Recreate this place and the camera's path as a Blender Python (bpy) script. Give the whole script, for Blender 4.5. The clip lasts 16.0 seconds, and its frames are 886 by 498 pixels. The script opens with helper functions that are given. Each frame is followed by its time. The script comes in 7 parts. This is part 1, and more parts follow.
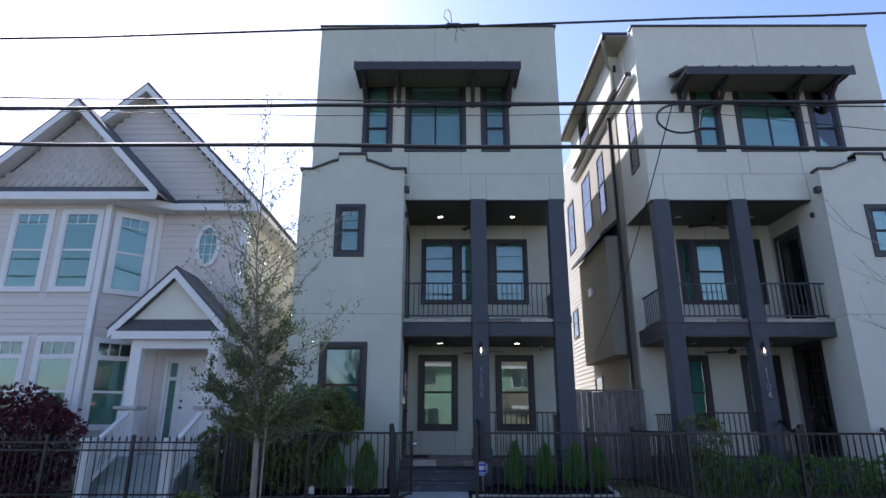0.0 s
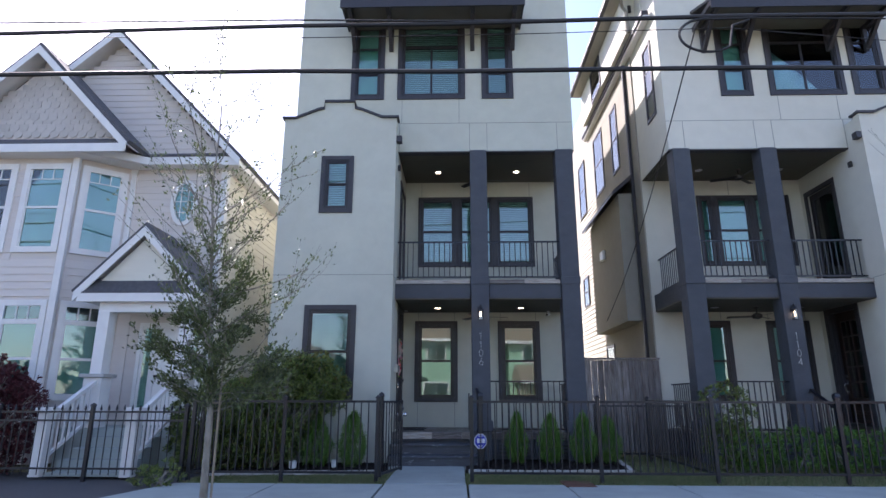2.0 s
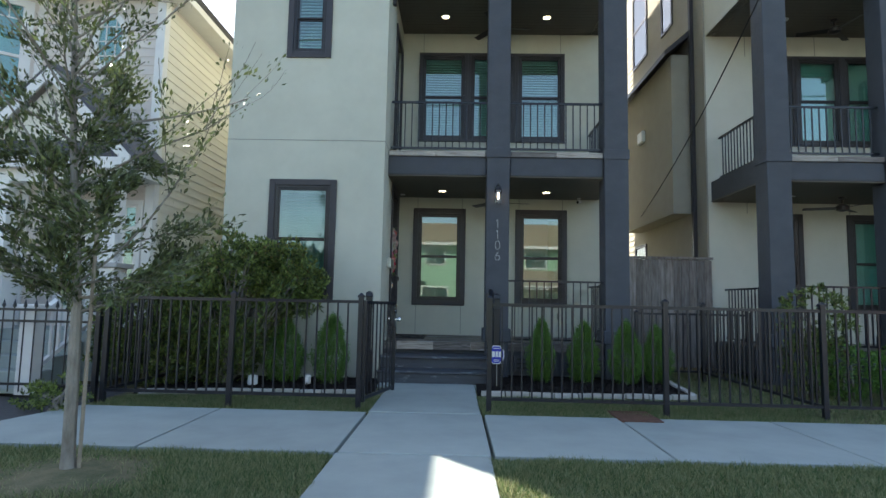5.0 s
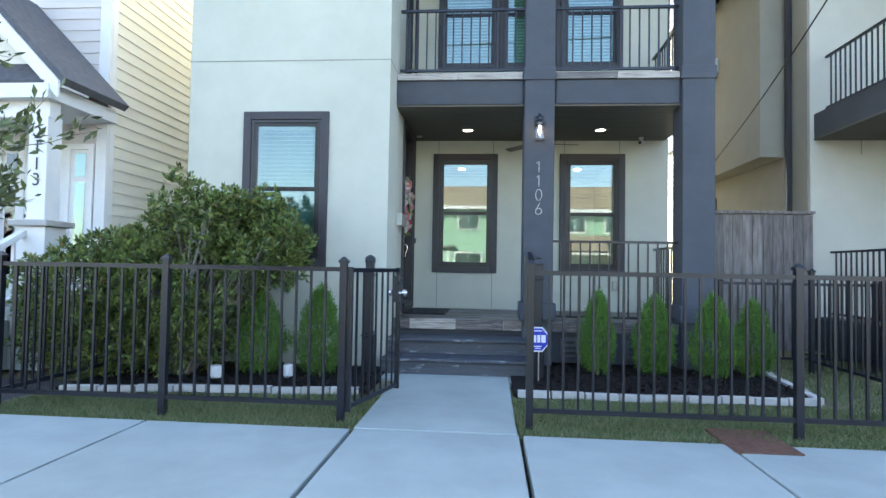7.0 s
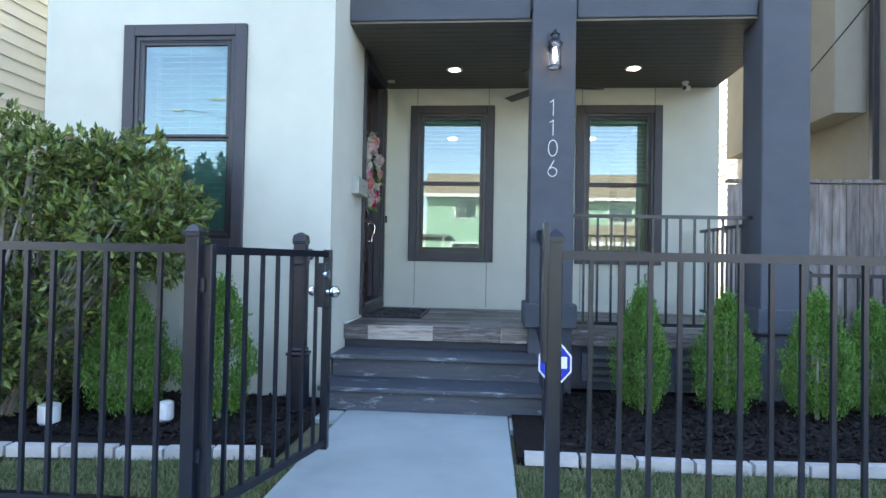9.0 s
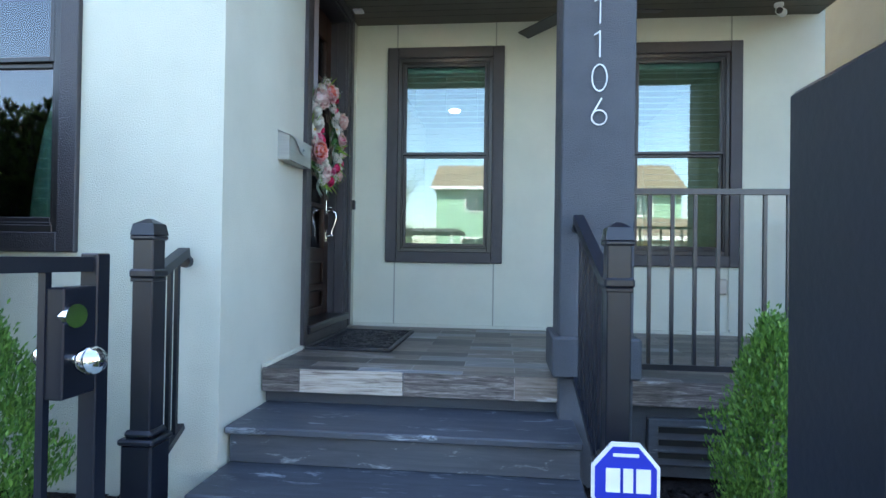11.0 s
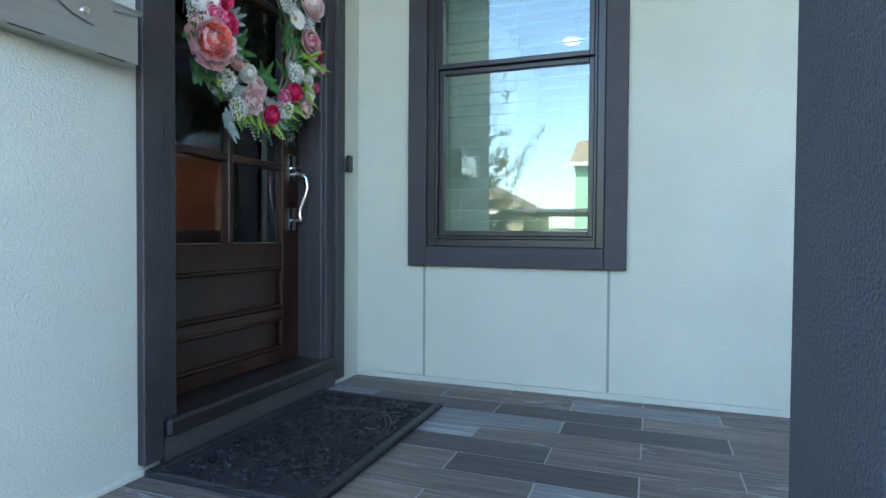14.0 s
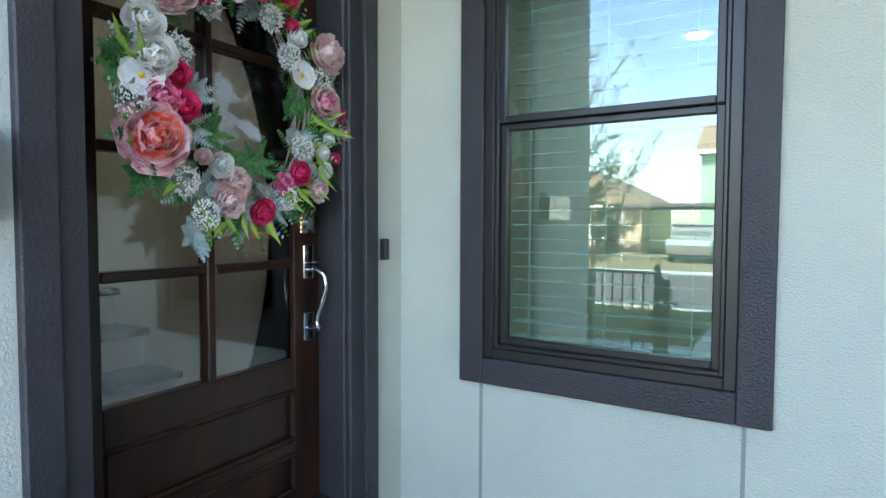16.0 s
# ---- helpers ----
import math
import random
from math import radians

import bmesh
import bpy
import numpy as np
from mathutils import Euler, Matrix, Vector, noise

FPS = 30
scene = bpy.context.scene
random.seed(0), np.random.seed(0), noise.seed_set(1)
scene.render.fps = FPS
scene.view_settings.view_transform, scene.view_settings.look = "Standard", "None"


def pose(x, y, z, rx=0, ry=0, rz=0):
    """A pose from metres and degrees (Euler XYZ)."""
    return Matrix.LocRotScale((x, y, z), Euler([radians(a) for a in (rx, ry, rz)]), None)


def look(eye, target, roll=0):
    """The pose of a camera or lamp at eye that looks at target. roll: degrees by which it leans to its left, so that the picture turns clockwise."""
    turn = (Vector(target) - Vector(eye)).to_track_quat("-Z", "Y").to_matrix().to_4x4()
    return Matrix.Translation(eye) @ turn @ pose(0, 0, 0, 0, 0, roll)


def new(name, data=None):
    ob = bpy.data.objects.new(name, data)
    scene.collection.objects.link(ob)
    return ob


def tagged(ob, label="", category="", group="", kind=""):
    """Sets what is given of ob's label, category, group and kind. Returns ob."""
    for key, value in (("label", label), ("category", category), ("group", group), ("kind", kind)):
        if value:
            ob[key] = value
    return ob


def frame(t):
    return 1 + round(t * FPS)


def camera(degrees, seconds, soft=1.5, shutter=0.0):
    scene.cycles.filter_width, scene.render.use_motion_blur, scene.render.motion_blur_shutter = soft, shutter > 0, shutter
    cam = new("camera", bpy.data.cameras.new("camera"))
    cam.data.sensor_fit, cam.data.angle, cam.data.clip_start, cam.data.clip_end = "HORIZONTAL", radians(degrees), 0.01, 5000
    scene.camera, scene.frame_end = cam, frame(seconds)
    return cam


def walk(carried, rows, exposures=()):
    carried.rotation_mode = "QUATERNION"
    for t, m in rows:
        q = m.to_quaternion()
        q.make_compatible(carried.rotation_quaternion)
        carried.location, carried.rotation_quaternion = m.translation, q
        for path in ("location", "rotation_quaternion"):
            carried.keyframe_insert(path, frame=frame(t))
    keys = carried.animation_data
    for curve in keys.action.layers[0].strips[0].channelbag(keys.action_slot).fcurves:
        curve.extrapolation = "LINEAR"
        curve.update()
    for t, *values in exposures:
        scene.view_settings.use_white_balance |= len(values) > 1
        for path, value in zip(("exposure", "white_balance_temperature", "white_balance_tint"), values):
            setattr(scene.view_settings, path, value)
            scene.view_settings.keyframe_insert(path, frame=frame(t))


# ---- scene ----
cam = camera(75.4, 16.0)
PATH = [
    (0, (-0.133, -0.575, 1.357), (-0.141, 1.34, 1.931), 0.1),
    (0.5, (-0.034, -0.307, 1.323), (-0.048, 1.608, 1.897), 0.0),
    (1, (0.091, -0.031, 1.289), (0.062, 1.886, 1.857), 0.0),
    (1.5, (0.169, 0.281, 1.241), (0.126, 2.209, 1.771), 0.0),
    (2, (0.203, 0.668, 1.216), (0.152, 2.604, 1.718), 0.1),
    (2.5, (0.194, 1.128, 1.201), (0.133, 3.069, 1.679), 0.2),
    (3, (0.221, 1.496, 1.161), (0.146, 3.441, 1.62), 0.4),
    (3.5, (0.185, 1.961, 1.147), (0.111, 3.916, 1.563), 0.6),
    (4, (0.081, 2.415, 1.152), (0.034, 4.384, 1.501), 0.7),
    (4.5, (0.023, 2.879, 1.141), (-0.013, 4.862, 1.396), 0.9),
    (4.7, (0.016, 3.079, 1.151), (-0.021, 5.065, 1.376), 1.0),
    (6.8, (0.079, 5.217, 1.184), (-0.08, 7.209, 1.255), 1.1),
    (7, (0.097, 5.417, 1.175), (-0.069, 7.409, 1.243), 1.0),
    (7.5, (0.115, 5.95, 1.182), (-0.053, 7.942, 1.244), 1.1),
    (8, (0.114, 6.479, 1.171), (-0.052, 8.471, 1.232), 1.1),
    (8.4, (0.133, 6.935, 1.156), (-0.033, 8.927, 1.21), 1.0),
    (8.5, (0.131, 7.03, 1.153), (-0.027, 9.023, 1.208), 1.1),
    (9, (0.15, 7.552, 1.128), (-0.011, 9.545, 1.167), 1.1),
    (9.2, (0.164, 7.792, 1.115), (0.0, 9.784, 1.16), 1.1),
    (11.5, (0.191, 9.856, 1.192), (-0.018, 11.845, 1.197), 0.8),
    (12, (0.186, 10.258, 1.183), (-0.016, 12.248, 1.169), 0.7),
    (12.5, (0.189, 10.687, 1.165), (-0.036, 12.674, 1.136), 0.7),
    (13, (0.203, 11.102, 1.177), (-0.12, 13.076, 1.138), 0.5),
    (13.5, (0.234, 11.518, 1.214), (-0.277, 13.451, 1.169), 0.4),
    (14, (0.293, 11.835, 1.261), (-0.393, 13.714, 1.214), 0.4),
    (14.5, (0.283, 12.15, 1.391), (-0.541, 13.971, 1.319), 0.0),
    (15, (0.248, 12.333, 1.521), (-0.691, 14.096, 1.438), 0.0),
    (15.5, (0.211, 12.503, 1.668), (-0.767, 14.244, 1.562), 0.1),
    (16, (0.221, 12.555, 1.7), (-0.817, 14.262, 1.608), 0.2),
]
walk(cam, [(t, look(eye, target, roll)) for t, eye, target, roll in PATH],
     [(0, 0.8, 5850, 22), (1.5, 1.14, 6150, 25), (3.0, 1.53, 6250, 22), (3.5, 1.5, 6400, 17), (4.0, 1.38, 6700, 12), (4.5, 1.24, 6850, 8), (4.7, 1.32, 6850, 8), (7, 2.64, 6560, 11), (8, 2.9, 6500, 13), (8.5, 2.97, 6480, 13), (9, 2.88, 6480, 14),
      (11.5, 3.02, 6260, 9), (12.5, 3.14, 6120, 7), (13, 3.28, 6150, 8), (14, 3.38, 6220, 8), (14.5, 3.3, 6300, 9), (15, 3.36, 6380, 9), (15.5, 3.48, 6460, 10), (16, 3.57, 6500, 11)])

# ---- light ----
SUN_AZ, SUN_EL = radians(-40), radians(43)
world = bpy.data.worlds.new("sky")
scene.world = world
world.use_nodes = True
wn = world.node_tree.nodes
sky = wn.new("ShaderNodeTexSky")
sky.sky_type, sky.sun_disc = "NISHITA", False
sky.sun_elevation, sky.sun_rotation = SUN_EL, SUN_AZ
sky.air_density, sky.dust_density, sky.ozone_density = 1.0, 1.0, 1.2
wn["Background"].inputs["Strength"].default_value = 0.15
world.node_tree.links.new(sky.outputs[0], wn["Background"].inputs["Color"])
sun = new("sun", bpy.data.lights.new("sun", "SUN"))
sun.data.energy, sun.data.angle, sun.data.color = 5.0, radians(0.5), (1.0, 0.95, 0.87)
sun.matrix_world = look((math.sin(SUN_AZ) * math.cos(SUN_EL) * 60, math.cos(SUN_AZ) * math.cos(SUN_EL) * 60, math.sin(SUN_EL) * 60), (0, 0, 0))


# ---- materials ----
def material(name, c1, c2=None, scale=4.0, rough=0.7, bump=0.0, fine=60.0, metal=0.0, large=0.0, stretch=(1, 1, 1), vary=0.0, rough2=None, emit=0.0, spec=0.5, dist=0.01):
    """Two colours mixed by a noise, a large-scale stain, fine relief, and a tone that differs from object to object."""
    m = bpy.data.materials.new(name)
    m.use_nodes = True
    nt = m.node_tree
    n, l = nt.nodes, nt.links
    b = n["Principled BSDF"]
    c2 = c2 or tuple(v * 0.85 for v in c1)
    tc = n.new("ShaderNodeTexCoord")
    mp = n.new("ShaderNodeMapping")
    mp.inputs["Scale"].default_value = stretch
    l.new(tc.outputs["Object"], mp.inputs[0])
    vec = mp.outputs[0]
    if vary:
        info = n.new("ShaderNodeObjectInfo")
        ad = n.new("ShaderNodeVectorMath")
        ad.operation = "MULTIPLY_ADD"
        co = n.new("ShaderNodeCombineXYZ")
        for k in range(3):
            l.new(info.outputs["Random"], co.inputs[k])
        ad.inputs[1].default_value = (37, 53, 71)
        l.new(co.outputs[0], ad.inputs[0])
        l.new(mp.outputs[0], ad.inputs[2])
        vec = ad.outputs[0]
    nz = n.new("ShaderNodeTexNoise")
    nz.inputs["Scale"].default_value, nz.inputs["Detail"].default_value, nz.inputs["Roughness"].default_value = scale, 6, 0.6
    l.new(vec, nz.inputs["Vector"])
    rp = n.new("ShaderNodeValToRGB")
    rp.color_ramp.elements[0].position, rp.color_ramp.elements[1].position = 0.32, 0.68
    rp.color_ramp.elements[0].color, rp.color_ramp.elements[1].color = (*c1, 1), (*c2, 1)
    l.new(nz.outputs["Fac"], rp.inputs[0])
    col = rp.outputs[0]
    if large:
        n2 = n.new("ShaderNodeTexNoise")
        n2.inputs["Scale"].default_value, n2.inputs["Detail"].default_value = scale * 0.13, 3
        l.new(tc.outputs["Object"], n2.inputs["Vector"])
        mr = n.new("ShaderNodeMapRange")
        mr.inputs[1].default_value, mr.inputs[2].default_value = 0.3, 0.7
        mr.inputs[3].default_value, mr.inputs[4].default_value = 1 - large, 1 + large * 0.4
        l.new(n2.outputs["Fac"], mr.inputs[0])
        mx = n.new("ShaderNodeMix")
        mx.data_type, mx.blend_type = "RGBA", "MULTIPLY"
        mx.inputs[0].default_value = 1
        l.new(col, mx.inputs[6])
        l.new(mr.outputs[0], mx.inputs[7])
        col = mx.outputs[2]
    if vary:
        hs = n.new("ShaderNodeHueSaturation")
        mr = n.new("ShaderNodeMapRange")
        mr.inputs[3].default_value, mr.inputs[4].default_value = 1 - vary, 1 + vary
        l.new(info.outputs["Random"], mr.inputs[0])
        l.new(mr.outputs[0], hs.inputs["Value"])
        l.new(col, hs.inputs["Color"])
        col = hs.outputs[0]
    l.new(col, b.inputs["Base Color"])
    b.inputs["Metallic"].default_value = metal
    b.inputs["Specular IOR Level"].default_value = spec
    if rough2 is None:
        b.inputs["Roughness"].default_value = rough
    else:
        mr = n.new("ShaderNodeMapRange")
        mr.inputs[3].default_value, mr.inputs[4].default_value = rough, rough2
        l.new(nz.outputs["Fac"], mr.inputs[0])
        l.new(mr.outputs[0], b.inputs["Roughness"])
    if bump:
        nf = n.new("ShaderNodeTexNoise")
        nf.inputs["Scale"].default_value, nf.inputs["Detail"].default_value = fine, 4
        l.new(vec, nf.inputs["Vector"])
        bp = n.new("ShaderNodeBump")
        bp.inputs["Strength"].default_value, bp.inputs["Distance"].default_value = bump, dist
        l.new(nf.outputs["Fac"], bp.inputs["Height"])
        l.new(bp.outputs[0], b.inputs["Normal"])
    if emit:
        b.inputs["Emission Color"].default_value = (*c1, 1)
        b.inputs["Emission Strength"].default_value = emit
    return m


def leaf_material(name, c1, c2, rough=0.45, through_light=0.25, spec=0.5):
    """Leaves: a tone for each leaf, a little light through the blade."""
    m = bpy.data.materials.new(name)
    m.use_nodes = True
    n, l = m.node_tree.nodes, m.node_tree.links
    b = n["Principled BSDF"]
    geo = n.new("ShaderNodeNewGeometry")
    rp = n.new("ShaderNodeValToRGB")
    rp.color_ramp.elements[0].color, rp.color_ramp.elements[1].color = (*c1, 1), (*c2, 1)
    l.new(geo.outputs["Random Per Island"], rp.inputs[0])
    l.new(rp.outputs[0], b.inputs["Base Color"])
    b.inputs["Roughness"].default_value = rough
    b.inputs["Specular IOR Level"].default_value = spec
    tr = n.new("ShaderNodeBsdfTranslucent")
    l.new(rp.outputs[0], tr.inputs[0])
    mx = n.new("ShaderNodeMixShader")
    mx.inputs[0].default_value = through_light
    l.new(b.outputs[0], mx.inputs[1])
    l.new(tr.outputs[0], mx.inputs[2])
    l.new(mx.outputs[0], n["Material Output"].inputs[0])
    return m


def petal_material(name, c1, c2, c3, scale=55.0):
    """Cloth petals: three tones in soft streaks, a little light through the cloth."""
    m = bpy.data.materials.new(name)
    m.use_nodes = True
    n, l = m.node_tree.nodes, m.node_tree.links
    b = n["Principled BSDF"]
    tc = n.new("ShaderNodeTexCoord")
    nz = n.new("ShaderNodeTexNoise")
    nz.inputs["Scale"].default_value, nz.inputs["Detail"].default_value = scale, 4
    l.new(tc.outputs["Object"], nz.inputs["Vector"])
    rp = n.new("ShaderNodeValToRGB")
    e = rp.color_ramp.elements
    e[0].position, e[0].color = 0.34, (*c1, 1)
    e[1].position, e[1].color = 0.64, (*c3, 1)
    e.new(0.5).color = (*c2, 1)
    l.new(nz.outputs["Fac"], rp.inputs[0])
    l.new(rp.outputs[0], b.inputs["Base Color"])
    b.inputs["Roughness"].default_value = 0.65
    tr = n.new("ShaderNodeBsdfTranslucent")
    l.new(rp.outputs[0], tr.inputs[0])
    mx = n.new("ShaderNodeMixShader")
    mx.inputs[0].default_value = 0.32
    l.new(b.outputs[0], mx.inputs[1])
    l.new(tr.outputs[0], mx.inputs[2])
    l.new(mx.outputs[0], n["Material Output"].inputs[0])
    return m


def glass_material(name, floor_gloss=0.25, tint=(0.82, 0.9, 0.88)):
    """A coated pane: a mirror by the angle, clear for the rest."""
    m = bpy.data.materials.new(name)
    m.use_nodes = True
    n, l = m.node_tree.nodes, m.node_tree.links
    n.remove(n["Principled BSDF"])
    fr = n.new("ShaderNodeFresnel")
    fr.inputs[0].default_value = 1.5
    mr = n.new("ShaderNodeMapRange")
    mr.inputs[3].default_value, mr.inputs[4].default_value = floor_gloss, 1.0
    l.new(fr.outputs[0], mr.inputs[0])
    gl = n.new("ShaderNodeBsdfGlossy")
    gl.inputs["Roughness"].default_value = 0.0
    tc = n.new("ShaderNodeTexCoord")
    nz = n.new("ShaderNodeTexNoise")
    nz.inputs["Scale"].default_value = 1.3
    l.new(tc.outputs["Object"], nz.inputs["Vector"])
    bp = n.new("ShaderNodeBump")
    bp.inputs["Strength"].default_value, bp.inputs["Distance"].default_value = 0.03, 0.003
    l.new(nz.outputs["Fac"], bp.inputs["Height"])
    l.new(bp.outputs[0], gl.inputs["Normal"])
    tr = n.new("ShaderNodeBsdfTransparent")
    tr.inputs[0].default_value = (*tint, 1)
    mx = n.new("ShaderNodeMixShader")
    l.new(mr.outputs[0], mx.inputs[0])
    l.new(tr.outputs[0], mx.inputs[1])
    l.new(gl.outputs[0], mx.inputs[2])
    l.new(mx.outputs[0], n["Material Output"].inputs[0])
    return m


def board_material(name, dark, mid, pale, worn, wear=0.5, grain=(1.2, 22, 22), rough=0.4, vary=0.12, wear_scale=3.0, bump=0.3):
    """Printed or painted board: fine streaks along x in three tones, and worn pale patches with ragged edges."""
    m = bpy.data.materials.new(name)
    m.use_nodes = True
    n, l = m.node_tree.nodes, m.node_tree.links
    b = n["Principled BSDF"]
    tc, info = n.new("ShaderNodeTexCoord"), n.new("ShaderNodeObjectInfo")
    co = n.new("ShaderNodeCombineXYZ")
    for k in range(3):
        l.new(info.outputs["Random"], co.inputs[k])
    ad = n.new("ShaderNodeVectorMath")
    ad.operation = "MULTIPLY_ADD"
    ad.inputs[1].default_value = (37, 53, 71)
    l.new(co.outputs[0], ad.inputs[0])
    l.new(tc.outputs["Object"], ad.inputs[2])

    def noise(stretch, scale, detail, rough_):
        mp = n.new("ShaderNodeMapping")
        mp.inputs["Scale"].default_value = stretch
        l.new(ad.outputs[0], mp.inputs[0])
        q = n.new("ShaderNodeTexNoise")
        q.inputs["Scale"].default_value, q.inputs["Detail"].default_value, q.inputs["Roughness"].default_value = scale, detail, rough_
        q.inputs["Distortion"].default_value = 0.6
        l.new(mp.outputs[0], q.inputs["Vector"])
        return q.outputs["Fac"]

    fine = noise(grain, 2.6, 9, 0.72)
    rp = n.new("ShaderNodeValToRGB")
    e = rp.color_ramp.elements
    e[0].position, e[0].color = 0.36, (*dark, 1)
    e[1].position, e[1].color = 0.68, (*pale, 1)
    q = e.new(0.52)
    q.color = (*mid, 1)
    l.new(fine, rp.inputs[0])
    patch = noise((1.0, 3.0, 3.0), wear_scale, 8, 0.7)
    mr = n.new("ShaderNodeMapRange")
    mr.inputs[1].default_value, mr.inputs[2].default_value = 0.67 - 0.22 * wear, 0.71 - 0.16 * wear
    l.new(patch, mr.inputs[0])
    mu = n.new("ShaderNodeMath")
    mu.operation = "MULTIPLY"
    l.new(mr.outputs[0], mu.inputs[0])
    mr2 = n.new("ShaderNodeMapRange")
    mr2.inputs[1].default_value, mr2.inputs[2].default_value = 0.35, 0.6
    l.new(fine, mr2.inputs[0])
    l.new(mr2.outputs[0], mu.inputs[1])
    mx = n.new("ShaderNodeMix")
    mx.data_type = "RGBA"
    l.new(mu.outputs[0], mx.inputs[0])
    l.new(rp.outputs[0], mx.inputs[6])
    mx.inputs[7].default_value = (*worn, 1)
    hs = n.new("ShaderNodeHueSaturation")
    mv = n.new("ShaderNodeMapRange")
    mv.inputs[3].default_value, mv.inputs[4].default_value = 1 - vary, 1 + vary
    l.new(info.outputs["Random"], mv.inputs[0])
    l.new(mv.outputs[0], hs.inputs["Value"])
    l.new(mx.outputs[2], hs.inputs["Color"])
    l.new(hs.outputs[0], b.inputs["Base Color"])
    rr = n.new("ShaderNodeMapRange")
    rr.inputs[3].default_value, rr.inputs[4].default_value = rough - 0.08, rough + 0.2
    l.new(patch, rr.inputs[0])
    l.new(rr.outputs[0], b.inputs["Roughness"])
    bp = n.new("ShaderNodeBump")
    bp.inputs["Strength"].default_value, bp.inputs["Distance"].default_value = bump, 0.002
    l.new(fine, bp.inputs["Height"])
    l.new(bp.outputs[0], b.inputs["Normal"])
    return m


TILE = board_material("wood_look_tile", (0.060, 0.048, 0.040), (0.135, 0.114, 0.098), (0.24, 0.215, 0.195), (0.36, 0.35, 0.34), 0.4)
TILE_DARK = board_material("dark_wood_look_tile", (0.035, 0.032, 0.032), (0.065, 0.058, 0.055), (0.10, 0.09, 0.083), (0.17, 0.165, 0.16), 0.15)
TILE_BLUE = board_material("greyish_wood_look_tile", (0.11, 0.112, 0.118), (0.20, 0.205, 0.215), (0.30, 0.305, 0.315), (0.43, 0.44, 0.45), 0.6)
TILE_TAN = board_material("tan_wood_look_tile", (0.10, 0.078, 0.063), (0.19, 0.158, 0.132), (0.28, 0.245, 0.215), (0.42, 0.41, 0.40), 0.45)
TILE_PALE = board_material("whitewashed_wood_tile", (0.12, 0.095, 0.08), (0.38, 0.34, 0.29), (0.46, 0.425, 0.38), (0.50, 0.475, 0.44), 0.3, (1.3, 30, 30), bump=0.7)
TILE_ROUGH = board_material("weathered_wood_tile", (0.028, 0.022, 0.021), (0.11, 0.092, 0.084), (0.30, 0.275, 0.26), (0.44, 0.42, 0.41), 0.32, (2.5, 30, 30), bump=0.7)
STEP_PAINT = board_material("grey_step_paint", (0.042, 0.048, 0.060), (0.055, 0.063, 0.078), (0.072, 0.080, 0.096), (0.30, 0.335, 0.36), 0.42, (0.8, 9, 9), 0.45, 0.04, 5.0, 0.4)
STUCCO = material("stucco", (0.565, 0.572, 0.478), (0.52, 0.528, 0.44), 3.0, 0.9, 0.9, 150, large=0.08, dist=0.005)
STUCCO_2 = material("stucco_cream", (0.66, 0.645, 0.55), (0.62, 0.605, 0.515), 3.0, 0.9, 0.35, 260, large=0.06, dist=0.003)
# front stucco darkened: the side wall's shade is put into this colour
STUCCO_SHADED = material("stucco_shaded", (0.36, 0.335, 0.275), (0.33, 0.305, 0.25), 3.0, 0.9, 0.3, 200, large=0.08, dist=0.003)
JOINT = material("joint", (0.30, 0.31, 0.27), rough=0.9)
CHARCOAL = material("charcoal_stucco", (0.070, 0.077, 0.090), (0.056, 0.062, 0.074), 4.0, 0.62, 1.0, 170, large=0.1, dist=0.007, stretch=(0.8, 0.8, 1.3))
TRIM = material("dark_trim", (0.038, 0.034, 0.038), (0.030, 0.027, 0.031), 6.0, 0.42, 1.0, 150, dist=0.004)
VINYL = material("dark_vinyl", (0.022, 0.019, 0.019), rough=0.35)
SOFFIT = material("soffit", (0.125, 0.110, 0.084), (0.11, 0.096, 0.074), 3.0, 0.6, 0.1, 90, dist=0.002)
METAL = material("black_metal", (0.0036, 0.0052, 0.0110), (0.0055, 0.0075, 0.0150), 12.0, 0.24, 0.08, 160, rough2=0.4, dist=0.002, spec=0.5)
CONCRETE = material("concrete", (0.34, 0.385, 0.365), (0.285, 0.325, 0.31), 2.2, 0.85, 0.25, 130, large=0.12, vary=0.05, dist=0.003)
EDGING = material("edging_stone", (0.50, 0.49, 0.46), (0.40, 0.39, 0.37), 9.0, 0.9, 0.5, 70, vary=0.12)
ASPHALT = material("asphalt", (0.055, 0.055, 0.056), (0.075, 0.074, 0.072), 3.0, 0.85, 0.6, 180, large=0.15)
SOIL = material("soil", (0.20, 0.17, 0.10), (0.09, 0.10, 0.045), 6.0, 0.95, 0.8, 60, dist=0.03)
GRAVEL = material("gravel", (0.05, 0.05, 0.055), (0.09, 0.088, 0.09), 25.0, 0.9, 0.9, 45, dist=0.03)
CHIPS = leaf_material("bark_chip", (0.007, 0.006, 0.006), (0.030, 0.024, 0.022), 0.8, 0.0, 0.15)
MULCH = material("mulch", (0.009, 0.0075, 0.007), (0.022, 0.017, 0.015), 30.0, 0.9, 1.0, 70, dist=0.03, spec=0.2)
WHITE = material("white_paint", (0.76, 0.75, 0.72), (0.70, 0.69, 0.67), 4.0, 0.5, 0.05, 60)
SIDING_CREAM = material("cream_siding", (0.72, 0.69, 0.58), (0.68, 0.65, 0.55), 2.0, 0.6, 0.1, 80, stretch=(1, 1, 6), vary=0.02)
SIDING_TAUPE = material("taupe_siding", (0.64, 0.585, 0.53), (0.60, 0.545, 0.50), 2.0, 0.6, 0.1, 80, stretch=(1, 1, 6), vary=0.03)
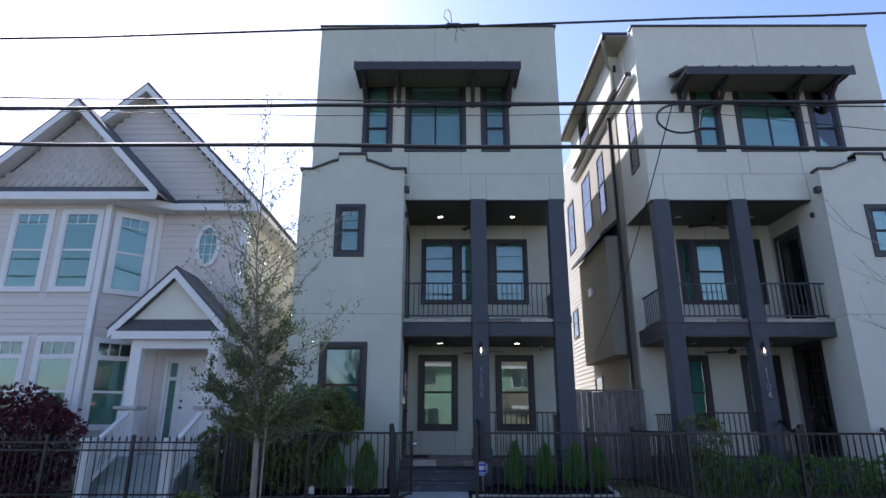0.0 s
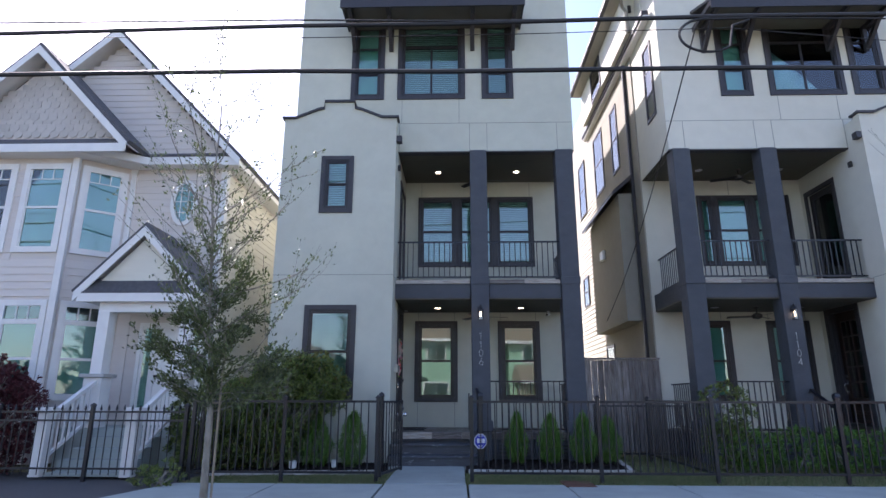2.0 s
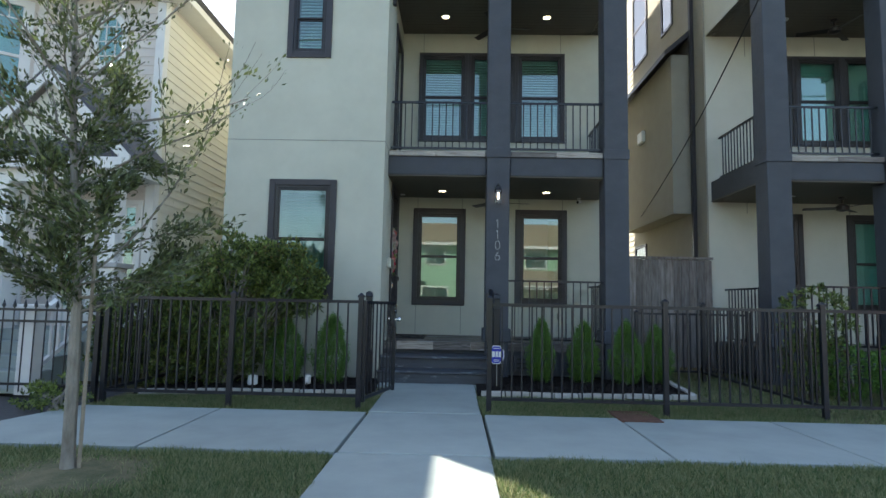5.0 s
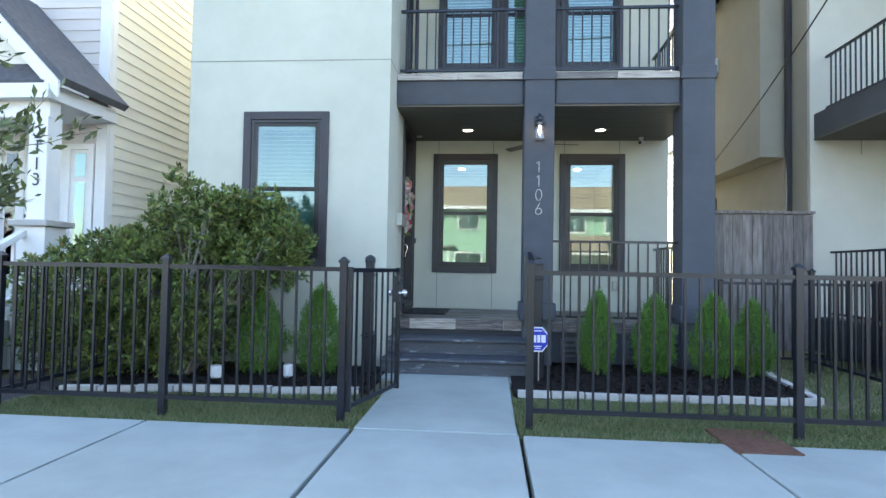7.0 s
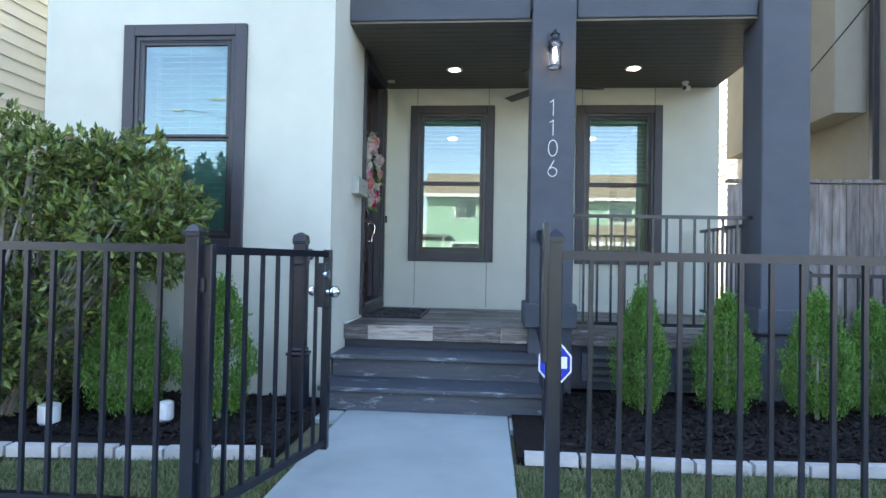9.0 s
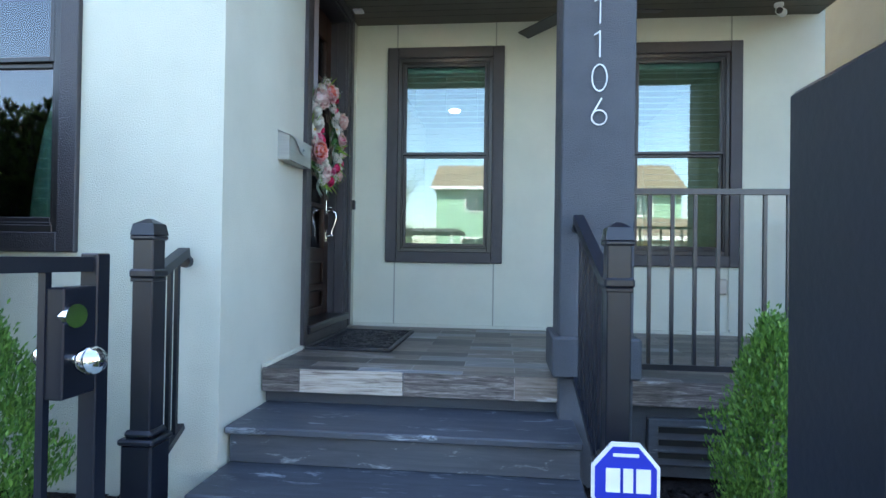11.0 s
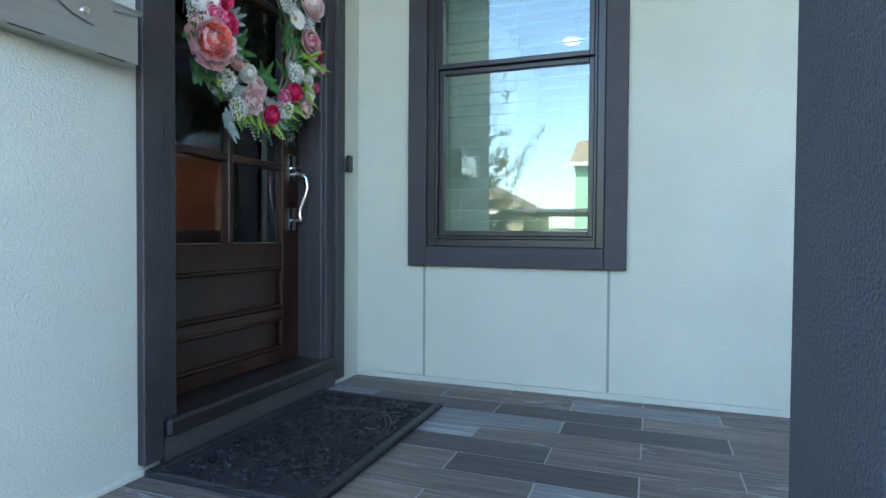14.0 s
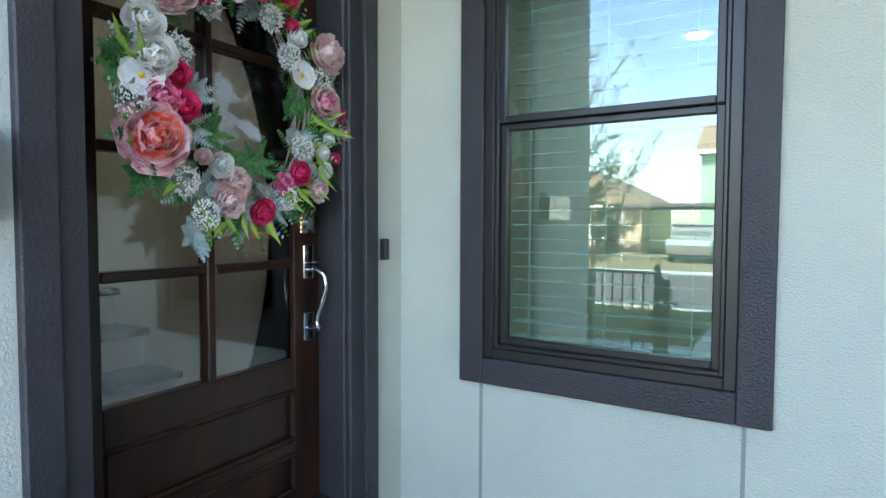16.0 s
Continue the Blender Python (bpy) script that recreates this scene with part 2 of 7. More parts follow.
SHINGLE_WALL = material("scalloped_shingle", (0.50, 0.47, 0.43), (0.46, 0.43, 0.40), 8.0, 0.7, 0.2, 80, vary=0.07)
ROOF = material("asphalt_shingle", (0.075, 0.075, 0.082), (0.11, 0.108, 0.115), 14.0, 0.9, 0.6, 120, vary=0.15, dist=0.006)
BLIND = material("blind", (0.82, 0.85, 0.83), rough=0.5)
SHADE = material("drawn_shade", (0.46, 0.62, 0.58), (0.42, 0.57, 0.54), 3.0, 0.8)
ROOM = material("room_wall", (0.48, 0.50, 0.47), (0.45, 0.47, 0.44), 2.0, 0.8)
CURTAIN = material("shade_cloth", (0.50, 0.62, 0.62), (0.46, 0.58, 0.58), 3.0, 0.8)
GLASS = glass_material("window_glass", 0.085, (0.66, 0.84, 0.80))
DOOR_GLASS = glass_material("door_glass", 0.07, (0.8, 0.8, 0.78))
DOOR_WOOD = material("dark_stained_wood", (0.013, 0.0060, 0.0040), (0.040, 0.015, 0.007), 3.0, 0.26, 0.12, 30, stretch=(6, 6, 0.7), dist=0.002, rough2=0.42, spec=0.35)
CHROME = material("chrome", (0.75, 0.75, 0.76), rough=0.08, metal=1.0)
STEEL = material("brushed_steel", (0.50, 0.50, 0.49), (0.44, 0.44, 0.43), 3.0, 0.32, 0.05, 300, metal=0.9, stretch=(1, 1, 30))
GROUT = material("grout", (0.42, 0.41, 0.40), rough=0.9)
MAT_BASE = material("dusty_rubber", (0.007, 0.008, 0.011), (0.016, 0.017, 0.022), 40.0, 0.8, 0.5, 80, dist=0.004)
YELLOW = material("yellow_stamen", (0.75, 0.50, 0.05), rough=0.6)
CORAL = petal_material("coral_petal", (0.84, 0.09, 0.06), (0.88, 0.20, 0.14), (0.91, 0.52, 0.44))
PEONY = petal_material("peony_petal", (0.74, 0.30, 0.33), (0.84, 0.54, 0.55), (0.90, 0.74, 0.73))
SAND_SIDING = material("sand_siding", (0.42, 0.395, 0.31), (0.39, 0.365, 0.29), 2.0, 0.6, 0.1, 80, stretch=(1, 1, 6))
RUBBER = material("rubber", (0.012, 0.012, 0.015), (0.028, 0.028, 0.034), 60.0, 0.42, 0.9, 80, dist=0.01)
FENCE_WOOD = material("weathered_fence_wood", (0.15, 0.122, 0.105), (0.34, 0.31, 0.29), 3.5, 0.85, 0.6, 50, stretch=(7, 7, 0.8), vary=0.3, dist=0.004)
BARK = material("bark", (0.17, 0.15, 0.125), (0.30, 0.28, 0.24), 14.0, 0.9, 0.9, 60, stretch=(1, 1, 0.4), dist=0.01)
TWIG = material("twig", (0.22, 0.18, 0.14), (0.32, 0.27, 0.2), 14.0, 0.8)
LEAF_OAK = leaf_material("oak_leaf", (0.035, 0.05, 0.02), (0.16, 0.20, 0.075), 0.3)
LEAF_SHRUB = leaf_material("shrub_leaf", (0.016, 0.040, 0.012), (0.24, 0.31, 0.075), 0.38)
LEAF_TIP = leaf_material("shrub_tip", (0.15, 0.2, 0.05), (0.28, 0.16, 0.07), 0.35)
LEAF_THUJA = leaf_material("thuja_leaf", (0.035, 0.11, 0.016), (0.16, 0.31, 0.05), 0.5)
LEAF_RED = leaf_material("red_leaf", (0.05, 0.008, 0.015), (0.13, 0.03, 0.035), 0.4)
GRASS = leaf_material("grass_blade", (0.05, 0.125, 0.03), (0.36, 0.35, 0.19), 0.6, 0.45)
CABLE = material("cable_rubber", (0.012, 0.012, 0.014), rough=0.6)
RUST = material("rusty_iron", (0.10, 0.045, 0.03), (0.17, 0.09, 0.06), 20.0, 0.8, 0.6, 90, metal=0.3)
LAMP_GLOW = material("lamp_glow", (1.0, 0.80, 0.55), rough=0.5, emit=5.0)
BULB = material("bulb", (1.0, 0.72, 0.45), rough=0.5, emit=6.0)
GREEN_SIDING = material("green_siding", (0.30, 0.48, 0.33), (0.27, 0.44, 0.30), 2.0, 0.6)
TAN_SIDING = material("tan_siding", (0.45, 0.36, 0.25), (0.42, 0.33, 0.23), 2.0, 0.6)
BRICK_FAR = material("orange_brick", (0.42, 0.16, 0.09), (0.36, 0.13, 0.08), 8.0, 0.8, 0.3, 30)
BROWN_ROOF = material("brown_roof", (0.20, 0.15, 0.10), (0.25, 0.19, 0.13), 10.0, 0.9)
PINK = petal_material("pink_petal", (0.78, 0.08, 0.24), (0.86, 0.22, 0.42), (0.90, 0.50, 0.62))
ROSE = petal_material("rose_petal", (0.66, 0.012, 0.07), (0.80, 0.03, 0.17), (0.88, 0.12, 0.30))
BLUSH = petal_material("blush_petal", (0.80, 0.46, 0.44), (0.87, 0.68, 0.65), (0.91, 0.83, 0.80))
IVORY = petal_material("ivory_petal", (0.80, 0.79, 0.68), (0.88, 0.87, 0.81), (0.92, 0.91, 0.88))
FERN = leaf_material("fern_leaf", (0.03, 0.13, 0.04), (0.12, 0.30, 0.08), 0.5)
SAGE = leaf_material("sage_leaf", (0.30, 0.40, 0.35), (0.50, 0.58, 0.53), 0.7)
LIME = leaf_material("lime_leaf", (0.20, 0.36, 0.04), (0.35, 0.5, 0.08), 0.45)
SIGN_BLUE = material("sign_blue", (0.02, 0.035, 0.42), rough=0.3)
SIGN_WHITE = material("sign_white", (0.8, 0.8, 0.8), rough=0.4)
RIBBON = material("ribbon", (0.42, 0.40, 0.44), rough=0.5)
PLASTIC = material("white_plastic", (0.72, 0.73, 0.72), rough=0.4)
# black paint, and the darkness of rooms left out behind some panes
BLACK = material("black_paint_and_dark_room", (0.012, 0.012, 0.012), rough=0.4)
NUMBER = material("number_metal", (0.52, 0.53, 0.53), rough=0.35, metal=0.5)
FLAG = material("car_paint", (0.5, 0.5, 0.52), rough=0.2, metal=0.5)


# ---- building tools ----
BASES = {}


def thing(name, at, label, category, group="", kind=""):
    ob = new(name)
    ob.location = at
    BASES[ob] = Vector(at)
    return tagged(ob, label, category, group, kind)


def part(name, bm, mat, parent=None, label="", category="", group="", kind="", smooth=False, base=None):
    """One mesh of its own from a bmesh that is drawn in world metres."""
    me = bpy.data.meshes.new(name)
    at = BASES[parent] if parent else Vector(base or (0, 0, 0))
    bm.transform(Matrix.Translation(-at))
    bmesh.ops.recalc_face_normals(bm, faces=bm.faces)
    bm.to_mesh(me)
    bm.free()
    me.materials.append(mat)
    if smooth:
        me.shade_smooth()
    ob = new(name, me)
    if parent:
        ob.parent = parent
        BASES[ob] = at
    else:
        ob.location = at
    return tagged(ob, label, category, group, kind)


def box(bm, x0, x1, y0, y1, z0, z1, bevel=0.0):
    x0, x1, y0, y1, z0, z1 = min(x0, x1), max(x0, x1), min(y0, y1), max(y0, y1), min(z0, z1), max(z0, z1)
    m = Matrix.Translation(((x0 + x1) / 2, (y0 + y1) / 2, (z0 + z1) / 2)) @ Matrix.Diagonal((x1 - x0, y1 - y0, z1 - z0, 1))
    made = bmesh.ops.create_cube(bm, size=1, matrix=m)["verts"]
    if bevel:
        edges = {e for v in made for e in v.link_edges}
        bmesh.ops.bevel(bm, geom=list(edges), offset=bevel, segments=1, affect="EDGES")


def boxed(*a, bevel=0.0):
    bm = bmesh.new()
    box(bm, *a, bevel=bevel)
    return bm


def rod(bm, a, b, r0, r1=None, n=8, cap=True):
    a, b = Vector(a), Vector(b)
    r1 = r0 if r1 is None else r1
    d = b - a
    q = d.to_track_quat("Z", "Y").to_matrix()
    ring = []
    for p, r in ((a, r0), (b, r1)):
        ring.append([bm.verts.new(p + q @ Vector((r * math.cos(k * math.tau / n), r * math.sin(k * math.tau / n), 0))) for k in range(n)])
    for k in range(n):
        bm.faces.new((ring[0][k], ring[0][(k + 1) % n], ring[1][(k + 1) % n], ring[1][k]))
    if cap:
        bm.faces.new(ring[0][::-1])
        bm.faces.new(ring[1])


def bar(bm, a, b, w, h):
    """A square bar from a to b, w wide sideways and h high."""
    a, b = Vector(a), Vector(b)
    d = (b - a).normalized()
    side = d.cross(Vector((0, 0, 1)))
    side = side.normalized() if side.length > 1e-4 else Vector((1, 0, 0))
    up = side.cross(d).normalized()
    vs = [[bm.verts.new(p + side * sx * w / 2 + up * sz * h / 2) for sx, sz in ((-1, -1), (1, -1), (1, 1), (-1, 1))] for p in (a, b)]
    for k in range(4):
        bm.faces.new((vs[0][k], vs[0][(k + 1) % 4], vs[1][(k + 1) % 4], vs[1][k]))
    bm.faces.new(vs[0][::-1])
    bm.faces.new(vs[1])


def prism(bm, pts, axis, a0, a1):
    """A polygon in the plane across an axis, pushed from a0 to a1 along it. pts are (x, z) for y, (y, z) for x, (x, y) for z."""
    def place(p, a):
        return {"x": (a, p[0], p[1]), "y": (p[0], a, p[1]), "z": (p[0], p[1], a)}[axis]
    lo = [bm.verts.new(place(p, a0)) for p in pts]
    hi = [bm.verts.new(place(p, a1)) for p in pts]
    bm.faces.new(lo)
    bm.faces.new(hi[::-1])
    for k in range(len(pts)):
        bm.faces.new((lo[k], lo[(k + 1) % len(pts)], hi[(k + 1) % len(pts)], hi[k]))


def wall(bm, axis, a0, a1, u0, u1, z0, z1, holes=()):
    """A wall across an axis from a0 to a1, that runs u0 to u1 and z0 to z1, with openings (u0, u1, z0, z1), in one skin."""
    us = sorted({u0, u1, *(h for o in holes for h in o[:2])})
    zs = sorted({z0, z1, *(h for o in holes for h in o[2:])})
    solid = {(i, j): not any(o[0] <= us[i] and o[1] >= us[i + 1] and o[2] <= zs[j] and o[3] >= zs[j + 1] for o in holes)
             for i in range(len(us) - 1) for j in range(len(zs) - 1)}
    made = {}

    def vert(i, j, a):
        if (i, j, a) not in made:
            made[i, j, a] = bm.verts.new((us[i], (a0, a1)[a], zs[j]) if axis == "y" else ((a0, a1)[a], us[i], zs[j]))
        return made[i, j, a]

    for (i, j), full in solid.items():
        if not full:
            continue
        for a in (0, 1):
            bm.faces.new([vert(p, q, a) for p, q in ((i, j), (i + 1, j), (i + 1, j + 1), (i, j + 1))])
        for di, dj, p, q in ((-1, 0, (i, j), (i, j + 1)), (1, 0, (i + 1, j), (i + 1, j + 1)), (0, -1, (i, j), (i + 1, j)), (0, 1, (i, j + 1), (i + 1, j + 1))):
            if not solid.get((i + di, j + dj), False):
                bm.faces.new([vert(*p, 0), vert(*q, 0), vert(*q, 1), vert(*p, 1)])


def lathe(bm, at, profile, n=12):
    rings = [[bm.verts.new((at[0] + r * math.cos(k * math.tau / n), at[1] + r * math.sin(k * math.tau / n), at[2] + z)) for k in range(n)] for r, z in profile]
    for a, b in zip(rings, rings[1:]):
        for k in range(n):
            bm.faces.new((a[k], a[(k + 1) % n], b[(k + 1) % n], b[k]))
    bm.faces.new(rings[0][::-1])
    bm.faces.new(rings[-1])


def tube(bm, pts, r, n=6):
    """A round tube through points, in one skin."""
    pts, rings = [Vector(p) for p in pts], []
    for k, p in enumerate(pts):
        d = (pts[min(k + 1, len(pts) - 1)] - pts[max(k - 1, 0)]).normalized()
        if rings:
            u = (u - d * u.dot(d)).normalized()
        else:
            u = d.orthogonal().normalized()
        v = d.cross(u)
        rings.append([bm.verts.new(p + u * (r * math.cos(j * math.tau / n)) + v * (r * math.sin(j * math.tau / n))) for j in range(n)])
    for a, b in zip(rings, rings[1:]):
        for j in range(n):
            bm.faces.new((a[j], a[(j + 1) % n], b[(j + 1) % n], b[j]))
    bm.faces.new(rings[0][::-1])
    bm.faces.new(rings[-1])


def written(text, size, m, mat, name, parent=None, depth=0.002, label=""):
    cu = bpy.data.curves.new(name, "FONT")
    cu.body, cu.size, cu.extrude, cu.align_x, cu.align_y = text, size, depth, "CENTER", "CENTER"
    tmp = new(name + "_curve", cu)
    me = bpy.data.meshes.new_from_object(tmp)
    bpy.data.objects.remove(tmp)
    me.transform(Matrix.Translation(-(BASES[parent] if parent else Vector())) @ m)
    me.materials.clear()
    me.materials.append(mat)
    ob = new(name, me)
    if parent:
        ob.parent = parent
        BASES[ob] = BASES[parent]
    return tagged(ob, label)


# ---- ground ----
part("ground", boxed(-300, 300, -300, 300, -0.5, -0.16), SOIL, label="bare ground that runs on to the horizon", category="ground", kind="structure")
part("road", boxed(-150, 150, -5.2, 4.1, -0.16, -0.12), ASPHALT, label="sunlit grey asphalt street along the houses", category="road", kind="structure")
part("kerb", boxed(-60, 60, 4.1, 4.3, -0.16, 0.0, bevel=0.02), CONCRETE, label="pale concrete kerb along the street", category="kerb", kind="structure")
part("kerb", boxed(-60, 60, -5.4, -5.2, -0.16, 0.0, bevel=0.02), CONCRETE, label="pale concrete kerb across the street", category="kerb", kind="structure")
part("ground", boxed(-60, 60, -60, -5.4, -0.16, -0.03), SOIL, label="dry yard ground across the street", category="ground", kind="structure")
bm = bmesh.new()
box(bm, -4.1, 40, 4.3, 7.91, -0.16, -0.035)
box(bm, -3.95, 40, 9.58, 34, -0.16, -0.03)
box(bm, -60, -4.1, 11.0, 34, -0.16, -0.03)
part("ground", bm, SOIL, label="earth of the lawn strips and yards", category="ground", kind="structure")
part("driveway", boxed(-60, -4.1, 4.3, 11.0, -0.16, -0.04), GRAVEL, label="dark gravel yard littered with leaves before the siding house", category="driveway", kind="structure")
part("ground", boxed(-4.1, -3.95, 7.91, 11.0, -0.16, -0.04), SOIL, label="narrow earth strip beside the gravel", category="ground", kind="structure")

pavement = thing("pavement", (0, 8.6, 0), "blue-grey concrete pavement with dark joints before the fence", "pavement", kind="structure")
for xa, xb in ((-3.95, -2.47), (-2.45, -0.905), (-0.875, 0.315), (0.345, 1.73), (1.75, 3.3), (3.32, 4.85), (4.87, 6.4), (6.42, 8.0), (8.02, 12.0), (12.02, 20.0)):
    if xa < -3.9:
        bm = bmesh.new()
        prism(bm, [(-4.35, 7.93), (xb, 7.93), (xb, 9.56), (-3.95, 9.56)], "z", -0.1, 0.0)
    else:
        bm = boxed(xa, xb, 7.93, 9.56, -0.1, 0.0, bevel=0.006)
    part("slab", bm, CONCRETE, pavement)
part("slab", boxed(-0.89, 0.31, 4.32, 7.915, -0.1, -0.004, bevel=0.006), CONCRETE, pavement)
part("slab", boxed(-0.885, 0.305, 9.575, 11.78, -0.1, 0.004, bevel=0.006), CONCRETE, pavement)
part("slab", boxed(-1.32, -0.89, 11.5, 11.72, -0.1, 0.01, bevel=0.01), CONCRETE, pavement)
part("slab", boxed(0.31, 0.85, 11.42, 11.72, -0.1, 0.01, bevel=0.01), CONCRETE, pavement)
part("access_cover", boxed(1.72, 2.15, 9.36, 9.92, -0.01, 0.012, bevel=0.004), RUST, label="rusty iron access cover set in the pavement edge", category="access cover", base=(1.9, 9.6, 0))

# mulch beds with stone edging
bm = bmesh.new()
prism(bm, [(0.33, 10.86), (3.1, 10.98), (3.35, 12.6), (3.3, 14.3), (0.33, 14.3)], "z", -0.05, 0.02)
prism(bm, [(-3.9, 10.45), (-2.8, 10.6), (-1.05, 10.8), (-1.05, 12.1), (-3.9, 12.1)], "z", -0.05, 0.02)
part("mulch_bed", bm, MULCH, label="black mulch beds before the stucco house", category="mulch", kind="structure")


def edging(pts, group):
    for a, b in zip(pts, pts[1:]):
        a, b = Vector((*a, 0)), Vector((*b, 0))
        n = max(1, round((b - a).length / 0.3))
        for k in range(n):
            p, q = a.lerp(b, (k + 0.03) / n), a.lerp(b, (k + 0.97) / n)
            bm = bmesh.new()
            z = random.uniform(-0.008, 0.008)
            bar(bm, (p.x, p.y, 0.022 + z), (q.x, q.y, 0.022 + z), 0.07, 0.06)
            part("edging_stone", bm, EDGING, None, "pale concrete edging block beside the black mulch", "edging stone", group, base=((p.x + q.x) / 2, (p.y + q.y) / 2, 0))


edging([(0.36, 10.82), (1.6, 10.84), (3.1, 10.93), (3.3, 12.5)], "edging stones of the bed beside the steps")
edging([(-3.8, 10.38), (-2.8, 10.54), (-1.9, 10.62), (-1.1, 10.7)], "edging stones of the bed before the bay")


# ---- the two stucco houses ----
def sash_window(parent, X, name, x0, x1, z0, z1, y, layout, casing=0.095, blinds="open", depth=0.14, slat_parts=False, room=True):
    """A window in a wall that faces -y, its outer casing x0..x1, z0..z1. layout: rows of (share of height, columns)."""
    w = thing(name, (X((x0 + x1) / 2), y, z0), "", "")
    w.parent = parent
    w.location = Vector((X((x0 + x1) / 2), y, z0)) - BASES[parent]
    c = casing
    bm = bmesh.new()
    for a in ((x0, x0 + c, z0, z1), (x1 - c, x1, z0, z1), (x0 + c, x1 - c, z0, z0 + c), (x0 + c, x1 - c, z1 - c, z1)):
        box(bm, X(a[0]), X(a[1]), y - 0.028, y + 0.02, a[2], a[3], bevel=0.004)
    part("casing", bm, TRIM, w, "dark grey casing")
    i0, i1, j0, j1 = x0 + c, x1 - c, z0 + c, z1 - c
    bm = bmesh.new()
    f = 0.035
    for a in ((i0, i0 + f, j0, j1), (i1 - f, i1, j0, j1), (i0 + f, i1 - f, j0, j0 + f), (i0 + f, i1 - f, j1 - f, j1)):
        box(bm, X(a[0]), X(a[1]), y - 0.012, y + 0.07, a[2], a[3], bevel=0.003)
    for a in ((i0 + f, i0 + f + 0.014, j0 + f, j1 - f), (i1 - f - 0.014, i1 - f, j0 + f, j1 - f), (i0 + f + 0.014, i1 - f - 0.014, j0 + f, j0 + f + 0.014), (i0 + f + 0.014, i1 - f - 0.014, j1 - f - 0.014, j1 - f)):
        box(bm, X(a[0]), X(a[1]), y - 0.004, y + 0.07, a[2], a[3], bevel=0.003)
    part("window_frame", bm, VINYL, w, "nearly black vinyl frame")
    f += 0.014
    i0, i1, j0, j1 = i0 + f, i1 - f, j0 + f, j1 - f
    z = j0
    total = sum(r[0] for r in layout)
    for k, (share, cols) in enumerate(layout):
        h = (j1 - j0) * share / total
        yy = y + 0.012 + (0.022 if k == 0 and len(layout) > 1 else 0)
        for q in range(cols):
            p0, p1 = i0 + (i1 - i0) * q / cols, i0 + (i1 - i0) * (q + 1) / cols
            bm = bmesh.new()
            s = 0.024
            for a in ((p0, p0 + s, z, z + h), (p1 - s, p1, z, z + h), (p0 + s, p1 - s, z, z + s), (p0 + s, p1 - s, z + h - s, z + h)):
                box(bm, X(a[0]), X(a[1]), yy - 0.014, yy + 0.022, a[2], a[3], bevel=0.003)
            part("sash", bm, VINYL, w)
            part("pane", boxed(X(p0 + s), X(p1 - s), yy, yy + 0.005, z + s, z + h - s), GLASS, w, "coated glass pane").visible_shadow = False
        z += h
    if blinds != "open":
        back_y = y + 0.10 if blinds == "shade" else y + 0.15
        part("shade", boxed(X(i0 + 0.005), X(i1 - 0.005), back_y, back_y + 0.006, j0, j1), SHADE, w, "pale green drawn shade")
    if blinds != "shade":
        n = int((j1 - j0) / 0.05)
        shared = None
        joined = bmesh.new()
        for k in range(n):
            zz = j0 + (k + 0.5) * (j1 - j0) / n
            if slat_parts:
                if shared is None:
                    bm = bmesh.new()
                    bar(bm, (X(i0 + 0.02), y + 0.11, zz), (X(i1 - 0.02), y + 0.11, zz), 0.045, 0.0025)
                    bm.transform(Matrix.Translation((0, y + 0.11, zz)) @ Matrix.Rotation(radians(4), 4, "X") @ Matrix.Translation((0, -y - 0.11, -zz)))
                    first = part("slat", bm, BLIND, w)
                    shared, z_first = first.data, zz
                else:
                    ob = new("slat", shared)
                    ob.parent, ob.location = w, (0, 0, zz - z_first)
            else:
                c_, s_ = 0.024 * math.cos(radians(52)), 0.024 * math.sin(radians(52))
                prism(joined, [(y + 0.11 - c_, zz - s_), (y + 0.11 - c_ + 0.003, zz - s_ - 0.002), (y + 0.11 + c_ + 0.003, zz + s_ - 0.002), (y + 0.11 + c_, zz + s_)], "x", X(i0 + 0.02), X(i1 - 0.02))
        if slat_parts:
            joined.free()
        else:
            tagged(part("slats", joined, BLIND, w, "white horizontal blind slats"), kind="stuff")
        bm = bmesh.new()
        for u in (0.12, 0.5, 0.88):
            xx = X(i0 + (i1 - i0) * u)
            rod(bm, (xx, y + 0.085, j0), (xx, y + 0.085, j1), 0.002, n=4)
        box(bm, X(i0 + 0.01), X(i1 - 0.01), y + 0.085, y + 0.14, j1 - 0.05, j1)
        part("blind_rail", bm, BLIND, w, "white head rail and cords of the blind")
    if room:
        bm = bmesh.new()
        back = 0.5 if slat_parts else 1.2
        box(bm, X(x0 + 0.02), X(x1 - 0.02), y + back, y + back + 0.05, z0, z1)
        part("room_back", bm, CURTAIN if slat_parts else ROOM, w, "plain dim wall inside the room")
    return w


def rail_run(parent, name, a, b, z0, z1, spacing=0.115, label="", sloped=0.0, post=False):
    """A metal railing from a to b (x, y), its bottom rail at z0 and its top rail at z1."""
    a, b = Vector((*a, 0)), Vector((*b, 0))
    up = Vector((0, 0, 1))
    bm = bmesh.new()
    bar(bm, a + up * z1, b + up * (z1 + sloped), 0.042, 0.03)
    part("top_rail", bm, METAL, parent)
    bm = bmesh.new()
    bar(bm, a + up * z0, b + up * (z0 + sloped), 0.03, 0.03)
    part("bottom_rail", bm, METAL, parent)
    n = max(2, round((b - a).length / spacing))
    for k in range(1, n):
        p = a.lerp(b, k / n) + up * sloped * k / n
        bm = bmesh.new()
        bar(bm, p + up * z0, p + up * (z1 - 0.012), 0.018, 0.018)
        part("baluster", bm, METAL, parent)


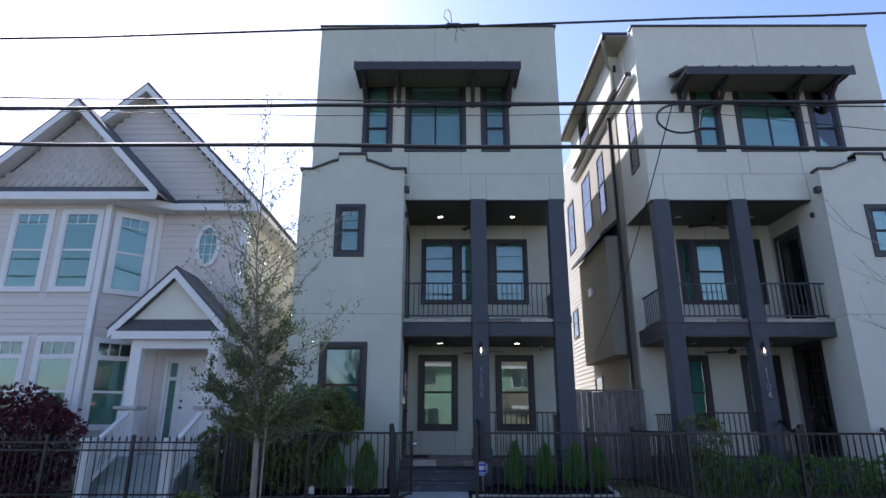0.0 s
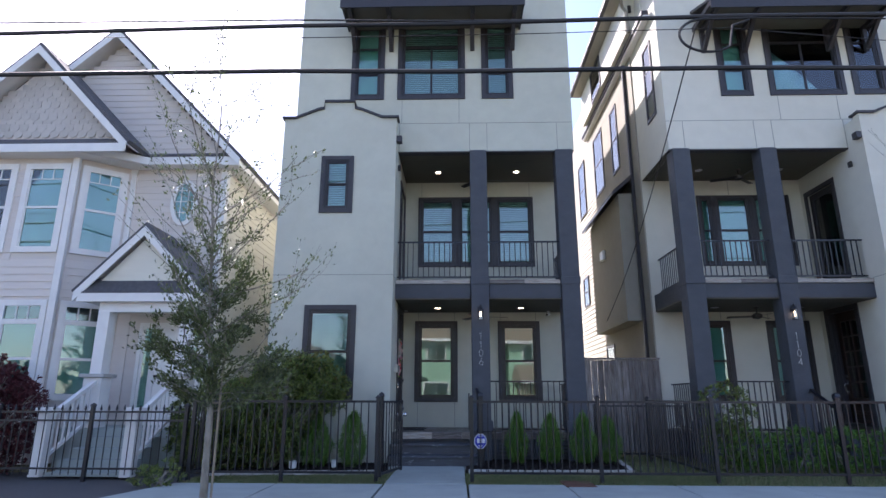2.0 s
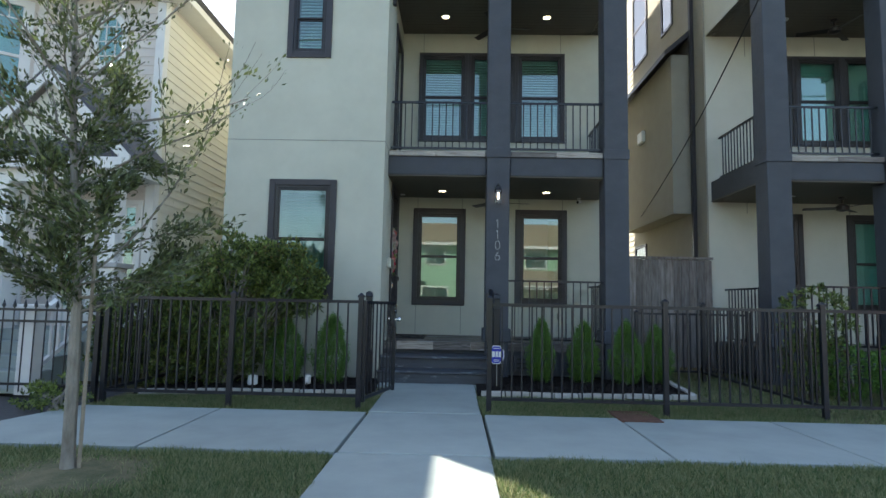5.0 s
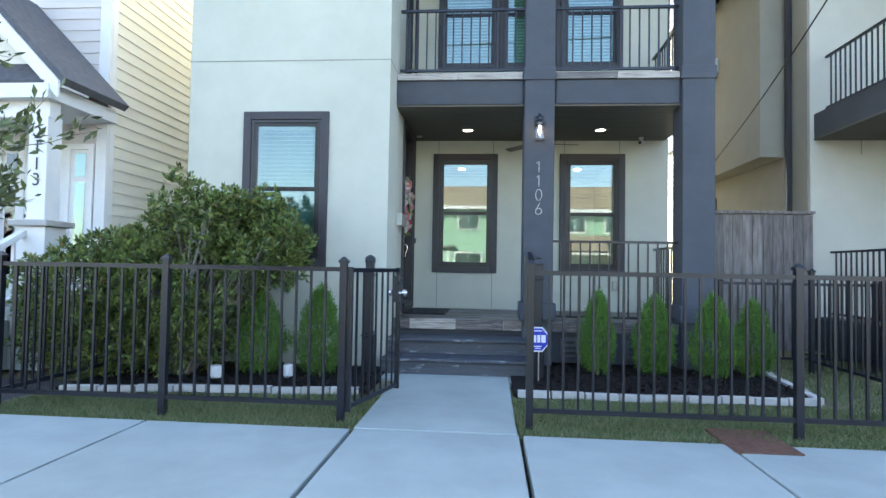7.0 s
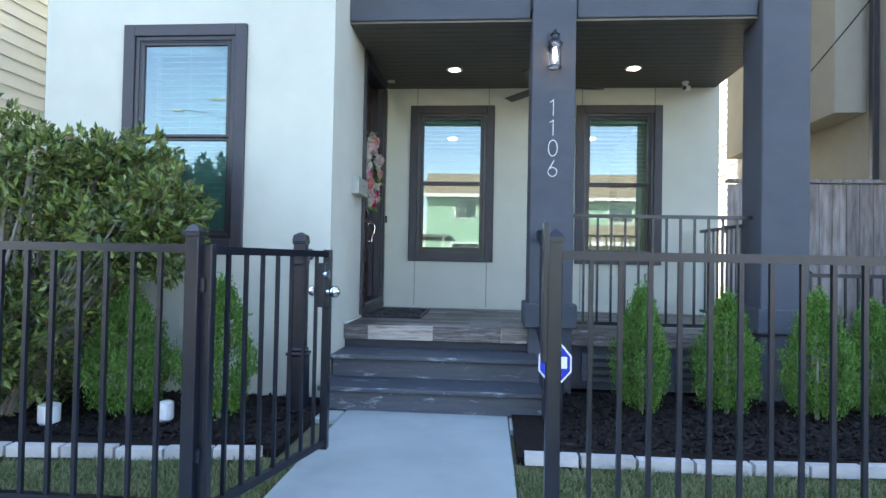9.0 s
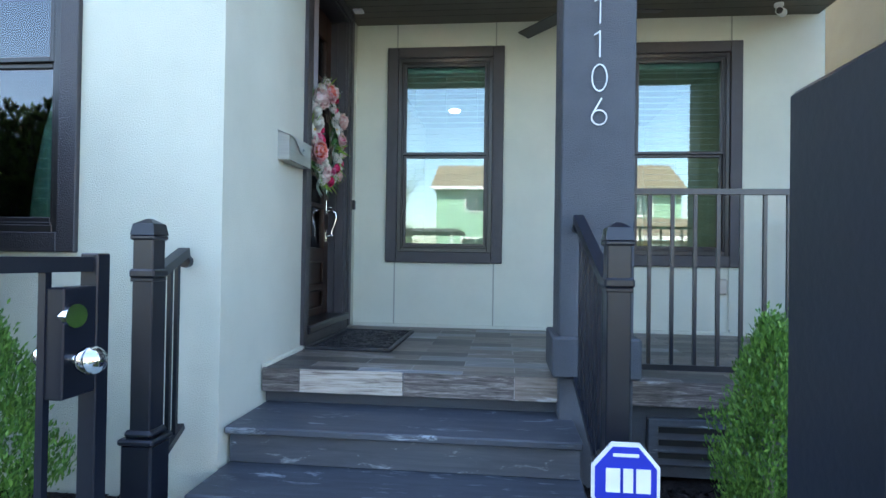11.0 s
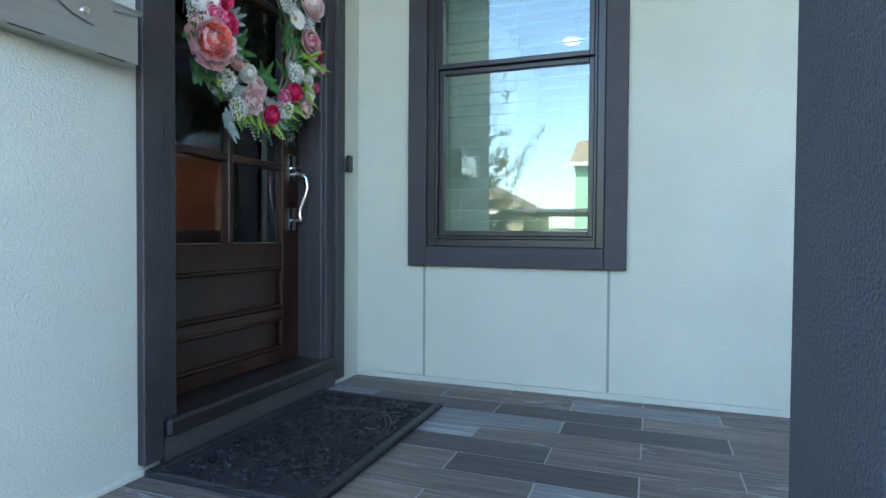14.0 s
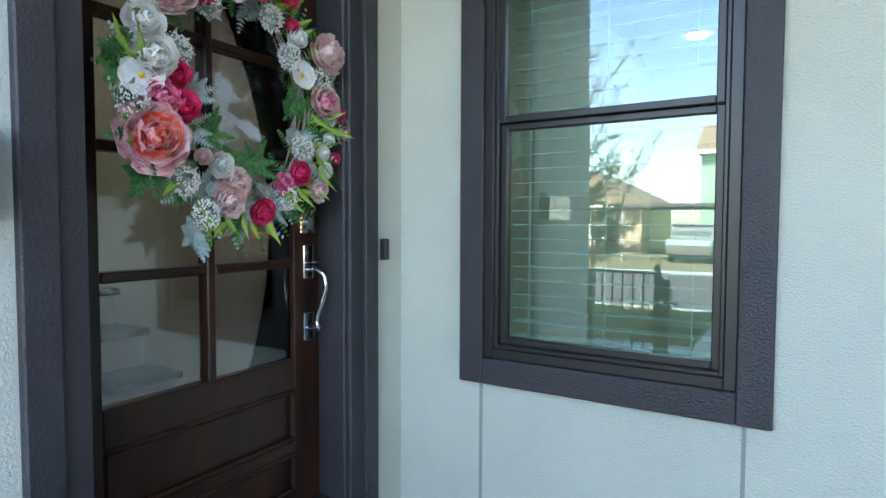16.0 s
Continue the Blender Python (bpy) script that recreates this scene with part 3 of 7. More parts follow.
def balcony_door(house, X, y0, y1, z0, z1):
    """A dark glazed door in the bay's side wall on the balcony."""
    d = thing("balcony_door", (0, 0, 0), "", "")
    d.parent, BASES[d] = house, BASES[house]
    d.location = (0, 0, 0)
    bm = bmesh.new()
    for a in ((y0 - 0.07, y0 + 0.03, z0, z1 + 0.08), (y1 - 0.03, y1 + 0.07, z0, z1 + 0.08), (y0 + 0.03, y1 - 0.03, z1 - 0.03, z1 + 0.08)):
        box(bm, X(-1.125), X(-1.085), *a, bevel=0.004)
    part("casing", bm, TRIM, d, "dark grey casing")
    bm = bmesh.new()
    for a in ((y0 + 0.03, y0 + 0.15, z0, z1 - 0.03), (y1 - 0.15, y1 - 0.03, z0, z1 - 0.03), (y0 + 0.15, y1 - 0.15, z0, z0 + 0.28), (y0 + 0.15, y1 - 0.15, z1 - 0.16, z1 - 0.03)):
        box(bm, X(-1.21), X(-1.16), *a, bevel=0.003)
    part("door_leaf", bm, VINYL, d, "nearly black leaf")
    part("pane", boxed(X(-1.19), X(-1.185), y0 + 0.151, y1 - 0.151, z0 + 0.281, z1 - 0.161), DOOR_GLASS, d)
    # black sheet in place of the unlit interior behind the glass
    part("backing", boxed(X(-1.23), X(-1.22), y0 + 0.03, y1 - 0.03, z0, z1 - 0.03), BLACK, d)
    bm = bmesh.new()
    rod(bm, (X(-1.16), y0 + 0.09, z0 + 1.0), (X(-1.10), y0 + 0.09, z0 + 1.0), 0.012, n=8)
    bar(bm, (X(-1.10), y0 + 0.08, z0 + 1.0), (X(-1.10), y0 + 0.21, z0 + 1.0), 0.014, 0.014)
    part("door_handle", bm, CHROME, d, "small chrome lever")


def stucco_house(mirrored):
    S = STUCCO_2 if mirrored else STUCCO
    X = (lambda x: 7.66 - x) if mirrored else (lambda x: x)
    tone = "cream" if mirrored else "sage grey"
    house = thing("townhouse", (X(-0.4), 13.5, 0), f"three-storey {tone} stucco townhouse with charcoal columns and two porches", "house", "stucco townhouses")

    # bay
    fw, uw = (-2.87, -1.83, 1.17, 3.01), (-2.70, -2.00, 4.95, 6.23)
    bm = bmesh.new()
    wall(bm, "y", 12.02, 12.20, X(-3.56) if not mirrored else X(-1.11), X(-1.11) if not mirrored else X(-3.56), 0.0, 7.06,
         [tuple(sorted((X(o[0] + .05), X(o[1] - .05)))) + (o[2] + .05, o[3] - .05) for o in (fw, uw)])
    top = [(-3.56, 7.06), (-1.11, 7.06), (-1.11, 7.11), (-1.42, 7.11), (-1.90, 7.31), (-2.03, 7.34), (-2.03, 7.50), (-2.70, 7.50), (-2.70, 7.34), (-2.83, 7.31), (-3.31, 7.11), (-3.56, 7.11)]
    part("bay_wall", bm, S, house)
    bm = bmesh.new()
    prism(bm, [(X(a), b) for a, b in top], "y", 12.02, 12.20)
    part("parapet", bm, S, house)
    part("wall", boxed(X(-3.56), X(-3.38), 12.20, 21.2, 0.0, 7.06), S, house)
    bm = bmesh.new()
    door_hole = (13.15, 14.2, 0.62, 3.17)
    wall(bm, "x", X(-1.11), X(-1.25), 12.20, 14.42, 0.0, 7.06, [door_hole, (13.2, 14.2, 3.66, 6.02)])
    part("bay_wall", bm, S, house)
    balcony_door(house, X, 13.2, 14.2, 3.66, 6.02)
    part("scupper", boxed(X(-1.105), X(-0.99), 12.02, 12.17, 6.56, 6.70, bevel=0.004), TRIM, house, "dark metal roof scupper")
    part("side_light", boxed(X(-1.109), X(-1.05), 12.45, 12.54, 6.08, 6.20, bevel=0.008), VINYL, house, "small dark box lamp")
    bm = bmesh.new()
    cap = [(-1.06, 7.11), (-1.42, 7.11), (-1.90, 7.31), (-2.03, 7.34), (-2.03, 7.50), (-2.70, 7.50), (-2.70, 7.34), (-2.83, 7.31), (-3.31, 7.11), (-3.61, 7.11)]
    prism(bm, [(X(a), b) for a, b in cap] + [(X(a), b + 0.05) for a, b in cap[::-1]], "y", 11.97, 12.25)
    part("parapet_cap", bm, TRIM, house, "dark metal cap along the stepped parapet")

    # main body
    s1, smid, s2 = (-2.24, -1.47, 7.81, 9.83), (-1.30 if mirrored else -1.165, 0.395, 7.81, 9.83), (0.768, 1.493, 7.81, 9.83)
    bm = bmesh.new()
    holes = [tuple(sorted((X(o[0] + .05), X(o[1] - .05)))) + (o[2] + .05, o[3] - .05) for o in (s1, smid, s2)]
    ends = sorted((X(-3.45), X(2.79)))
    wall(bm, "y", 12.48, 12.66, ends[0], ends[1], 6.53, 11.50, holes)
    part("wall", bm, S, house, f"{tone} stucco walls")
    part("wall", boxed(X(-3.45), X(-3.27), 12.66, 21.1, 7.15, 11.50), S, house)
    part("wall", boxed(X(2.79), X(2.61), 12.66, 21.1, 6.53, 11.50), S, house)
    part("wall", boxed(X(2.79), X(2.61), 14.6, 21.1, 0.0, 6.53), S, house)
    part("wall", boxed(X(-3.45), X(2.79), 21.1, 21.3, 0.0, 11.50), S, house)
    bm = bmesh.new()
    p1, p2 = (-0.825, 0.19, 1.115, 2.99), (1.02, 1.68, 1.115, 2.99) if mirrored else (1.15, 2.145, 1.115, 2.99)
    ups = [(-0.80, 0.15), (0.15, 1.07), (1.07, 1.48)] if mirrored else [(-0.78, 0.19), (0.19, 1.13), (1.13, 2.10)]
    up = (ups[0][0], ups[2][1], 4.32, 6.13)
    lo, hi = sorted((X(-1.11), X(2.79)))
    wall(bm, "y", 14.42, 14.6, lo, hi, 0.0, 6.529, [tuple(sorted((X(o[0] + .05), X(o[1] - .05)))) + (o[2] + .05, o[3] - .05) for o in (p1, p2, up)])
    part("wall", bm, S, house, f"{tone} stucco walls")
    part("roof", boxed(X(-3.45), X(2.77), 12.6, 21.2, 11.0, 11.2), ROOF, house)
    part("parapet_cap", boxed(X(-3.49), X(2.83), 12.44, 12.7, 11.50, 11.545), TRIM, house, "thin dark metal roof cap")
    part("inner_floor", boxed(X(-3.4), X(2.6), 14.65, 21.0, 0.3, 0.5), ROOM, house)
    part("inner_floor", boxed(X(-3.4), X(2.6), 14.65, 21.0, 3.45, 3.6), ROOM, house)
    part("inner_floor", boxed(X(-3.4), X(2.6), 12.75, 21.0, 6.60, 6.75), ROOM, house)

    # fine stucco joints
    w = 0.006
    runs = [(-3.45, 2.792, 12.476, 12.49, 7.21 - w, 7.21 + w), (-0.42 - w, -0.42 + w, 12.476, 12.49, 10.2, 11.50),
            (-3.562, -1.108, 12.016, 12.03, 3.63 - w, 3.63 + w), (-1.116, -1.107, 12.03, 12.48, 3.63 - w, 3.63 + w)]
    runs += [(x - w, x + w, 12.476, 12.49, 6.53, 7.20) for x in (-1.09, 0.48, 0.87, 2.43)]
    runs += [(x - w, x + w, 12.476, 12.49, 7.22, 7.81) for x in (-1.05, 0.25)]
    runs += [(x - w, x + w, 14.416, 14.43, a, b) for x in (-0.745, 0.118, 1.22, 2.06) for a, b in ((0.58, 1.12), (2.99, 3.20))]
    runs += [(x - w, x + w, 14.416, 14.43, 6.13, 6.56) for x in (-0.70, 0.66, 2.02)]
    for a in runs:
        part("control_joint", boxed(X(a[0]), X(a[1]), *a[2:]), JOINT, house, "thin grey joint in the stucco")
    bm = bmesh.new()
    box(bm, X(-1.10), X(2.79), 14.395, 14.42, 0.555, 0.58)
    box(bm, X(-1.112), X(-1.084), 12.50, 13.09, 0.553, 0.574, bevel=0.004)
    part("base_bead", bm, S, house, "stucco bead along the porch floor")

    # columns and beams
    for x0, x1 in ((0.484, 0.85), (2.36, 2.74)):
        part("column", boxed(X(x0), X(x1), 12.42, 12.79, 0.0, 6.53, bevel=0.008), CHARCOAL, house, "rough charcoal stucco column")
        part("plinth", boxed(X(x0 - 0.035), X(x1 + 0.035), 12.385, 12.825, 0.575, 0.78, bevel=0.010), CHARCOAL, house, "square charcoal column plinth")
        bm = boxed(X(x0 - 0.015), X(x1 + 0.015), 12.405, 12.805, 3.50, 3.66, bevel=0.006)
        part("column_band", bm, CHARCOAL, house)
    for x0, x1 in ((-1.11, 0.469), (0.865, 2.345)):
        part("beam", boxed(X(x0), X(x1), 12.48, 12.74, 3.22, 3.52, bevel=0.006), CHARCOAL, house, "charcoal beam under the balcony")
    part("beam", boxed(X(2.347), X(2.73), 12.791, 14.42, 3.226, 3.498), CHARCOAL, house, "charcoal side beam under the balcony")
    part("balcony_floor", boxed(X(-1.11), X(2.733), 12.50, 14.42, 3.30, 3.595), CHARCOAL, house)
    for x0, x1 in ((-1.10, -0.35), (-0.35, 0.46), (0.87, 1.60), (1.60, 2.34)):
        part("edge_tile", boxed(X(x0 + 0.003), X(x1 - 0.003), 12.45, 12.495, 3.525, 3.605), random.choice((TILE, TILE_PALE)), house, "wood-look tile on the balcony edge")
    part("soffit", boxed(X(-1.11), X(2.74), 12.50, 14.42, 3.20, 3.225), SOFFIT, house, "dark olive-brown board ceiling of the porch")
    part("soffit", boxed(X(-1.11), X(2.78), 12.50, 14.42, 6.53, 6.57), SOFFIT, house, "dark olive-brown board ceiling of the balcony")
    bm = bmesh.new()
    for k in range(16):
        y = 12.6 + k * 0.11
        box(bm, X(-1.10), X(2.72), y, y + 0.004, 3.1985, 3.202)
        box(bm, X(-1.10), X(2.72), y, y + 0.004, 6.5285, 6.532)
    part("soffit_groove", bm, BLACK, house, kind="stuff")
    part("fascia", boxed(X(-1.11), X(2.79), 12.485, 12.64, 6.50, 6.529), TRIM, house)

    # windows
    two = [(0.5, 1), (0.5, 1)]
    three = [(0.3, 1), (0.38, 1), (0.32, 1)]
    sash_window(house, X, "window", *fw, 12.02, two, slat_parts=not mirrored)
    sash_window(house, X, "window", *uw, 12.02, two)
    for p in (p1, p2):
        sash_window(house, X, "window", *p, 14.42, two, slat_parts=not mirrored, blinds="shade" if mirrored else "open", room=mirrored)
    for a in ups:
        sash_window(house, X, "window", a[0], a[1], 4.32, 6.13, 14.42, two, casing=0.06, blinds="shade" if mirrored else "open")
    sash_window(house, X, "window", *s1, 12.48, three, blinds="shade")
    sash_window(house, X, "window", *s2, 12.48, three, blinds="shade" if mirrored else "open")
    sash_window(house, X, "window", *smid, 12.48, [(0.7, 2), (0.3, 1)], blinds="both" if mirrored else "open")

    # awning
    A = (lambda x: X(x + 0.267)) if mirrored else X
    low = -0.14 if mirrored else 0.0
    awning = thing("awning", (X(-0.4), 12.485, 9.035), "dark brown metal awning on four brackets over the top windows", "awning", "awnings")
    bm = bmesh.new()
    prism(bm, [(11.475, 9.695 + low), (11.475, 9.735 + low), (12.485, 10.135 + low), (12.485, 10.095 + low)], "x", A(-2.354), A(1.70))
    part("awning_roof", bm, TRIM, awning)
    for k in range(11):
        x = A(-2.335 + k * 0.402)
        bm = bmesh.new()
        bar(bm, (x, 11.465, 9.745 + low), (x, 12.485, 10.150 + low), 0.022, 0.03)
        part("seam", bm, TRIM, awning)
    bm = bmesh.new()
    box(bm, A(-2.354), A(1.70), 11.455, 11.495, 9.505 + low, 9.715 + low)
    box(bm, A(-2.354), A(-2.315), 11.495, 12.485, 9.605 + low, 9.715 + low)
    box(bm, A(1.661), A(1.70), 11.495, 12.485, 9.605 + low, 9.715 + low)
    part("awning_fascia", bm, TRIM, awning)
    part("awning_soffit", boxed(A(-2.315), A(1.661), 11.495, 12.485, 9.655 + low, 9.69 + low), SOFFIT, awning)
    for x in (-2.178, -1.324, 0.569, 1.50):
        bm = bmesh.new()
        box(bm, A(x) - 0.05, A(x) + 0.05, 12.395, 12.485, 9.045 + low, 9.655 + low, bevel=0.008)
        box(bm, A(x) - 0.05, A(x) + 0.05, 11.545, 12.395, 9.565 + low, 9.655 + low, bevel=0.008)
        bar(bm, (A(x), 12.415, 9.105 + low), (A(x), 11.845, 9.615 + low), 0.08, 0.09)
        part("bracket", bm, TRIM, awning, "timber knee bracket")

    # balcony railings
    rails = thing("balcony_railing", (X(-0.3), 12.8, 3.66), "black metal balcony railing with square balusters", "railing", "balcony railings")
    rail_run(rails, "r", (X(-1.09), 12.60), (X(0.484), 12.60), 3.69, 4.46)
    rails = thing("balcony_railing", (X(1.7), 12.8, 3.66), "black metal balcony railing between two charcoal columns", "railing", "balcony railings")
    rail_run(rails, "r", (X(0.85), 12.60), (X(2.36), 12.60), 3.69, 4.46)
    rails = thing("balcony_railing", (X(2.66), 13.7, 3.66), "black metal railing at the open side of the balcony", "railing", "balcony railings")
    rail_run(rails, "r", (X(2.56), 12.79), (X(2.56), 14.40), 3.69, 4.46)
    rails = thing("porch_railing", (X(1.7), 12.8, 0.57), "black metal porch railing between two charcoal columns", "railing", "porch railings")
    rail_run(rails, "r", (X(0.85), 12.60), (X(2.36), 12.60), 0.61, 1.535)
    rails = thing("porch_railing", (X(2.66), 13.7, 0.57), "black metal railing at the open side of the porch", "railing", "porch railings")
    rail_run(rails, "r", (X(2.56), 12.79), (X(2.56), 14.30), 0.61, 1.51)

    # recessed lights
    for z, n in ((3.20, "porch"), (6.53, "balcony")):
        for x in (-0.26, 1.64):
            lamp = thing("recessed_light", (X(x), 13.73, z), f"lit round recessed light in the {n} ceiling", "ceiling light", "recessed lights")
            bm = bmesh.new()
            lathe(bm, (X(x), 13.73, z - 0.006), [(0.09, 0.006), (0.09, 0.003), (0.078, 0.0), (0.064, 0.002), (0.064, 0.006)], 20)
            part("trim_ring", bm, PLASTIC, lamp, "white ring")
            bm = bmesh.new()
            lathe(bm, (X(x), 13.73, z - 0.005), [(0.06, 0.005), (0.06, 0.0)], 20)
            part("diffuser", bm, LAMP_GLOW if not mirrored else PLASTIC, lamp, "warm glowing disc" if not mirrored else "white disc, unlit")

    # ceiling fans
    for z, n in ((3.20, "porch"), (6.53, "balcony")):
        c = (X(0.72), 13.72)
        fan = thing("ceiling_fan", (*c, z - 0.3), f"dark ceiling fan with three blades, still, on the {n} ceiling", "ceiling fan", "ceiling fans")
        bm = bmesh.new()
        lathe(bm, (*c, z - 0.26), [(0.03, 0.0), (0.10, 0.02), (0.11, 0.09), (0.06, 0.13), (0.018, 0.14), (0.018, 0.22), (0.06, 0.23), (0.065, 0.26)], 14)
        part("motor", bm, VINYL, fan)
        for k in range(3):
            bm = bmesh.new()
            box(bm, 0.10, 0.62, -0.06, 0.06, -0.004, 0.004, bevel=0.003)
            bm.transform(Matrix.Translation((*c, z - 0.2)) @ Matrix.Rotation(radians(120 * k + (8 if not mirrored else 40)), 4, "Z") @ Matrix.Rotation(radians(12), 4, "X"))
            part("blade", bm, VINYL, fan)

    # front steps and porch floor body
    steps = thing("front_steps", (X(-0.2), 12.0, 0), "three grey-painted wooden steps, scuffed, up to the tiled porch", "steps", "front steps")
    for y0, y1, z in ((11.76, 12.13, 0.18), (12.10, 12.56, 0.36)):
        part("tread", boxed(X(-1.10), X(0.56), y0 - 0.04, y1, z - 0.035, z, bevel=0.006), STEP_PAINT, steps, "scuffed grey tread")
        part("riser", boxed(X(-1.09), X(0.55), y0, y0 + 0.03, z - 0.176, z - 0.036), STEP_PAINT, steps)
    part("stringer", boxed(X(0.52), X(0.556), 11.79, 12.5, 0.0, 0.14), STEP_PAINT, steps)
    part("stringer", boxed(X(-1.095), X(-1.06), 11.79, 12.5, 0.0, 0.14), STEP_PAINT, steps)
    bm = bmesh.new()
    box(bm, X(-1.11), X(2.76), 12.56, 14.42, 0.05, 0.534)
    part("porch_base", bm, CHARCOAL, house, "charcoal base of the porch")
    for x0 in (0.95, 1.72):
        v = boxed(X(x0), X(x0 + 0.68), 12.52, 12.56, 0.12, 0.36, bevel=0.006)
        part("vent_frame", v, STEP_PAINT, house)
        for k in range(3):
            part("vent_louvre", boxed(X(x0 + 0.05), X(x0 + 0.63), 12.512, 12.525, 0.16 + k * 0.065, 0.19 + k * 0.065), BLACK, house)

    # front door in the bay's side wall
    door = thing("front_door", (X(-1.2), 13.7, 0.6), "dark-stained wooden front door with ten glass lights, closed", "door", "front doors")
    bm = bmesh.new()
    box(bm, X(-1.12), X(-1.085), 13.09, 13.165, 0.58, 3.20, bevel=0.004)
    box(bm, X(-1.12), X(-1.085), 14.17, 14.245, 0.58, 3.20, bevel=0.004)
    box(bm, X(-1.12), X(-1.085), 13.165, 14.17, 3.12, 3.20, bevel=0.004)
    part("casing", bm, TRIM, door, "dark grey casing")
    bm = bmesh.new()
    box(bm, X(-1.30), X(-1.10), 13.15, 13.225, 0.66, 3.14)
    box(bm, X(-1.30), X(-1.10), 14.10, 14.20, 0.66, 3.14, bevel=0.006)
    box(bm, X(-1.19), X(-1.115), 14.085, 14.115, 0.66, 3.14, bevel=0.006)
    box(bm, X(-1.30), X(-1.10), 13.24, 14.10, 3.10, 3.14)
    part("door_frame", bm, TRIM, door)
    part("threshold", boxed(X(-1.30), X(-1.07), 13.17, 14.165, 0.64, 0.695, bevel=0.01), VINYL, door, "dark threshold")
    part("sill_riser", boxed(X(-1.26), X(-1.09), 13.17, 14.165, 0.55, 0.64), TILE_DARK, door, "tiled riser under the threshold")
    y0, y1 = 13.23, 14.095
    gy = [13.325, 13.645, 13.975]
    gz = [1.224 + 0.3335 * k for k in range(6)]
    lx0, lx1 = X(-1.29), X(-1.245)
    bm = bmesh.new()
    box(bm, lx0, lx1, y0, gy[0], 0.70, 3.10, bevel=0.003)
    box(bm, lx0, lx1, gy[2], y1, 0.70, 3.10, bevel=0.003)
    box(bm, lx0, lx1, gy[0], gy[2], gz[5], 3.10, bevel=0.003)
    box(bm, lx0, lx1, gy[0], gy[2], 1.12, gz[0], bevel=0.003)
    box(bm, lx0, lx1, gy[0], gy[2], 0.895, 0.935, bevel=0.003)
    box(bm, lx0, lx1, gy[0], gy[2], 0.70, 0.755, bevel=0.003)
    part("door_leaf", bm, DOOR_WOOD, door, "dark-stained leaf")
    for z0, z1 in ((0.755, 0.895), (0.935, 1.12)):
        bm = boxed(X(-1.285), X(-1.262), gy[0], gy[2], z0, z1)
        part("door_panel", bm, DOOR_WOOD, door)
        bm = bmesh.new()
        for q in (z0, z1 - 0.016):
            box(bm, X(-1.262), X(-1.238), gy[0], gy[2], q, q + 0.016, bevel=0.007)
        for q in (gy[0], gy[2] - 0.016):
            box(bm, X(-1.262), X(-1.240), q, q + 0.016, z0 + 0.016, z1 - 0.016, bevel=0.006)
        part("panel_moulding", bm, DOOR_WOOD, door)
    bm = bmesh.new()
    box(bm, lx0, X(-1.242), gy[1] - 0.014, gy[1] + 0.014, gz[0], gz[5], bevel=0.004)
    for z in gz[1:5]:
        box(bm, lx0, X(-1.242), gy[0], gy[1] - 0.014, z - 0.014, z + 0.014, bevel=0.004)
        box(bm, lx0, X(-1.242), gy[1] + 0.014, gy[2], z - 0.014, z + 0.014, bevel=0.004)
    part("muntin", bm, DOOR_WOOD, door, "dark wooden glazing bars")
    for a, b in zip(gy, gy[1:]):
        for c, d in zip(gz, gz[1:]):
            part("pane", boxed(X(-1.268), X(-1.264), a + 0.002, b - 0.002, c + 0.002, d - 0.002), DOOR_GLASS, door, "clear pane").visible_shadow = False
    handle = part("door_handle", boxed(X(-1.245), X(-1.237), 14.015, 14.065, 1.50, 1.62, bevel=0.003), CHROME, door, "chrome entry handle")
    bm = boxed(X(-1.245), X(-1.237), 14.015, 14.065, 1.28, 1.38, bevel=0.003)
    part("handle_plate", bm, CHROME, handle)
    bm = bmesh.new()
    tube(bm, [(X(-1.24), 14.04, 1.53), (X(-1.20), 14.04, 1.535), (X(-1.17), 14.045, 1.515), (X(-1.165), 14.05, 1.47), (X(-1.178), 14.045, 1.42), (X(-1.195), 14.04, 1.38), (X(-1.20), 14.04, 1.345), (X(-1.185), 14.04, 1.325), (X(-1.24), 14.04, 1.325)], 0.009, 10)
    part("grip", bm, CHROME, handle, smooth=True)
    part("thumb_latch", boxed(X(-1.24), X(-1.195), 14.025, 14.05, 1.555, 1.562, bevel=0.002), CHROME, handle)
    bm = boxed(X(-1.245), X(-1.235), 14.0, 14.07, 1.66, 1.73, bevel=0.003)
    rod(bm, (X(-1.24), 14.037, 1.695), (X(-1.222), 14.037, 1.695), 0.022, n=14)
    part("deadbolt", bm, CHROME, door, "square chrome deadbolt")
    return house, X


house_1, X1 = stucco_house(False)
house_2, X2 = stucco_house(True)
part("doorbell", boxed(-1.09, -1.065, 14.255, 14.285, 1.56, 1.64, bevel=0.003), VINYL, None, "small dark doorbell beside the door casing", "doorbell", base=(-1.08, 14.37, 1.52))

# stair seen through the door glass
stair = thing("staircase", (-2.2, 13.6, 0.6), "white inner stair with dark treads and black balusters", "staircase")
for k in range(6):
    x = -2.0 - k * 0.26
    part("riser", boxed(x, x - 0.02, 13.3, 14.2, 0.6 + k * 0.18, 0.78 + k * 0.18), WHITE, stair)
    part("tread", boxed(x + 0.02, x - 0.28, 13.28, 14.22, 0.78 + k * 0.18, 0.81 + k * 0.18), DOOR_WOOD, stair, "dark tread")
rail_run(stair, "r", (-2.0, 13.27), (-3.3, 13.27), 0.95, 1.75, sloped=0.9, spacing=0.13)
part("newel", boxed(-1.94, -2.04, 13.22, 13.32, 0.6, 1.85, bevel=0.01), BLACK, stair, "black square newel")
bm = bmesh.new()
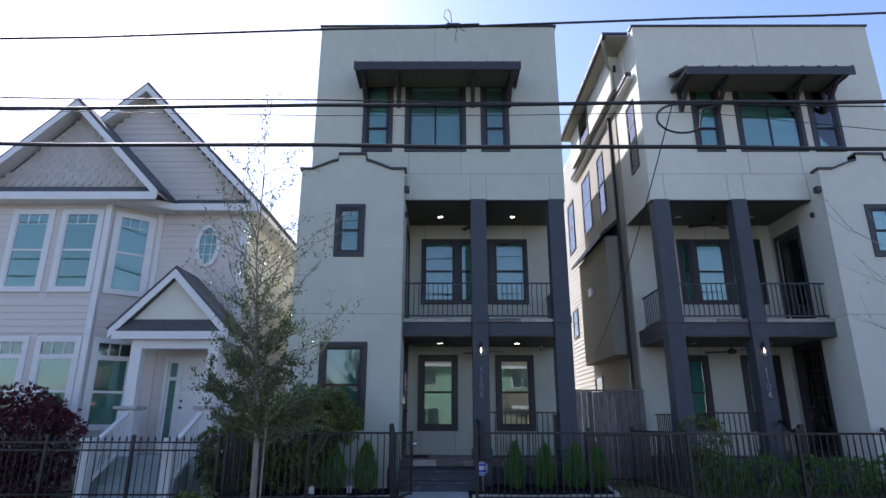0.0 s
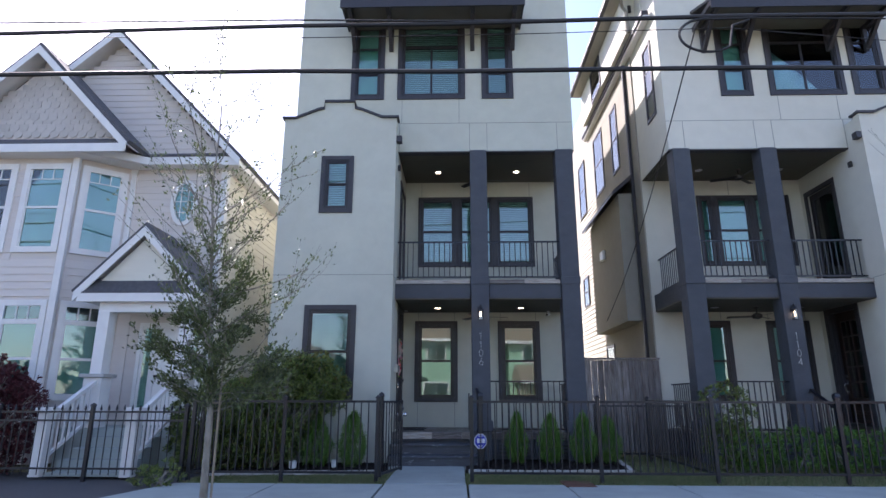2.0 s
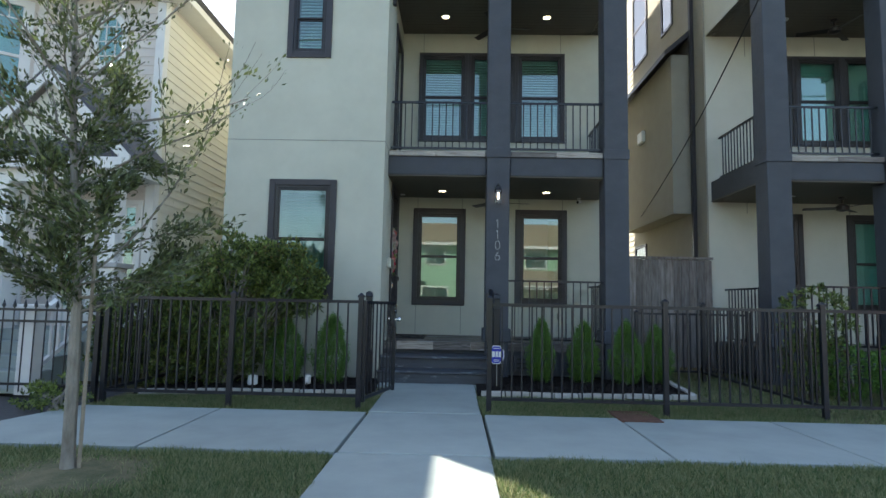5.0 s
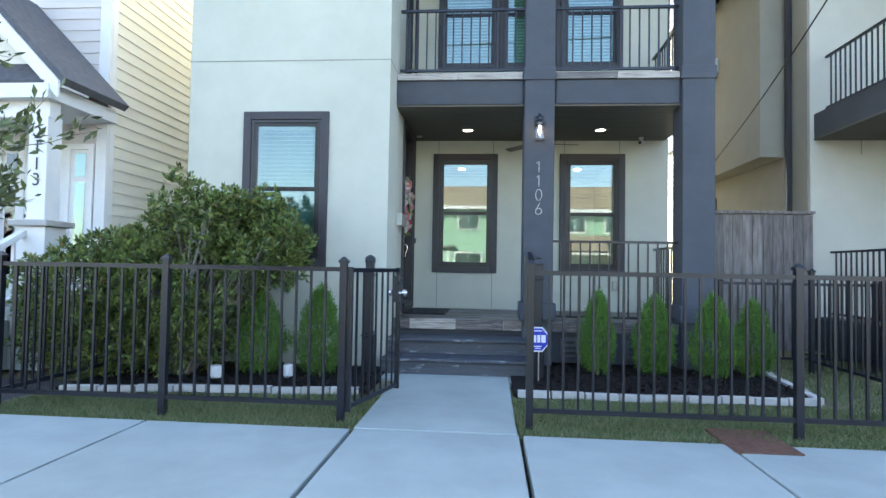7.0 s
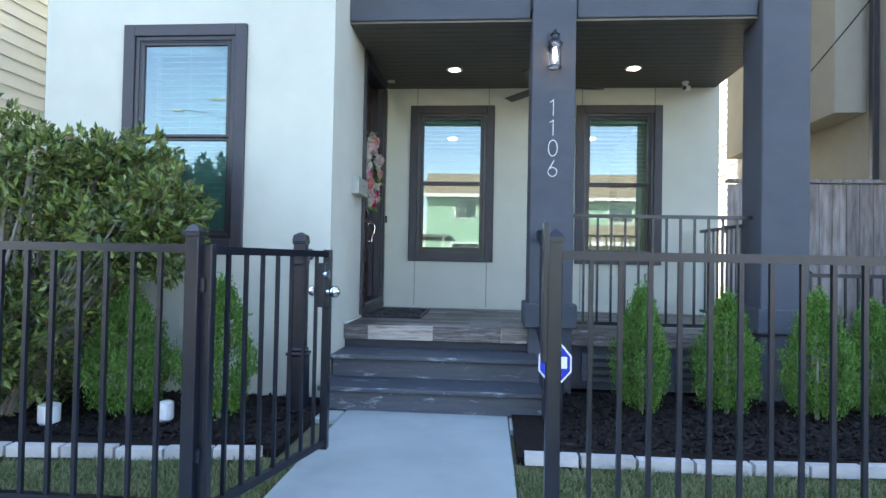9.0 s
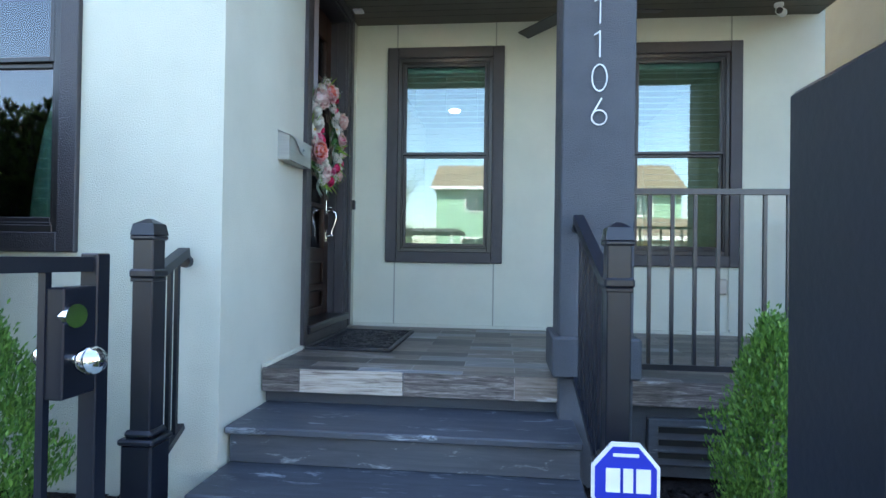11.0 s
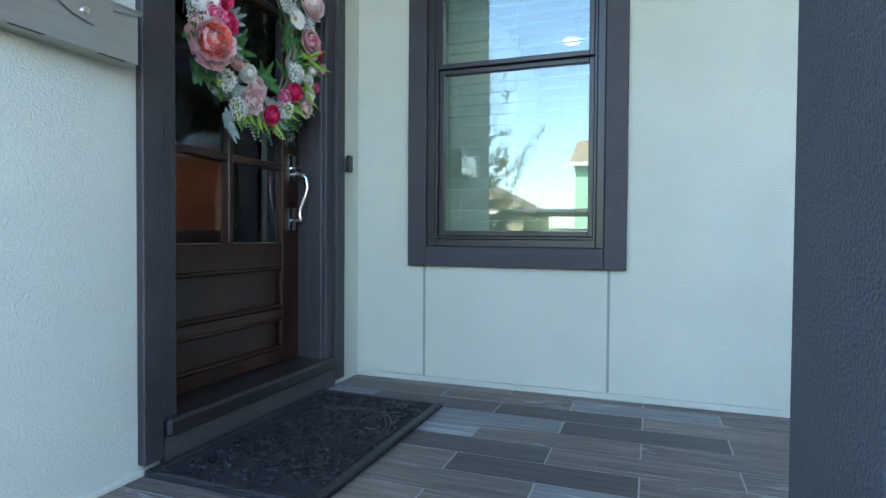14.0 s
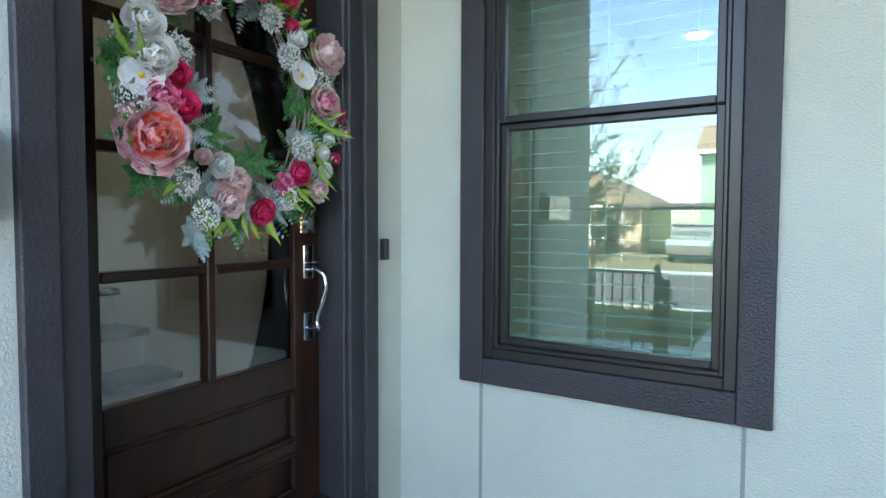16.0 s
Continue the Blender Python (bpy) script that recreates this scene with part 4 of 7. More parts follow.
box(bm, -3.44, -1.30, 12.35, 21.2, 0.5, 0.6)
box(bm, -3.44, -3.40, 12.35, 21.2, 0.6, 3.4)
box(bm, -3.40, -1.26, 15.2, 15.3, 0.6, 3.4)
box(bm, -3.44, -1.26, 12.40, 21.0, 3.35, 3.45)
box(bm, -3.40, -1.26, 12.90, 12.96, 0.6, 3.3)
part("inner_walls", bm, WHITE, label="white walls and floor of the hall behind the front door", category="interior wall", kind="structure")
bm = bmesh.new()
wall(bm, "y", 19.6, 19.7, -1.20, 2.60, 0.5, 3.45)
part("inner_walls", bm, WHITE, label="plain back wall of the room behind the porch windows", category="interior wall", kind="structure")
part("inner_walls", boxed(-1.26, -1.20, 14.62, 19.6, 0.5, 3.45), WHITE, label="plain side wall of the room behind the porch windows", category="interior wall", kind="structure")
for x in (-0.58, 2.0):
    lamp = thing("recessed_light", (x, 18.4, 3.45), "small lit round recessed light in the room behind the porch windows", "ceiling light", "room lights")
    bm = bmesh.new()
    lathe(bm, (x, 18.4, 3.432), [(0.085, 0.018), (0.085, 0.0)], 20)
    part("diffuser", bm, LAMP_GLOW, lamp, "warm glowing disc")
room = new("room_light", bpy.data.lights.new("room_light", "AREA"))
room.data.energy, room.data.size, room.data.color = 1.8, 1.2, (1.0, 0.96, 0.90)
room.location = (0.7, 17.6, 3.42)
# unseen fill lamp, added to brighten the hall behind the door glass
hall = new("hall_fill", bpy.data.lights.new("hall_fill", "AREA"))
hall.data.energy, hall.data.size, hall.data.color = 0.6, 0.5, (1.0, 0.95, 0.88)
hall.location = (-2.4, 14.4, 3.3)

# side of the second house
side = thing("side_extension", (4.750, 17, 3), "stucco bump-out in a shade-darkened tone with a small dark roof on the side wall", "bump-out")
part("bump_out", boxed(4.450, 4.870, 15.1, 18.4, 3.08, 6.45), STUCCO_SHADED, side)
bm = bmesh.new()
prism(bm, [(4.250, 6.35), (4.250, 6.45), (4.870, 7.00), (4.870, 6.87)], "y", 14.9, 18.7)
part("bump_roof", bm, TRIM, side, "dark sloping roof")
# lower side wall: shade painted in by the darker stucco tone
part("side_skin", boxed(4.835, 4.869, 14.43, 18.9, 0.0, 10.15), STUCCO_SHADED, None, "stucco side wall of the house, its shade put into the colour", "side wall", kind="structure")
part("side_skin", boxed(4.840, 4.869, 13.3, 18.9, 10.16, 11.45), STUCCO_2, None, "cream stucco top of the side wall under the eave", "side wall", kind="structure")
part("upper_wall", boxed(4.56, 4.838, 13.7, 18.9, 10.30, 11.438), STUCCO_2, None, "cream stucco upper side wall under the eave", "side wall", kind="structure")
eave = thing("side_eave", (4.5, 16, 11.4), "wide dark-edged roof eave with a shade-darkened soffit along the side wall", "eave")
part("eave_soffit", boxed(4.27, 4.838, 12.80, 19.0, 11.44, 11.475), STUCCO_SHADED, eave, "stucco soffit in the shade-darkened tone")
part("roof_edge", boxed(4.27, 4.84, 12.78, 19.0, 11.476, 11.56), TRIM, eave)
part("gutter", boxed(4.16, 4.27, 12.78, 19.0, 11.44, 11.57, bevel=0.01), TRIM, eave, "dark roof gutter")
bm = bmesh.new()
tube(bm, [(4.22, 13.0, 11.46), (4.24, 13.05, 11.30), (4.36, 13.3, 11.18), (4.50, 13.62, 11.05), (4.60, 13.64, 10.92), (4.62, 13.64, 10.30)], 0.045, 8)
part("downspout", bm, STUCCO_SHADED, eave, "bent downspout to the lower gutter")
part("gutter", boxed(4.66, 4.83, 12.75, 19.7, 10.16, 10.29, bevel=0.01), TRIM, None, "dark lower gutter along the side wall", "gutter", base=(4.750, 16, 10.4))
part("lower_eave", boxed(4.70, 4.868, 12.75, 19.7, 10.10, 10.158), WHITE, None, "narrow pale eave board under the lower gutter", "eave board", base=(4.750, 16, 10.1))
spout = boxed(4.750, 4.830, 14.85, 14.94, 0.3, 10.16, bevel=0.01)
part("downspout", spout, TRIM, None, "dark brown square downspout on the side wall", "downspout", base=(4.790, 14.9, 0.3))
part("side_lamp", boxed(4.66, 4.74, 13.64, 13.70, 10.9, 11.12, bevel=0.015), VINYL, None, "small dark lamp high on the side wall", "wall lamp", base=(4.7, 13.67, 10.9))


def side_window(y0, y1, z0, z1, rows, xw=4.835):
    w = thing("window", (xw, (y0 + y1) / 2, z0), "dark-framed tall side window reflecting the sky", "window", "side windows")
    bm = bmesh.new()
    for a in ((y0, y0 + .07, z0, z1), (y1 - .07, y1, z0, z1), (y0 + .07, y1 - .07, z0, z0 + .07), (y0 + .07, y1 - .07, z1 - .07, z1)):
        box(bm, xw - 0.03, xw + 0.01, *a)
    for k in range(1, rows):
        z = z0 + (z1 - z0) * k / rows
        box(bm, xw - 0.02, xw + 0.01, y0 + .07, y1 - .07, z - 0.025, z + 0.025)
    part("window_frame", bm, TRIM, w)
    part("pane", boxed(xw - 0.012, xw - 0.006, y0 + .07, y1 - .07, z0 + .07, z1 - .07), GLASS, w)
    # no room is built here; this black sheet paints its darkness
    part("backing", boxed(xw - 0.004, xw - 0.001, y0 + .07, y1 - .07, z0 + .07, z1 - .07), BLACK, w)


side_window(12.95, 13.55, 7.65, 9.6, 3, 4.870)
side_window(15.95, 16.65, 7.55, 9.55, 2)
side_window(17.65, 18.8, 7.6, 9.65, 2)
side_window(16.3, 17.5, 10.34, 11.40, 1, 4.56)
side_window(17.9, 18.8, 1.9, 2.75, 1)
box_light = boxed(4.36, 4.450, 16.75, 17.1, 5.05, 5.33, bevel=0.02)
part("meter_box", box_light, PLASTIC, None, "small white utility box on the bump-out wall", "utility box", base=(4.40, 17, 5.05))

rear = thing("rear_wing", (6.5, 24, 0), "sunlit cream siding rear wing behind the second house", "house wing")
part("wall", boxed(4.870, 11.0, 21.31, 30.0, 0.0, 11.6), SAND_SIDING, rear)
for k in range(76):
    bm = bmesh.new()
    z = 0.1 + k * 0.15
    prism(bm, [(4.868, z), (4.822, z), (4.842, z + 0.155), (4.868, z + 0.155)], "y", 18.905, 30.0)
    part("siding_board", bm, SAND_SIDING, rear)
side_window(20.2, 21.2, 7.6, 9.6, 2, 4.820)
side_window(20.6, 21.4, 4.350, 5.4, 2, 4.820)
side_window(23.4, 24.2, 4.550, 6.6, 2, 4.820)

# weathered board fence between the houses
fence_back = thing("board_fence", (3.9, 14.35, 0), "weathered grey-brown board fence between the stucco houses", "fence")
x = 2.86
while x < 4.84:
    w = random.uniform(0.128, 0.142)
    part("plank", boxed(x, x + w, 14.34 + random.uniform(0, 0.008), 14.362, 0.05, 2.07 + random.uniform(-0.008, 0.008)), FENCE_WOOD, fence_back)
    x += w + 0.008
part("top_board", boxed(2.85, 4.88, 14.30, 14.40, 2.08, 2.12), FENCE_WOOD, fence_back)
part("rail", boxed(2.85, 4.88, 14.37, 14.41, 1.5, 1.59), FENCE_WOOD, fence_back)


# ---- front fence and gate ----
def fence_post(parent, x, y, top=1.25, cap=True, w=0.055):
    bm = boxed(x - w / 2, x + w / 2, y - w / 2, y + w / 2, -0.05, top - 0.035, bevel=0.003)
    p = part("post", bm, METAL, parent)
    bm = bmesh.new()
    c = w / 2 + 0.008
    box(bm, x - c, x + c, y - c, y + c, top - 0.045, top - 0.025)
    bmesh.ops.create_cone(bm, cap_ends=True, segments=4, radius1=c * 1.3, radius2=0.012, depth=0.028, matrix=Matrix.Translation((x, y, top - 0.011)) @ Matrix.Rotation(radians(45), 4, "Z"))
    part("post_cap", bm, METAL, p)


def fence_bay(parent, a, b, low=0.13, top=1.17, spacing=0.112):
    a, b = Vector((*a, 0)), Vector((*b, 0))
    up = Vector((0, 0, 1))
    bm = bmesh.new()
    bar(bm, a + up * (top - 0.015), b + up * (top - 0.015), 0.032, 0.034)
    part("top_rail", bm, METAL, parent)
    bm = bmesh.new()
    bar(bm, a + up * low, b + up * low, 0.032, 0.034)
    part("bottom_rail", bm, METAL, parent)
    n = round((b - a).length / spacing)
    for k in range(1, n):
        p = a.lerp(b, k / n)
        bm = bmesh.new()
        bar(bm, p + up * (low - 0.0), p + up * (top - 0.03), 0.017, 0.017)
        part("picket", bm, METAL, parent)


FY = 9.77
for pts in ([-3.87, -2.46, -1.03], [0.40, 2.32, 4.02], [4.02, 5.9, 7.8, 9.7, 11.6, 13.5]):
    f = thing("metal_fence", ((pts[0] + pts[-1]) / 2, FY, 0), "dark bronze metal picket fence with capped posts along the pavement", "fence", "metal fences")
    for k, x in enumerate(pts):
        if not (pts[0] == 4.02 and k == 0):
            fence_post(f, x, FY)
        if k:
            fence_bay(f, (pts[k - 1] + 0.028, FY), (x - 0.028, FY))
f = thing("metal_fence", (4.02, 11.3, 0), "dark metal picket fence running back between the two gardens", "fence", "metal fences")
fence_bay(f, (4.02, FY + 0.03), (4.02, 12.75))
fence_post(f, 4.02, 12.8)
f = thing("metal_fence", (3.6, 12.9, 0), "low black metal fence panel before the board fence", "fence", "metal fences")
fence_bay(f, (3.0, 12.95), (4.85, 12.95), top=1.07)
fence_post(f, 3.0, 12.95, 1.1)
fence_post(f, 4.85, 12.95, 1.1)
f = thing("metal_fence", (-3.9, 10.9, 0), "dark metal picket fence running back to the bay", "fence", "metal fences")
fence_bay(f, (-3.87, FY + 0.03), (-3.87, 12.2))

gate = thing("garden_gate", (-0.99, FY, 0), "dark bronze metal picket gate standing open towards the house", "gate")
ga, gb = Vector((-0.985, 9.80)), Vector((-0.755, 10.72))
for p in (ga, gb):
    part("stile", boxed(p.x - 0.022, p.x + 0.022, p.y - 0.022, p.y + 0.022, 0.06, 1.175, bevel=0.003), METAL, gate)
fence_bay(gate, ga, gb, low=0.10, top=1.165)
bm = bmesh.new()
rod(bm, (gb.x - 0.02, gb.y - 0.08, 0.945), (gb.x + 0.05, gb.y - 0.095, 0.945), 0.012, n=10)
bmesh.ops.create_uvsphere(bm, u_segments=16, v_segments=10, radius=0.032, matrix=Matrix.Translation((gb.x + 0.07, gb.y - 0.1, 0.945)))
bmesh.ops.create_uvsphere(bm, u_segments=14, v_segments=8, radius=0.028, matrix=Matrix.Translation((gb.x - 0.06, gb.y - 0.07, 0.945)))
part("knob", bm, CHROME, gate, "round chrome knob", smooth=True)
bm = bmesh.new()
rod(bm, (gb.x - 0.03, gb.y - 0.085, 1.04), (gb.x + 0.035, gb.y - 0.1, 1.04), 0.026, n=14)
part("deadbolt", bm, CHROME, gate, "chrome lock cylinder")
part("lock_plate", boxed(gb.x - 0.03, gb.x + 0.02, gb.y - 0.12, gb.y - 0.02, 0.86, 1.10, bevel=0.003), METAL, gate)
for z in (0.3, 0.98):
    part("hinge", boxed(-1.01, -0.985, 9.76, 9.80, z, z + 0.06, bevel=0.003), METAL, gate)
part("gate_stop", boxed(0.355, 0.375, 9.73, 9.82, 0.75, 1.28, bevel=0.003), METAL, None, "flat metal gate stop on the fence post", "gate stop", base=(0.36, 9.78, 0.75))


# ---- stair newels and rails ----
def newel(x, y, top, rail_end, n):
    t = thing("stair_railing", (x, y, 0), "black metal stair railing with square newel beside the grey steps", "railing", "stair railings")
    part("newel_base", boxed(x - 0.065, x + 0.065, y - 0.065, y + 0.065, 0.0, 0.42, bevel=0.008), METAL, t)
    bm = boxed(x - 0.075, x + 0.075, y - 0.075, y + 0.075, 0.42, 0.445, bevel=0.008)
    box(bm, x - 0.06, x + 0.06, y - 0.06, y + 0.06, 0.445, 0.475, bevel=0.012)
    part("collar", bm, METAL, t)
    part("post", boxed(x - 0.043, x + 0.043, y - 0.043, y + 0.043, 0.47, top - 0.07, bevel=0.005), METAL, t)
    bm = bmesh.new()
    box(bm, x - 0.053, x + 0.053, y - 0.053, y + 0.053, top - 0.235, top - 0.20, bevel=0.008)
    box(bm, x - 0.048, x + 0.048, y - 0.048, y + 0.048, top - 0.25, top - 0.235, bevel=0.003)
    part("collar", bm, METAL, t)
    bm = bmesh.new()
    box(bm, x - 0.052, x + 0.052, y - 0.052, y + 0.052, top - 0.085, top - 0.065, bevel=0.006)
    bmesh.ops.create_cone(bm, cap_ends=True, segments=4, radius1=0.072, radius2=0.061, depth=0.045, matrix=Matrix.Translation((x, y, top - 0.042)) @ Matrix.Rotation(radians(45), 4, "Z"))
    bmesh.ops.create_cone(bm, cap_ends=True, segments=4, radius1=0.060, radius2=0.012, depth=0.022, matrix=Matrix.Translation((x, y, top - 0.010)) @ Matrix.Rotation(radians(45), 4, "Z"))
    part("newel_cap", bm, METAL, t)
    a, b = Vector((x, y + 0.04, top - (0.28 if n > 5 else 0.23))), Vector(rail_end)
    rise = b.z - a.z
    bm = bmesh.new()
    bar(bm, a, b, 0.05, 0.04)
    part("handrail", bm, METAL, t)
    lo_a, lo_b = a - Vector((0, 0, 0.80)), b - Vector((0, 0, 0.80))
    lo_a.z = max(lo_a.z, 0.12)
    bm = bmesh.new()
    bar(bm, lo_a, lo_b, 0.03, 0.03)
    part("bottom_rail", bm, METAL, t)
    for k in range(1, n):
        p, q = lo_a.lerp(lo_b, k / n), a.lerp(b, k / n)
        bm = bmesh.new()
        bar(bm, p, q, 0.018, 0.018)
        part("baluster", bm, METAL, t)
    bm = bmesh.new()
    s = 0.02 if b.y > 12.3 else 0.0
    rod(bm, (b.x, b.y, b.z - 0.045), (b.x, b.y + 0.03 + s, b.z - 0.045), 0.028, n=12)
    part("wall_bracket", bm, METAL, t)


newel(-1.22, 11.64, 1.31, (-1.262, 11.97, 1.18), 4)
newel(0.607, 11.60, 1.31, (0.567, 12.38, 1.375), 9)
newel(7.06, 11.60, 1.31, (7.09, 12.38, 1.375), 9)
newel(8.90, 11.64, 1.30, (8.96, 11.97, 1.22), 4)

# ---- small things on the porch ----
mat_obj = thing("door_mat", (-0.78, 13.45, 0.555), "black rubber door mat with an openwork scroll pattern before the door", "door mat")
bm = boxed(-1.075, -0.505, 13.08, 14.03, 0.556, 0.567, bevel=0.003)
part("mat_base", bm, MAT_BASE, mat_obj)
bm = bmesh.new()
box(bm, -1.075, -0.505, 13.08, 13.11, 0.565, 0.577, bevel=0.003)
box(bm, -1.075, -0.505, 14.00, 14.03, 0.565, 0.577, bevel=0.003)
box(bm, -1.075, -1.045, 13.11, 14.00, 0.565, 0.577, bevel=0.003)
box(bm, -0.535, -0.505, 13.11, 14.00, 0.565, 0.577, bevel=0.003)
part("rim", bm, RUBBER, mat_obj)
bm = bmesh.new()
for k in range(230):
    cx, cy = random.uniform(-1.0, -0.55), random.uniform(13.14, 13.97)
    r, a0 = random.uniform(0.015, 0.035), random.uniform(0, 6.28)
    pts = [(cx + r * (1 - j * 0.12) * math.cos(a0 + j * 0.8), cy + r * (1 - j * 0.12) * math.sin(a0 + j * 0.8), 0.570) for j in range(6)]
    for a, b in zip(pts, pts[1:]):
        bar(bm, a, b, 0.009, 0.012)
for r in (0.20, 0.215):
    pts = [(-0.775 + r * math.cos(j * math.tau / 40), 13.555 + 1.45 * r * math.sin(j * math.tau / 40), 0.572) for j in range(41)]
    for a, b in zip(pts, pts[1:]):
        bar(bm, a, b, 0.006, 0.009)
part("scroll_relief", bm, RUBBER, mat_obj)

mail = thing("mailbox", (-1.05, 12.9, 1.78), "brushed steel wall mailbox with a slanted lid, mounted on the stucco", "mailbox")
bm = bmesh.new()
prism(bm, [(-1.110, 1.723), (-1.040, 1.723), (-1.040, 1.862), (-1.110, 1.888)], "y", 12.664, 13.035)
part("body", bm, STEEL, mail)
bm = bmesh.new()
prism(bm, [(-1.110, 1.896), (-1.110, 1.890), (-1.031, 1.861), (-1.031, 1.866)], "y", 12.660, 13.045)
part("lid", bm, STEEL, mail)
bm = bmesh.new()
prism(bm, [(12.68, 1.862), (13.04, 1.862), (13.04, 1.856), (12.955, 1.84), (12.93, 1.795), (12.90, 1.785), (12.865, 1.79), (12.83, 1.80), (12.80, 1.82), (12.76, 1.85)], "x", -1.038, -1.034)
part("flap", bm, STEEL, mail)
bm = bmesh.new()
rod(bm, (-1.036, 12.875, 1.812), (-1.028, 12.875, 1.812), 0.009, n=14)
part("lock", bm, CHROME, mail, "small round lock")
bm = bmesh.new()
box(bm, -1.05, -1.04, 12.70, 12.78, 1.7215, 1.7225)
box(bm, -1.05, -1.04, 12.92, 13.0, 1.7215, 1.7225)
part("slot", bm, BLACK, mail, "dark slots in the underside")

lantern = thing("wall_lantern", (0.667, 12.36, 2.74), "lit black wall lantern with glass cylinder on the charcoal column", "wall lamp", "wall lanterns")


def make_lantern(t, x, y):
    bm = bmesh.new()
    rod(bm, (x, y + 0.058, 2.940), (x, y + 0.045, 2.940), 0.055, n=16)
    bar(bm, (x, y + 0.05, 2.950), (x, y, 2.950), 0.018, 0.018)
    tube(bm, [(x - 0.02, y + 0.03, 2.950), (x - 0.055, y + 0.0, 2.960), (x - 0.065, y, 3.010), (x - 0.05, y, 3.050)], 0.005)
    part("bracket", bm, METAL, t)
    bm = bmesh.new()
    lathe(bm, (x, y, 2.950), [(0.060, 0.0), (0.060, 0.012), (0.04, 0.03), (0.03, 0.05), (0.03, 0.075), (0.042, 0.08), (0.012, 0.095), (0.018, 0.11), (0.006, 0.125)], 16)
    part("hood", bm, METAL, t)
    for z in (2.755, 2.950):
        bm = bmesh.new()
        loops = [[bm.verts.new((x + r * math.cos(k * math.tau / 24), y + r * math.sin(k * math.tau / 24), z + h)) for k in range(24)] for r, h in ((0.052, -0.005), (0.058, -0.005), (0.058, 0.005), (0.052, 0.005))]
        for p, q in zip(loops, loops[1:] + loops[:1]):
            for k in range(24):
                bm.faces.new((p[k], p[(k + 1) % 24], q[(k + 1) % 24], q[k]))
        part("ring", bm, METAL, t)
    for k in range(4):
        a = radians(45 + 90 * k)
        bm = bmesh.new()
        rod(bm, (x + 0.055 * math.cos(a), y + 0.055 * math.sin(a), 2.755), (x + 0.055 * math.cos(a), y + 0.055 * math.sin(a), 2.95), 0.0025, n=5)
        part("cage_wire", bm, METAL, t)
    bm = bmesh.new()
    for k in range(20):
        a, b = k * math.tau / 20, (k + 1) * math.tau / 20
        vs = [bm.verts.new((x + 0.05 * math.cos(q), y + 0.05 * math.sin(q), z)) for q, z in ((a, 2.760), (b, 2.760), (b, 2.950), (a, 2.950))]
        bm.faces.new(vs)
    bmesh.ops.remove_doubles(bm, verts=bm.verts, dist=1e-4)
    part("glass_cylinder", bm, DOOR_GLASS, t, "clear glass cylinder").visible_shadow = False
    bm = bmesh.new()
    lathe(bm, (x, y, 2.820), [(0.006, 0.0), (0.014, 0.02), (0.017, 0.05), (0.012, 0.085), (0.01, 0.1)], 12)
    part("bulb", bm, BULB, t, "warm glowing bulb")


make_lantern(lantern, 0.667, 12.36)
lantern = thing("wall_lantern", (6.993, 12.36, 2.74), "black wall lantern with a glass cylinder on the second house's column", "wall lamp", "wall lanterns")
make_lantern(lantern, 6.993, 12.36)

for xx, digits, tone in ((0.667, "1106", "1106"), (6.993, "1104", "1104")):
    no = thing("house_number", (xx, 12.415, 1.85), f"slim pale metal house number {digits} on the charcoal column", "house number", "house numbers")
    for k, d in enumerate(digits):
        z = 2.430 - k * 0.171
        if d == "1":
            bm = boxed(xx - 0.0033, xx + 0.0033, 12.405, 12.414, z - 0.067, z + 0.067)
            bar(bm, (xx, 12.410, z + 0.063), (xx - 0.028, 12.410, z + 0.045), 0.0065, 0.0065)
        elif d == "4":
            bm = boxed(xx + 0.014, xx + 0.022, 12.405, 12.414, z - 0.067, z + 0.067)
            bar(bm, (xx + 0.018, 12.410, z + 0.065), (xx - 0.038, 12.410, z - 0.03), 0.008, 0.008)
            bar(bm, (xx - 0.04, 12.410, z - 0.03), (xx + 0.04, 12.410, z - 0.03), 0.008, 0.008)
        else:
            bm = bmesh.new()
            if d == "0":
                pts = [(xx + 0.037 * math.cos(j * math.tau / 28), 12.410, z + 0.067 * math.sin(j * math.tau / 28)) for j in range(29)]
            else:
                pts = [(xx + 0.037 * math.cos(j * math.tau / 28), 12.410, z - 0.03 + 0.037 * math.sin(j * math.tau / 28)) for j in range(29)]
                bar(bm, (xx - 0.034, 12.410, z - 0.016), (xx + 0.012, 12.410, z + 0.067), 0.008, 0.008)
            for a, b in zip(pts, pts[1:]):
                bar(bm, a, b, 0.0065, 0.0065)
        part("digit", bm, NUMBER, no)

camera_body = thing("security_camera", (2.33, 14.2, 3.16), "small white security camera hanging from the porch ceiling", "security camera")
bm = bmesh.new()
lathe(bm, (2.33, 14.2, 3.16), [(0.02, 0.0), (0.035, 0.02), (0.035, 0.04)], 12)
part("mount", bm, PLASTIC, camera_body)
bm = bmesh.new()
rod(bm, (2.33, 14.2, 3.16), (2.33, 14.17, 3.12), 0.014)
rod(bm, (2.36, 14.20, 3.125), (2.28, 14.08, 3.095), 0.032, 0.03, 14)
part("housing", bm, PLASTIC, camera_body)
bm = bmesh.new()
rod(bm, (2.281, 14.081, 3.096), (2.278, 14.077, 3.095), 0.024, n=14)
part("lens", bm, BLACK, camera_body, "black lens")
det = bmesh.new()
box(det, -1.06, -0.98, 14.06, 14.14, 3.185, 3.201, bevel=0.004)
part("soffit_sensor", det, PLASTIC, None, "small white square sensor on the porch ceiling", "sensor", base=(-1.02, 14.1, 3.23))
